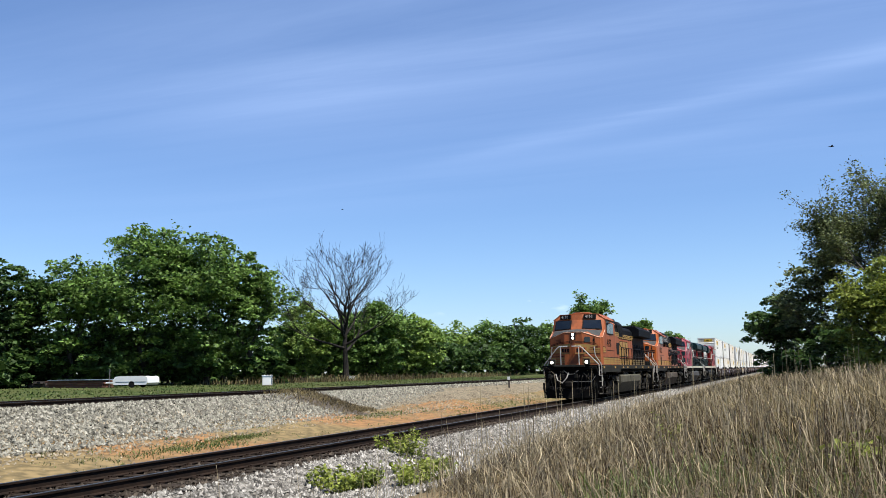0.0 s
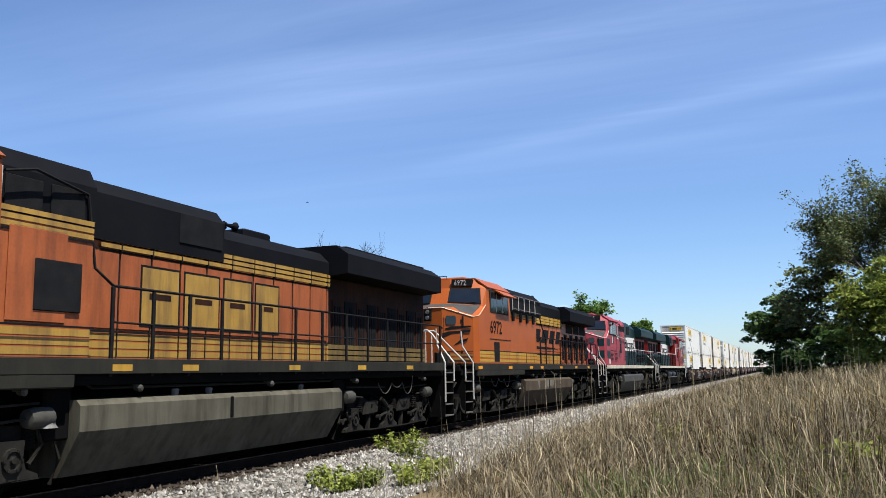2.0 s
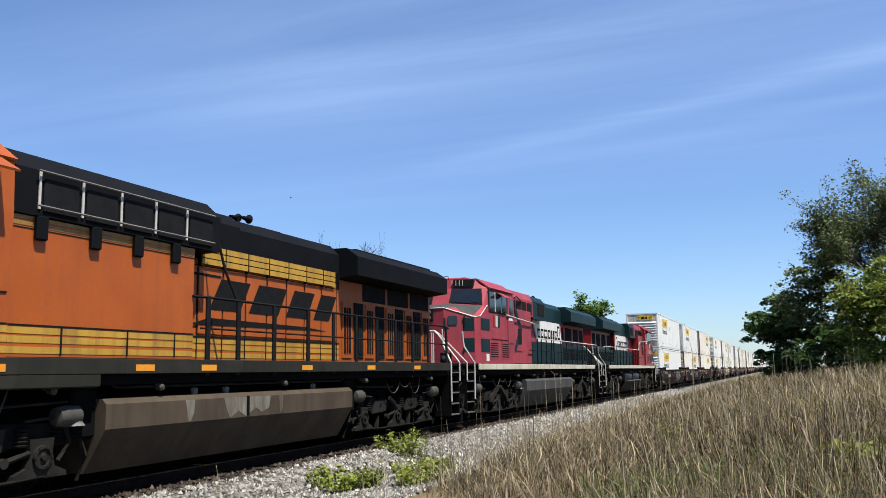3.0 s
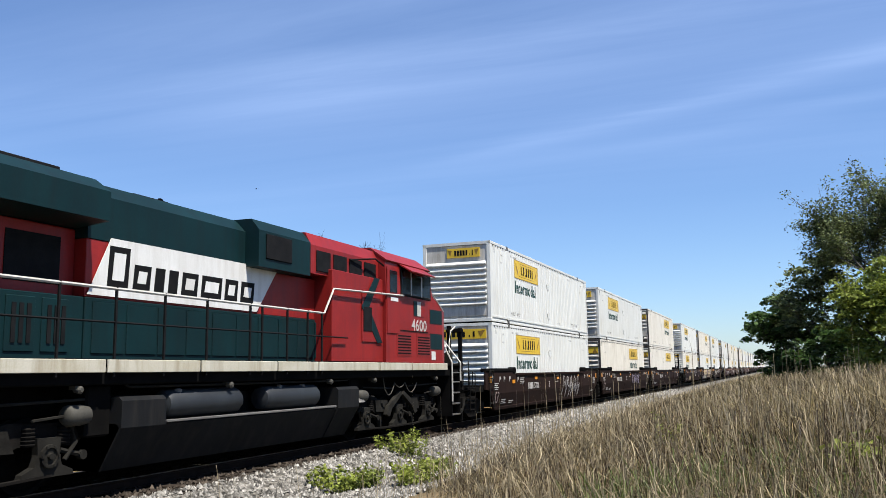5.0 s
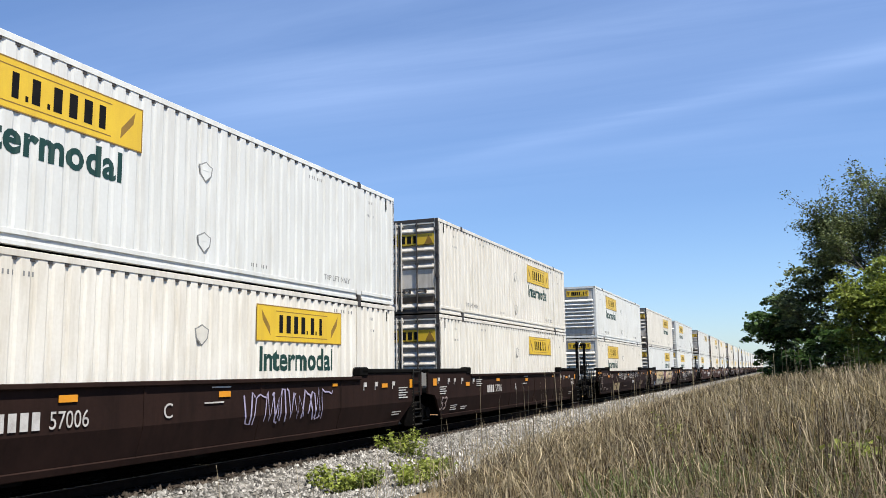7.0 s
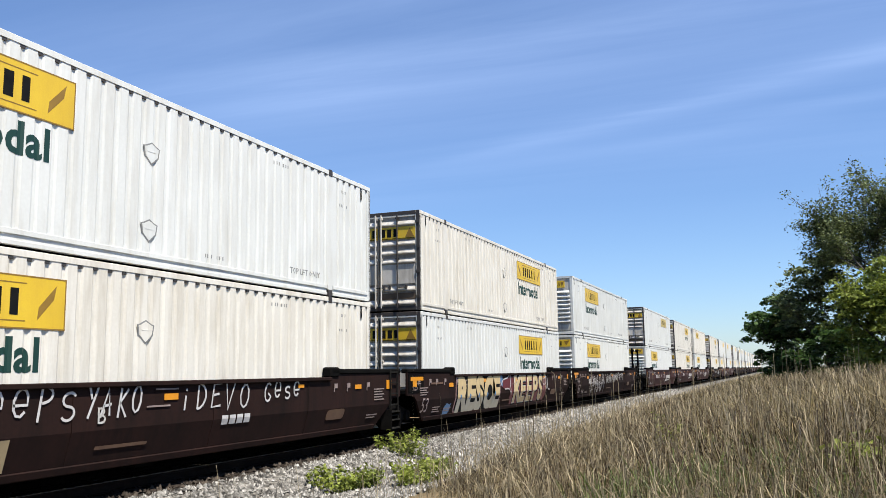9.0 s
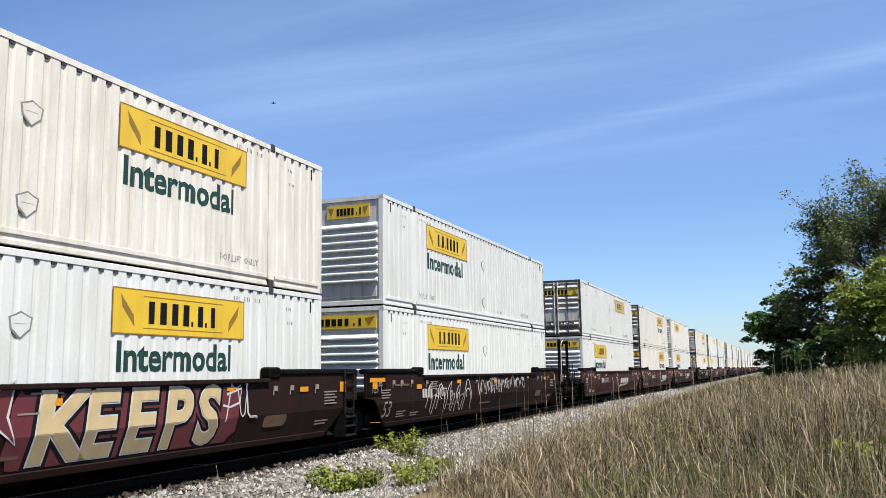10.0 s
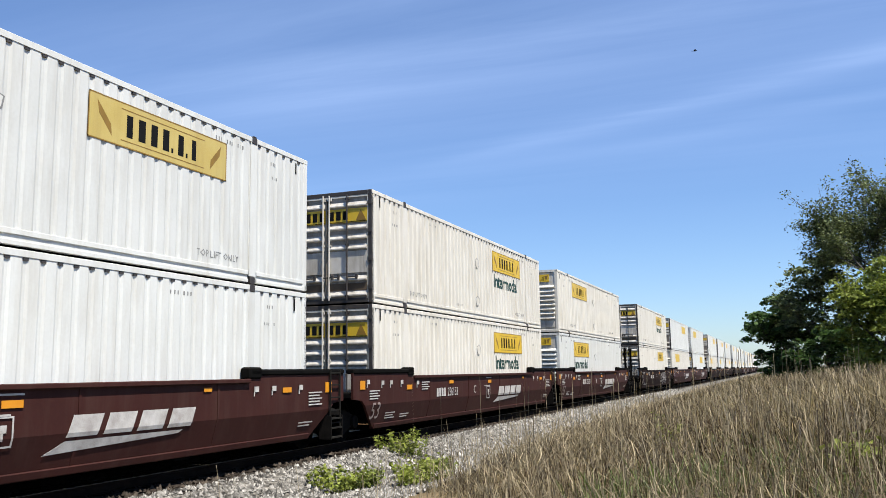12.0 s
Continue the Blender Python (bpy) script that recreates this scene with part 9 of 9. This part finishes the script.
def gravel_ramp():
    """A low ramp of dark fine gravel running down the embankment."""
    v, f = [], []
    for i in range(15):
        u = i / 14
        for j in range(9):
            w = j / 8 - 0.5
            x, y = 32.9 - u * 1.2 + w * (1.3 + 1.9 * u), 16.2 + u * 3.3
            hump = 0.22 * (1 - (2 * w) ** 2) * math.sin(math.pi * min(1, max(0, u * 0.9 + 0.08)))
            v.append((x, y, far_bed(y) - 0.02 + hump + noise.noise(Vector((x, y, 0)) * 2) * 0.03))
    for i in range(14):
        for j in range(8):
            f.append((i * 9 + j, i * 9 + j + 1, (i + 1) * 9 + j + 1, (i + 1) * 9 + j))
    g = part("gravel_ramp", Build().add(v, f), FINE_GRAVEL, None, smooth=True)
    tagged(g, "low ramp of dark fine gravel on the embankment", "gravel", kind="structure")


FINE_GRAVEL = mat("dark_fine_gravel", (0.11, 0.092, 0.072), (0.055, 0.047, 0.038), 0.95, scale=6, fine=40, bump=0.8)
gravel_ramp()


def ramp_stones():
    n = 3200
    u, w = RNG.uniform(0, 1, n), RNG.normal(0, 0.2, n)
    x, y = 32.9 - u * 1.2 + w * (2.2 + 3.4 * u), 16.2 + u * 3.3
    p = np.stack([x, y, np.array([far_bed(b) for b in y]) + 0.22 * (1 - np.clip(np.abs(w) * 2, 0, 1) ** 2)], 1)
    me = blades(p, RNG.uniform(0.04, 0.17, n), np.full(n, 0.010), np.full(n, 1.6), DRY, "ramp_weeds")
    tagged(part("ramp_weeds", me), "thin brown growth on the gravel ramp", "grass", kind="stuff")


ramp_stones()
BIRDS = [
    (bird("small dark bird gliding high over the train", 0.5), [(0.0, (20.0, 90.0, 24.0)), (9.0, (44.0, 39.0, 16.0)), (10.0, (48.1, 30.9, 19.8)), (10.5, (49.8, 26.8, 21.6)), (11.0, (51.9, 21.2, 22.9)), (11.5, (54.5, 13.4, 22.9)), (12.0, (56.2, 4.0, 22.2))]),
    (bird("small dark bird flying past the treetop", 0.55), [(0.0, (58.3, -3.8, 15.4)), (0.5, (59.3, -9.5, 17.0)), (1.0, (60.0, -16.0, 18.5)), (12.0, (70.0, -120.0, 40.0))]),
    (bird("distant dark bird high in the sky", 0.75), [(0.0, (130.0, 69.3, 29.8)), (0.5, (129.2, 70.6, 30.3)), (1.0, (128.5, 71.7, 30.6)), (1.5, (127.7, 73.1, 30.7)), (2.5, (126.1, 75.6, 31.3)), (12.0, (110.0, 99.0, 37.0))]),
]

# ---------------------------------------------------------------- what moves


def motions():
    turned_things = set()
    for ob, s, height, turned in MOVES:
        walk(ob, rows_for(s, height, turned))
        if turned:
            turned_things.add(ob.name)
    for ob, path in BIRDS:
        rows = []
        for i, (t, p) in enumerate(path):
            a, b = (path[i - 1][1], p) if i else (p, path[1][1])
            rows.append((t, pose(*p, 0, 0, math.degrees(math.atan2(b[1] - a[1], b[0] - a[0])) + 180)))
        walk(ob, rows)
    # wheels roll without slipping
    for ob, x, r in WHEELS:
        way = 1 if ob.parent.name in turned_things else -1
        walk(ob, [(k / FPS, pose(x, 0, r, 0, math.degrees(way * SPEED * k / FPS / r) % 360, 0)) for k in range(12 * FPS + 1)])


motions()
